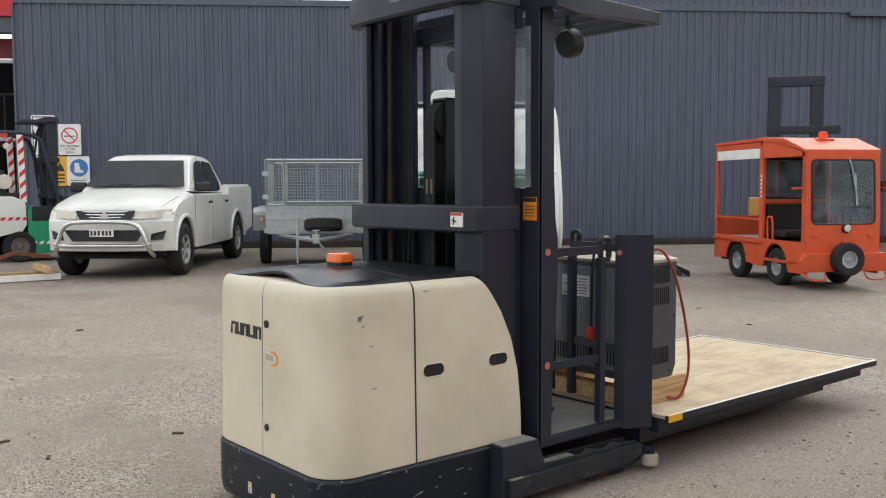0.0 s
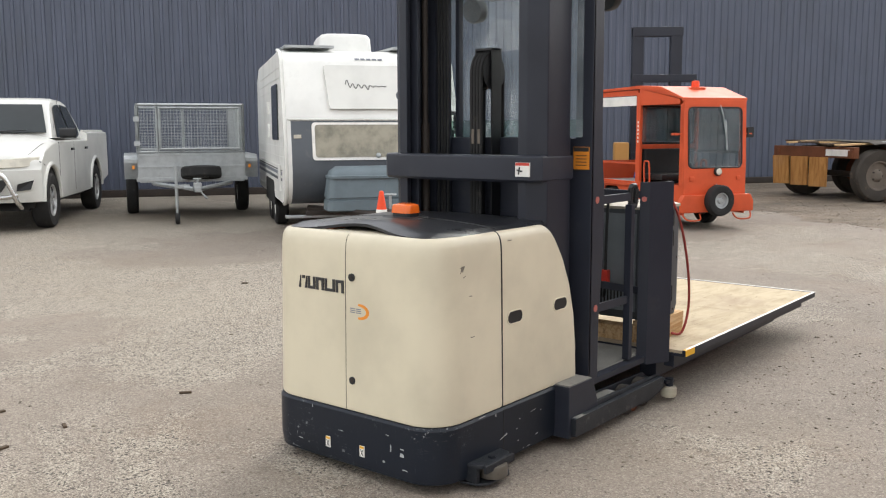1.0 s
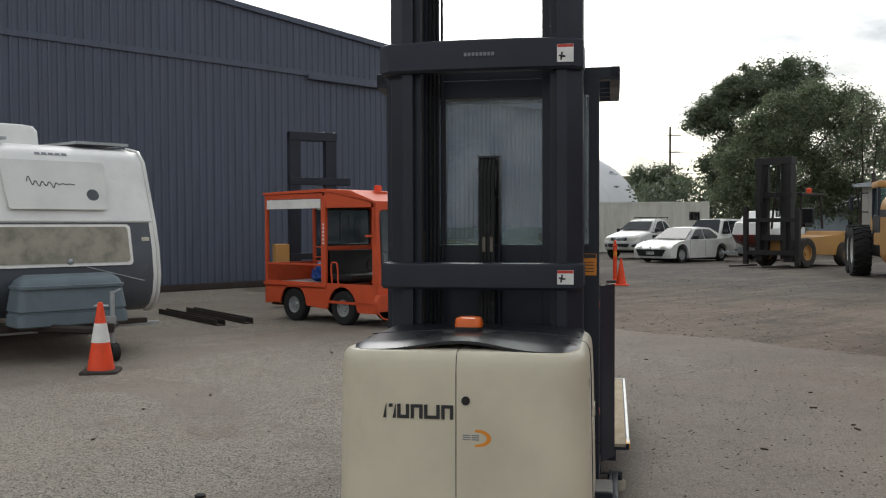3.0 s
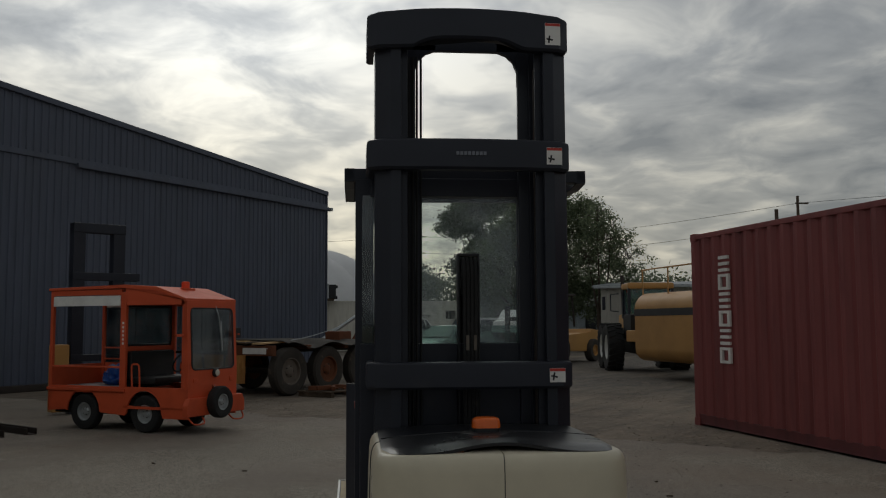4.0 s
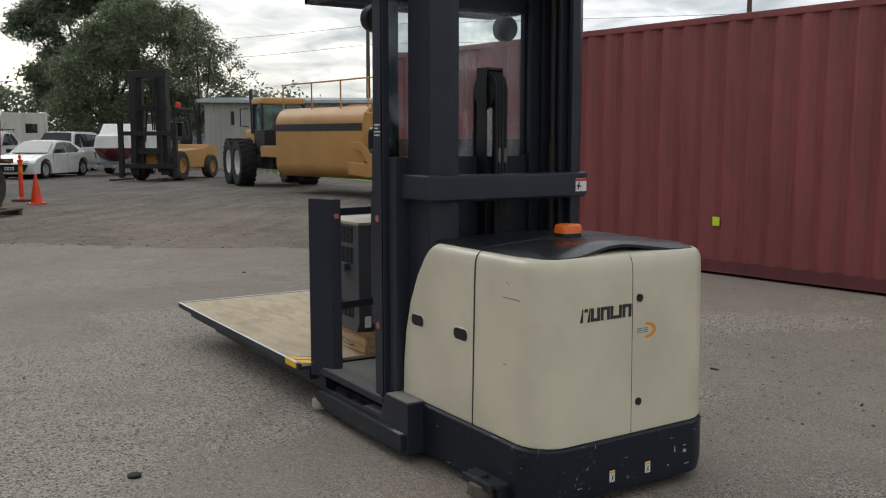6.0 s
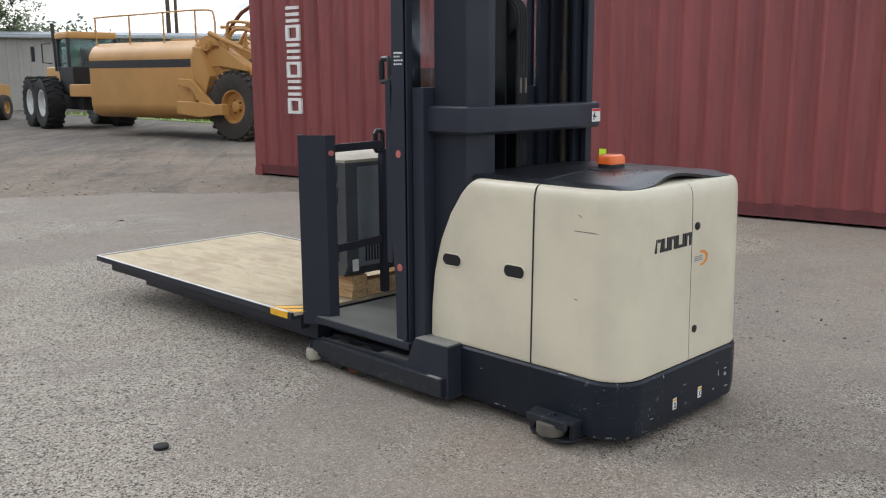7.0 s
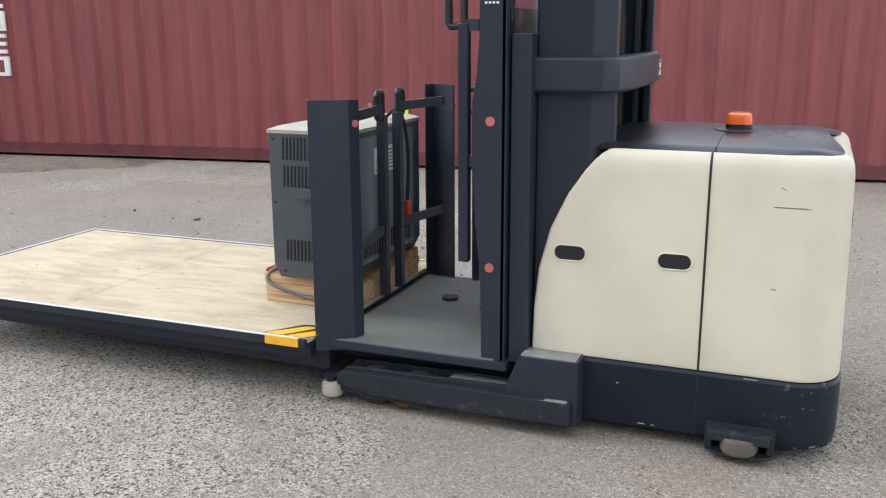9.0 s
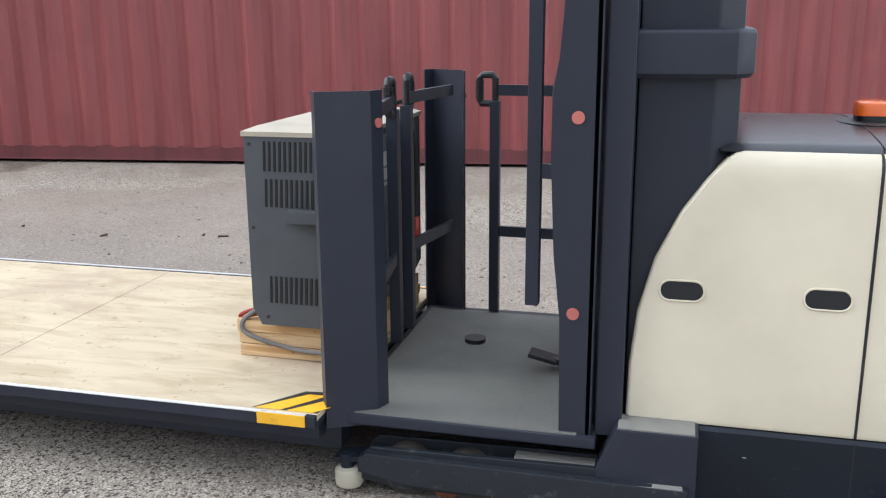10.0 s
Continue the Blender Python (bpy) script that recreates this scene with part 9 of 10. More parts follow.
def build_green_forklift():
    gf = thing("counterbalance_forklift", "green and white counterbalance forklift with striped guard post", "forklift", pose(4.75, 18.38, 0, 0, 0, -4))
    bm = bmesh.new()
    prism(bm, [(-1.15, 0.50), (-1.2, 1.0), (-1.05, 1.24), (0.05, 1.26), (0.28, 1.16), (0.30, 0.72), (0.20, 0.55), (0.0, 0.60), (-0.2, 0.55), (-0.3, 0.42)], 0.0, 1.08, "y", 0.05)
    cw = part("counterweight", bm, "white_paint", gf, "white counterweight with faded red stripes")
    for k in range(6):
        bm = bmesh.new()
        slab(bm, [(-0.45 + 0.13 * k, -0.002, 0.80), (-0.37 + 0.13 * k, -0.002, 0.80), (-0.33 + 0.13 * k, -0.002, 0.86), (-0.41 + 0.13 * k, -0.002, 0.86)], 0.003)
        part("red_stripe", bm, "red_decal", cw)
    bm = bmesh.new()
    prism(bm, [(0.31, 0.16), (0.31, 0.98), (0.36, 1.08), (0.50, 1.02), (0.52, 0.80), (0.72, 0.76), (0.80, 1.05), (1.05, 1.0), (1.12, 0.6), (1.08, 0.16)], 0.02, 1.06, "y", 0.03)
    body = part("body", bm, "green_paint", gf)
    for k in range(5):
        bm = bmesh.new()
        slab(bm, [(0.36 + 0.13 * k, 0.017, 0.33), (0.43 + 0.13 * k, 0.017, 0.33), (0.47 + 0.13 * k, 0.017, 0.39), (0.40 + 0.13 * k, 0.017, 0.39)], 0.003)
        part("pale_stripe", bm, "white_decal", body)
    # guard posts: the rear ones striped
    for y in (0.04, 1.0):
        bm = bmesh.new()
        prism(bm, [(0.19, 1.14), (0.30, 1.14), (0.27, 2.42), (0.16, 2.42)], y - 0.03, y + 0.03, "y", 0.006)
        post = part("striped_post", bm, "white_decal", gf, "white guard post with red stripes")
        for k in range(6):
            z = 1.18 + 0.21 * k
            d = -0.027 * (z - 1.14) / 1.28
            bm = bmesh.new()
            slab(bm, [(0.193 + d, y - 0.0315, z), (0.298 + d, y - 0.0315, z + 0.10), (0.297 + d, y - 0.0315, z + 0.19), (0.192 + d, y - 0.0315, z + 0.09)], 0.003)
            part("red_stripe", bm, "red_decal", post)
        bm = bmesh.new()
        tube(bm, smooth_path([(-0.5, y, 2.44), (0.2, y, 2.45), (0.5, y, 2.38), (0.62, y, 2.2), (0.86, y, 1.25), (0.88, y, 1.0)], 5), 0.04, 8)
        part("guard_post", bm, "truck_black", gf)
    for k in range(5):
        bm = boxes((-0.45 + 0.2 * k, -0.40 + 0.2 * k, 0.02, 1.02, 2.42, 2.46), r=0.005)
        part("roof_bar", bm, "truck_black", gf)
    bm = boxes((-0.52, 0.0, -0.01, 0.05, 2.36, 2.44), r=0.01)
    part("lamp_bar", bm, "red_decal", gf)
    for z, x, r in ((1.53, -0.08, 0.14), (2.20, -0.02, 0.06)):
        bm = bmesh.new()
        lathe(bm, [(r * 0.5, -0.08), (r, -0.02), (r, 0.02), (r * 0.9, 0.03)], Matrix.Translation((x, 0.05, z)) @ Matrix.Rotation(radians(90), 4, "X"), 20)
        part("work_lamp", bm, "lens_clear", gf)
    for y in (0.18, 0.72):
        bm = boxes((0.72, 0.92, y, y + 0.16, 0.2, 2.78), r=0.01)
        part("mast_rail", bm, "truck_black", gf)
        bm = bmesh.new()
        tube(bm, smooth_path([(0.70, y - 0.05, 2.6), (0.60, y - 0.06, 2.0), (0.66, y - 0.05, 1.4)], 5), 0.02, 6)
        part("hose", bm, "rubber", gf)
    for z in (2.68, 1.9, 1.2):
        part("mast_crossbar", boxes((0.70, 0.94, 0.1, 0.98, z, z + 0.1), r=0.01), "truck_black", gf)
    part("load_guard", boxes((0.30, 0.72, 0.1, 0.9, 2.66, 2.72), r=0.01), "truck_black", gf)
    part("fork_carriage", boxes((0.95, 1.05, 0.0, 1.06, 1.0, 1.25), r=0.01), "truck_black", gf)
    bm = boxes((-0.05, 0.35, 0.3, 0.8, 1.2, 1.32), (-0.15, 0.0, 0.3, 0.8, 1.28, 1.75), r=0.05)
    part("seat", bm, "black_plastic", gf)
    part("battery_cover", boxes((0.38, 0.74, 0.0, 0.4, 0.78, 1.06), r=0.03), "black_plastic", gf)
    for x, r in ((0.16, 0.30), (-0.85, 0.26)):
        for y, s in ((0.10, -1), (0.98, 1)):
            wheel(gf, (x, y, r), r, 0.2, s, 0.55, rim_mat="dusty_steel")
    fr = thing("timber_skid", "rough white-painted timber skid on the ground", "timber", pose(3.75, 14.75, 0, 0, 0, -8))
    for k, (a, b) in enumerate((((-0.9, -0.3), (0.7, -0.2)), ((-0.9, 0.3), (0.75, 0.35)), ((-0.5, -0.45), (-0.4, 0.5)), ((0.5, -0.4), (0.45, 0.5)))):
        bm = bmesh.new()
        z = 0.06 if k < 2 else 0.18
        tube(bm, [(a[0], a[1], z), (b[0], b[1], z)], 0.06, 4)
        part("beam", bm, "white_decal" if k % 2 == 0 else "timber", fr, smooth=0)
    bm = bmesh.new()
    tube(bm, [(-0.6, 0.0, 0.2), (0.1, 0.1, 0.42), (0.6, 0.1, 0.35)], 0.04, 4)
    part("brace", bm, "rust", fr)


build_green_forklift()

# ---- small marks ----
note = tagged(part("paper_note", boxes((-0.045, 0.045, -0.002, 0.002, -0.05, 0.05), r=0), "lime"), "lime yellow paper note stuck on the container", "note")
note.matrix_basis = CONTAINER @ Matrix.Translation((-5.92, -0.012, 0.60))


# ---- distance ----
def build_far():
    m = Matrix.Translation((51.5, -2.55, 0)) @ Matrix.Rotation(radians(90 + 3), 4, "Z")
    con = thing("white_container", "off-white forty-foot shipping container at the yard's end", "container", m)
    bm = bmesh.new()
    L, H = 12.2, 2.86
    rows = []
    for k in range(44):
        x = 0.1 + k * 0.275
        for f, d in ((0, 0), (0.26, 0), (0.5, -0.04), (0.76, -0.04)):
            rows.append((x + f * 0.275, 0.04 + d))
    lo, hi = [bm.verts.new((x, y, 0.15)) for x, y in rows], [bm.verts.new((x, y, H - 0.1)) for x, y in rows]
    for i in range(len(rows) - 1):
        bm.faces.new((lo[i], lo[i + 1], hi[i + 1], hi[i]))
    part("side_wall", bm, "cont_white", con, smooth=20)
    bm = boxes((0, L, 0.0, 0.12, H - 0.12, H), (0, L, 0.0, 0.12, 0.02, 0.18), (0, 0.14, 0, 0.16, 0, H), (L - 0.14, L, 0, 0.16, 0, H), r=0.01)
    part("frame", bm, "cont_white", con)
    bm = boxes((0.05, L - 0.05, 0.1, -2.4, 0.15, H - 0.03), r=0)
    part("shell", bm, "cont_white", con)
    bm = boxes((0.5, 1.1, -0.02, 0.1, 1.8, 2.3), r=0.01)
    part("vent_window", bm, "dark_interior", con)
    mc = thing("machine_crate", "grey cabinet with black end stored on top of a container", "crate", pose(50.6, 6.15, 2.86, 0, 0, 93))
    bm = boxes((-0.9, 0.6, -0.5, 0.5, 0.12, 0.95), r=0.02)
    part("cabinet", bm, "galv", mc)
    bm = boxes((-1.3, -0.9, -0.45, 0.45, 0.12, 0.9), (-1.4, -1.2, 0.2, 0.4, 0.7, 0.85), (-1.4, -1.2, -0.4, -0.2, 0.1, 0.3), r=0.03)
    part("motor_end", bm, "black_plastic", mc)
    bm = boxes((-1.2, 0.7, -0.4, -0.25, 0, 0.12), (-1.2, 0.7, 0.25, 0.4, 0, 0.12), r=0.01)
    part("bearer", bm, "old_timber", mc)

    # arched bays of cloth between ribs; the axis runs away from the yard
    dm = thing("fabric_dome", "large white fabric dome shelter", "shelter", pose(75, 6.0, 0, 0, 0, 145))
    R, bay, rings = 7.3, 3.75, []
    for i in range(0, 113):
        x = 7 * bay * i / 112
        r = R * (1 + 0.045 * abs(math.sin(math.pi * x / bay)))
        rings.append([(x, r * math.cos(radians(a)), r * math.sin(radians(a))) for a in range(0, 181, 5)])
    bm = bmesh.new()
    loft(bm, rings, closed=False, cap=True)
    part("skin", bm, "dome", dm, smooth=18)
    up = radians(47)
    for w, dz, h in ((0.22, 0.10, 0.16), (0.55, -0.12, 0.06)):
        bm = bmesh.new()
        rr = R * 1.045 + 0.03
        o = Vector((bay / 2, rr * math.cos(up), rr * math.sin(up)))
        rise = Vector((0, -math.sin(up), math.cos(up)))
        slab(bm, [o + Vector((sx * w, 0, 0)) + rise * (dz + sz * h / 2) for sx, sz in ((-1, -1), (1, -1), (1, 1), (-1, 1))], 0.02)
        part("mark_bar", bm, "grey_decal", dm)
    bs = thing("far_shed", "flat beige shed behind the dome", "building", pose(79, -1.0, 0))
    bm = boxes((0, 6, -1.6, 3.0, 0, 5.8), r=0.02)
    part("wall", bm, coat("beige_sheet", hexc("7d7564"), 0.6), bs)

    # long grey shed and house behind the tanker
    gs = thing("grey_shed", "long pale grey steel shed with low roof", "building", pose(45.2, -9.0, 0, 0, 0, -116))
    bm = ribbed(bmesh.new(), 0, 30, 0, 3.42, 0.0, pitch=0.5, depth=0.04)
    part("wall", bm, coat("pale_grey_wall_sheet", hexc("a09c93"), 0.6, scale=0.5), gs, smooth=20)
    bm = bmesh.new()
    prism(bm, [(-0.3, 3.38), (-0.3, 3.47), (5.0, 3.83), (5.0, 3.73)], -0.4, 30.5, "x")
    part("roof", bm, "roof_grey", gs)
    bm = boxes((0, 30, 0.1, 0.3, 0, 3.38), (0, 0.2, 0.3, 9, 0, 3.4), r=0)
    part("frame", bm, "roof_grey", gs)
    bm = boxes((-0.3, 30.4, -0.40, -0.31, 3.32, 3.44), r=0.01)
    part("gutter", bm, "galv", gs)
    hs = thing("small_house", "small pale blue weatherboard house behind the forklift", "house", pose(56.5, -12.5, 0, 0, 0, -74))
    bm = boxes((-2.2, 2.2, 0.0, 5.0, 0.0, 2.4), r=0.01)
    part("wall", bm, coat("pale_blue_boards", hexc("a9b4ba"), 0.6, scale=0.6), hs)
    bm = bmesh.new()
    prism(bm, [(-2.5, 2.35), (2.5, 2.35), (0.0, 3.5)], -0.3, 5.3, "y")
    part("roof", bm, "roof_grey", hs)
    for x in (-1.2, 0.9):
        bm = boxes((x - 0.4, x + 0.4, -0.04, 0.04, 1.0, 2.0), r=0.01)
        part("window", bm, "dark_glass", hs)
    # truss frame beyond the tanker
    tf = thing("lattice_frame", "rust red lattice steel frame behind the tanker", "steel frame", pose(29.5, -14.0, 0, 0, 0, 11))
    bm = bmesh.new()
    for z in (2.5, 3.4):
        tube(bm, [(-9, 0, z), (1, 0, z)], 0.07, 4)
    for k in range(8):
        tube(bm, [(-9 + 1.25 * k, 0, 2.5), (-9 + 1.25 * (k + 1), 0, 3.4)] if k % 2 else [(-9 + 1.25 * k, 0, 3.4), (-9 + 1.25 * (k + 1), 0, 2.5)], 0.04, 4)
    for x in (-9, -4, 1):
        tube(bm, [(x, 0, 0), (x, 0, 3.4)], 0.08, 4)
    part("lattice", bm, coat("rust_red_steel", hexc("6e3433"), 0.6), tf)
    # verge of grass beyond the tanker
    bm = bmesh.new()
    rnd = random.Random(5)
    for k in range(2600):
        x, y = rnd.uniform(20, 38), rnd.uniform(-16, -9.3)
        h, a = rnd.uniform(0.06, 0.28), rnd.uniform(0, 6.28)
        dx, dy = 0.05 * math.cos(a), 0.05 * math.sin(a)
        bm.faces.new([bm.verts.new(p) for p in ((x - dx, y - dy, 0), (x + dx, y + dy, 0), (x + 0.4 * dy, y + 0.4 * dx, h))])
    box(bm, 19.5, 38.5, -16.5, -9.2, -0.1, 0.02, r=0)
    tagged(part("grass_verge", bm, "grass", smooth=0), "strip of short green grass behind the tanker", "grass", kind="stuff")


build_far()


def build_tree(name, label, m, lobes, material, count, leaf, trunk_h, trunk_r, limbs, seed, droop=0.0):
    """A tapered trunk, limbs to each lobe, and a crown of many small leaf sprays with gaps."""
    tr = thing(name, label, "tree", m)
    rnd = random.Random(seed)
    bm = bmesh.new()
    rings = []
    for k in range(7):
        f = k / 6
        c = Vector((0.25 * math.sin(2.1 * f), 0.2 * math.sin(1.4 * f), trunk_h * f))
        r = trunk_r * (1.25 - 0.55 * f)
        rings.append([c + Vector((r * math.cos(a), r * math.sin(a), 0)) for a in (2 * math.pi * j / 10 for j in range(10))])
    loft(bm, rings)
    part("trunk", bm, "bark", tr)
    verts, faces = [], []
    top = Vector((0.25 * math.sin(2.1), 0.2 * math.sin(1.4), trunk_h))
    for cx, cy, cz, rx, rz in lobes:
        c = Vector((cx, cy, cz))
        bm = bmesh.new()
        pts = smooth_path([top, top.lerp(c, 0.4) + Vector((rnd.uniform(-0.3, 0.3), rnd.uniform(-0.3, 0.3), 0.3)), c], 5)
        n = len(pts)
        rings = []
        for i, p in enumerate(pts):
            r = trunk_r * 0.5 * (1 - 0.85 * i / (n - 1))
            rings.append([p + Vector((r * math.cos(a), r * math.sin(a), 0)) for a in (2 * math.pi * j / 6 for j in range(6))])
        loft(bm, rings)
        for q in range(limbs):
            d = Vector((rnd.gauss(0, 1), rnd.gauss(0, 1), rnd.gauss(0.2, 0.8))).normalized()
            e = c + Vector((d.x * rx, d.y * rx, d.z * rz)) * 0.95
            mid = c.lerp(e, 0.5) + Vector((rnd.uniform(-0.2, 0.2), rnd.uniform(-0.2, 0.2), 0.15))
            tube(bm, [c, mid, e], trunk_r * 0.07, 4)
        part("limb", bm, "bark", tr)
        # sprays sit in small clumps on the lobe's shell
        clumps = []
        for q in range(max(14, int(24 * rx))):
            d = Vector((rnd.gauss(0, 1), rnd.gauss(0, 1), rnd.gauss(0.1, 1))).normalized()
            f = rnd.uniform(0.55, 1.08)
            clumps.append((c + Vector((d.x * rx * f, d.y * rx * f, d.z * rz * f)), rnd.uniform(0.18, 0.42) * rx ** 0.5))
        per = int(count / len(lobes) / len(clumps)) + 1
        for p, cr in clumps:
            for q in range(per):
                o = p + Vector((rnd.gauss(0, cr * 0.7), rnd.gauss(0, cr * 0.7), rnd.gauss(0, cr * 0.55) - droop * abs(rnd.gauss(0, 1))))
                a = Vector((rnd.gauss(0, 1), rnd.gauss(0, 1), rnd.gauss(-droop * 2, 0.8))).normalized() * leaf * rnd.uniform(0.6, 1.3)
                b = a.cross(Vector((rnd.gauss(0, 1), rnd.gauss(0, 1), rnd.gauss(0, 1)))).normalized() * leaf * 0.38
                k = len(verts)
                verts.extend((o - a, o + b - a * 0.1, o + a, o - b + a * 0.1))
                faces.append((k, k + 1, k + 2, k + 3))
    if count:
        me = bpy.data.meshes.new("crown")
        me.from_pydata(verts, [], faces)
        me.materials.append(MAT[material])
        cr = new("crown", me)
        cr.parent = tr
    return tr


build_tree("gum_tree", "tall dark green gum tree with uneven crown", pose(60, -6.35, 0), [(0, 1.8, 8.9, 1.6, 1.4), (0, 3.2, 8.3, 1.2, 1.1), (0.3, -0.3, 10.5, 1.9, 1.4), (0, -2.2, 10.5, 1.8, 1.4), (0, 1.2, 10.0, 1.3, 1.1), (0, 1.2, 6.3, 1.4, 1.1), (0, -1.5, 7.4, 2.2, 1.6), (0, 2.3, 5.4, 1.1, 0.9), (0, 2.0, 3.9, 1.0, 0.8), (0, -3.6, 8.8, 1.3, 1.2)],
           "leaf_dark", 78000, 0.115, 4.2, 0.34, 5, 11)
build_tree("pepper_tree", "broad mid-green pepper tree with drooping foliage", pose(52.5, -6.2, 0), [(0, 1.7, 5.4, 1.5, 1.4), (0, -0.4, 6.5, 1.8, 1.5), (0, -2.4, 6.3, 1.8, 1.6), (0, -1.2, 4.6, 2.0, 1.5), (0, 0.9, 3.4, 1.6, 1.2), (0, -3.2, 4.3, 1.5, 1.5), (0, -1.6, 3.0, 1.7, 1.0), (0, -0.6, 7.9, 1.5, 1.2), (0, -2.3, 8.4, 1.5, 1.1), (0, -3.9, 8.0, 1.5, 1.3), (0, -5.0, 6.2, 1.4, 1.5), (0, -4.0, 3.2, 1.5, 1.2), (0, 2.2, 3.6, 1.2, 1.2), (0, 0.9, 7.0, 1.0, 0.8)],
           "leaf_green", 66000, 0.098, 2.2, 0.3, 6, 12, 0.22)
build_tree("sparse_tree", "thin half-bare tree with fine twigs", pose(49.5, -10.3, 0), [(0, 0.8, 5.2, 1.1, 1.4), (0, -0.5, 6.3, 1.2, 1.5), (0, -1.6, 5.2, 1.2, 1.3), (0, 0.3, 7.3, 1.0, 1.0), (0, -1.4, 3.9, 1.0, 1.0)], "leaf_green", 4200, 0.10, 2.0, 0.16, 30, 13, 0.05)
build_tree("small_tree", "small dark tree beside the power pole", pose(74, -0.7, 0), [(0, 0.9, 5.2, 1.2, 1.1), (0, -0.6, 5.4, 1.3, 1.1), (0, -1.7, 4.6, 1.0, 1.0), (0, 0, 4.2, 1.4, 0.9)], "leaf_dark", 15000, 0.11, 3.0, 0.2, 5, 14)


def build_treeline():
    rnd = random.Random(21)
    verts, faces = [], []
    def clump(x, y, z, r, n, leaf):
        for q in range(n):
            d = Vector((rnd.gauss(0, 1), rnd.gauss(0, 1), rnd.gauss(0, 0.8)))
            o = Vector((x, y, z)) + d * r * 0.55
            if o.z < 0.1:
                o.z = rnd.uniform(0.1, 1.0)
            a = Vector((rnd.gauss(0, 1), rnd.gauss(0, 1), rnd.gauss(0, 0.7))).normalized() * leaf * rnd.uniform(0.6, 1.3)
            b = a.cross(Vector((rnd.gauss(0, 1), rnd.gauss(0, 1), rnd.gauss(0, 1)))).normalized() * leaf * 0.45
            k = len(verts)
            verts.extend((o - a, o + b, o + a, o - b))
            faces.append((k, k + 1, k + 2, k + 3))
    for k in range(46):
        y = 0.5 - 0.42 * k
        clump(64 + rnd.uniform(-2, 2), y, rnd.uniform(0.8, 2.0), 1.5, 150, 0.22)
        clump(65 + rnd.uniform(-2, 2), y, rnd.uniform(2.2, 4.3), 1.3, 130, 0.22)
    for k in range(40):
        y = -16 - 0.7 * k
        near = k < 18
        clump(84 + rnd.uniform(-3, 3) - 0.3 * k, y, rnd.uniform(2.0, 5.2) if near else rnd.uniform(1.0, 2.4), 1.5, 260 if near else 90, 0.24)
    me = bpy.data.meshes.new("far_trees")
    me.from_pydata(verts, [], faces)
    me.materials.append(MAT["leaf_dark"])
    tagged(new("far_trees", me), "dark line of bushes and trees at the boundary", "trees", kind="stuff")


build_treeline()


def build_pole(x, y, h, arms, label):
    pl = thing("power_pole", label, "power pole", pose(x, y, 0))
    bm = bmesh.new()
    cyl(bm, (0, 0, 0), (0, 0, h), 0.17, 12, 0.11)
    part("post", bm, "pole_wood", pl)
    for z, w in arms:
        bm = boxes((-0.06, 0.06, -w, w * 0.2, z - 0.06, z + 0.06), r=0.01)
        part("crossarm", bm, "pole_wood", pl)
    return pl


build_pole(110, -3.9, 13.2, ((12.2, 1.2), (10.2, 1.1), (8.2, 0.6)), "weathered timber power pole with stub crossarms")
build_pole(69.3, -32.2, 11.8, ((11.2, 0.9),), "weathered timber power pole far behind the container")
build_pole(27.8, -28.95, 7.9, (), "grey timber pole behind the red container")
build_pole(52.4, -22.2, 8.5, (), "grey timber pole behind the tanker")
for k, (a, b) in enumerate((((110, -3.9, 12.2), (69.3, -32.2, 11.2)), ((110, -3.9, 10.2), (69.3, -32.2, 9.6)), ((69.3, -32.2, 11.2), (-20, -95, 12)), ((69.3, -32.2, 9.6), (-20, -95, 10)), ((110, -3.9, 12.2), (120, 70, 12)))):
    bm = bmesh.new()
    a, b = Vector(a), Vector(b)
    tube(bm, [a.lerp(b, i / 16) - Vector((0, 0, 1.1 * math.sin(math.pi * i / 16))) for i in range(17)], 0.022, 4)
    tagged(part("power_line", bm, "black_plastic"), "thin black overhead power line between poles", "power line", "overhead power lines")


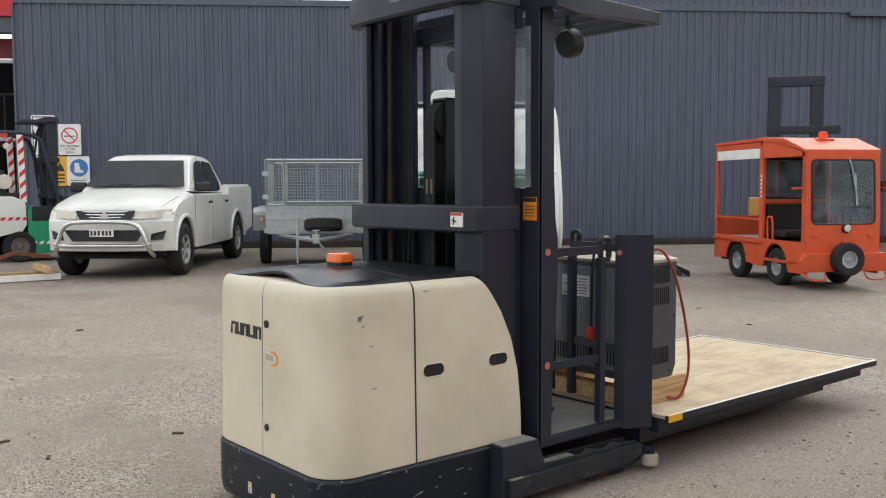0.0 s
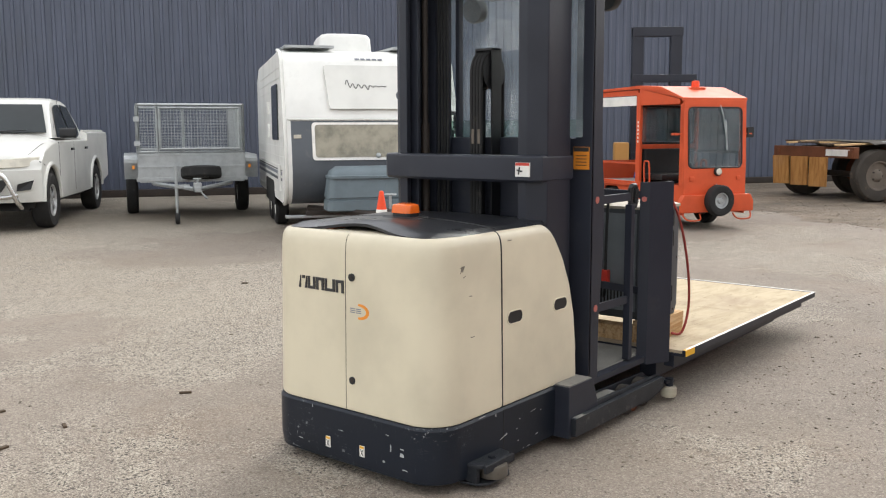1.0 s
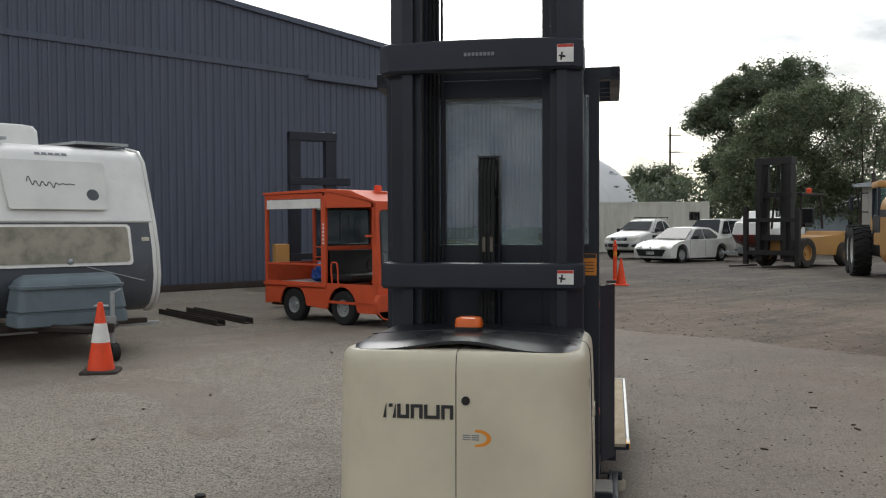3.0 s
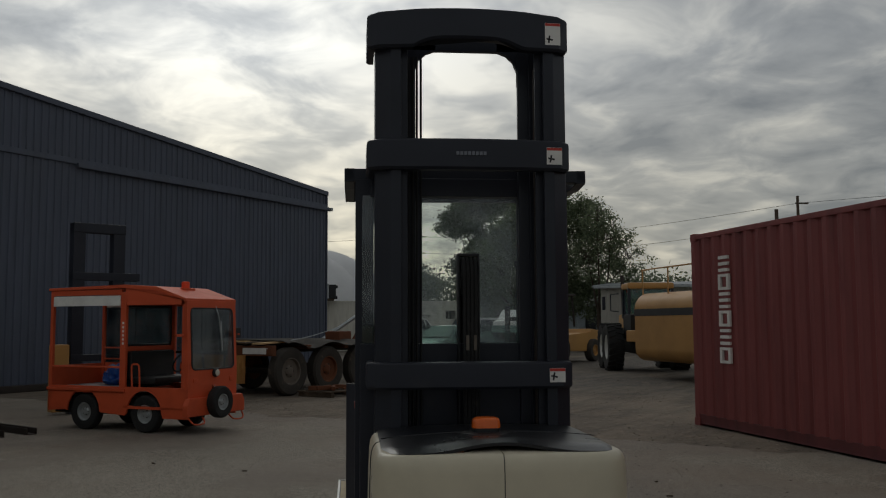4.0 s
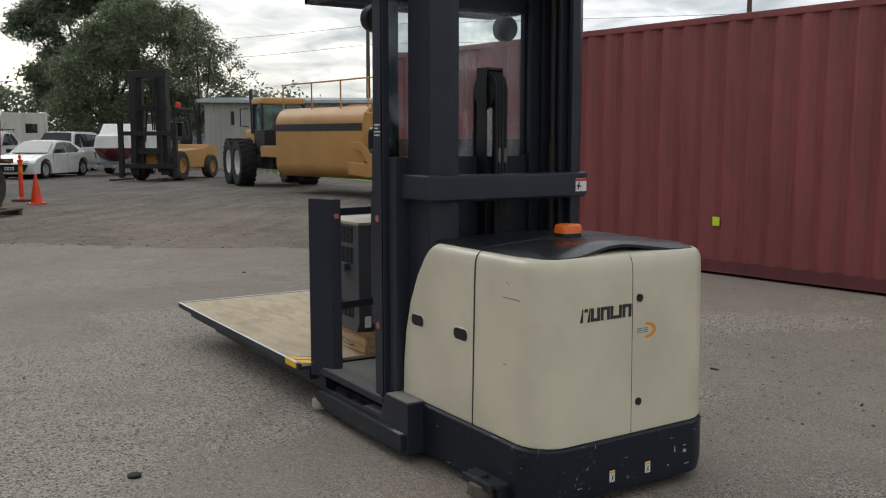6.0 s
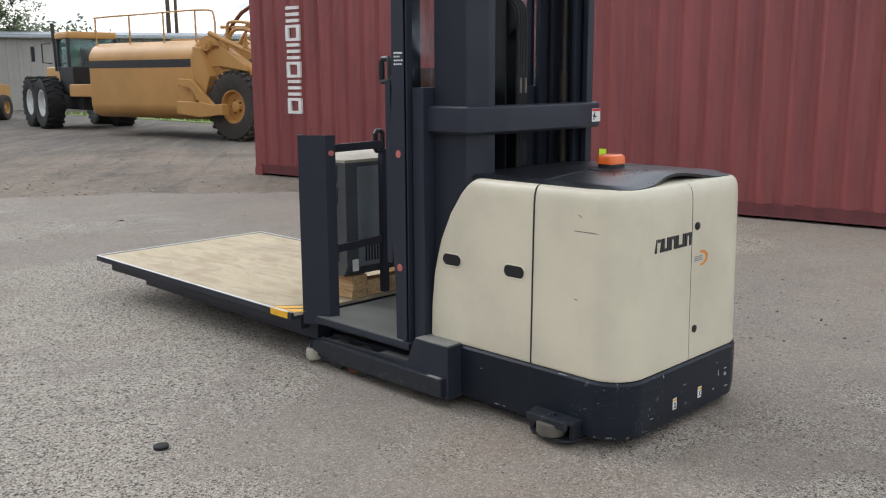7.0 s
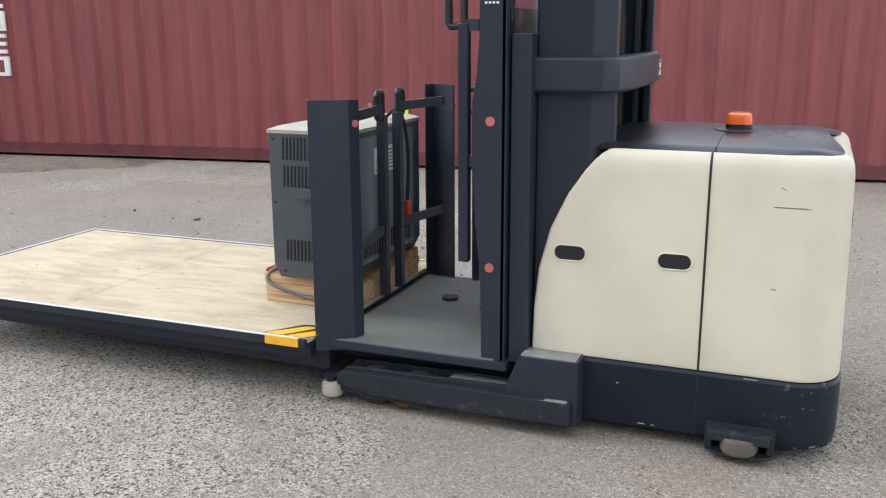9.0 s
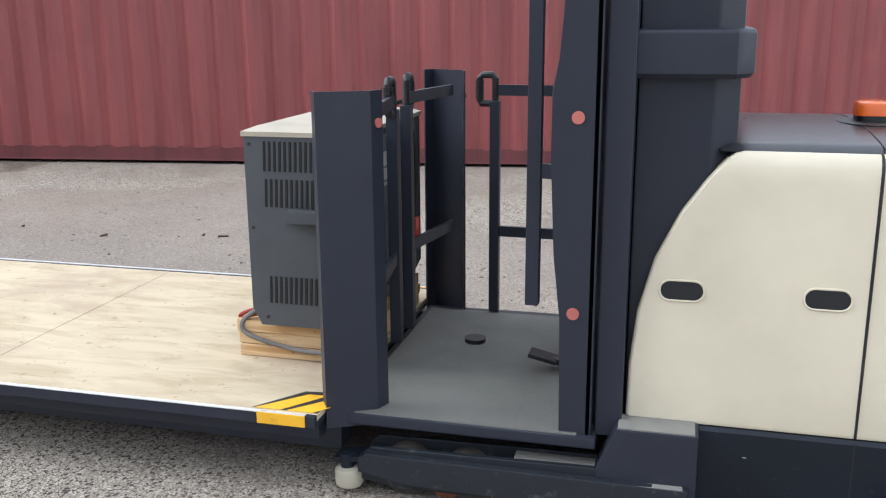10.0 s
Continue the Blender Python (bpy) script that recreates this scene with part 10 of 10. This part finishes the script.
# ---- loose stones and litter on the ground ----
def build_stones():
    rnd = random.Random(33)
    verts, faces = [], []

    def stone(x, y, r):
        k = len(verts)
        ring = [(x + r * rnd.uniform(0.7, 1.1) * math.cos(a), y + r * rnd.uniform(0.7, 1.1) * math.sin(a), r * rnd.uniform(0.1, 0.35)) for a in (0.3, 1.5, 2.7, 3.9, 5.2)]
        verts.extend(ring)
        verts.append((x, y, r * rnd.uniform(0.5, 0.8)))
        verts.extend((p[0], p[1], -0.003) for p in ring)
        for i in range(5):
            j = (i + 1) % 5
            faces.append((k + i, k + j, k + 5))
            faces.append((k + 6 + i, k + 6 + j, k + j, k + i))
    for q in range(5200):
        x, y = rnd.uniform(-3.0, 14.0), rnd.uniform(-2.0, 12.0)
        if rnd.random() < 0.55:
            x, y = rnd.gauss(4.6, 2.2), rnd.gauss(2.0, 1.4)
        if 1.7 < x < 6.1 and 2.55 < y < 4.05:
            continue
        if y < -1.2 - 0.13 * (11.9 - x):
            continue
        stone(x, y, abs(rnd.gauss(0, 0.004)) + 0.003)
    # clods and stones turned up in the dirt past the seal
    for q in range(3800):
        d, w = rnd.uniform(0.0, 1.0) ** 1.6 * 13.0, rnd.uniform(-6.0, 11.0)
        x, y = 10.4 + 0.78 * d + 0.63 * w, 0.5 - 0.63 * d + 0.78 * w
        stone(x, y, abs(rnd.gauss(0, 0.009)) + 0.004)
    me = bpy.data.meshes.new("loose_gravel")
    me.from_pydata(verts, [], faces)
    n = Nodes("gravel_chips")
    c = n.mix(n.geo.outputs["Random Per Island"], hexc("4f4840"), hexc("988d7e"))
    me.materials.append(n.out(c, 0.9))
    tagged(new("loose_gravel", me), "scattered dark and pale gravel chips on asphalt", "gravel", kind="stuff")
    # dark bark chips
    for q in range(26):
        x, y = rnd.uniform(-0.6, 9.0), rnd.uniform(0.8, 9.5)
        if 1.6 < x < 6.2 and 2.5 < y < 4.1:
            continue
        bm = bmesh.new()
        L = rnd.uniform(0.012, 0.04)
        box(bm, -L, L, -L * 0.3, L * 0.3, 0.0, 0.012, r=0.004)
        ob = tagged(part("bark_chip", bm, "old_timber"), "small dark bark chip on the ground", "debris", "debris on the asphalt")
        ob.matrix_basis = pose(x, y, 0, 0, 0, rnd.uniform(0, 180))
    cap = tagged(part("bottle_cap", lathe(bmesh.new(), [(0.03, 0.0), (0.032, 0.012), (0.02, 0.018)], None, 16), "dark_interior"), "flattened dark round cap on the asphalt", "debris")
    cap.matrix_basis = pose(3.19, 5.02, 0)


build_stones()
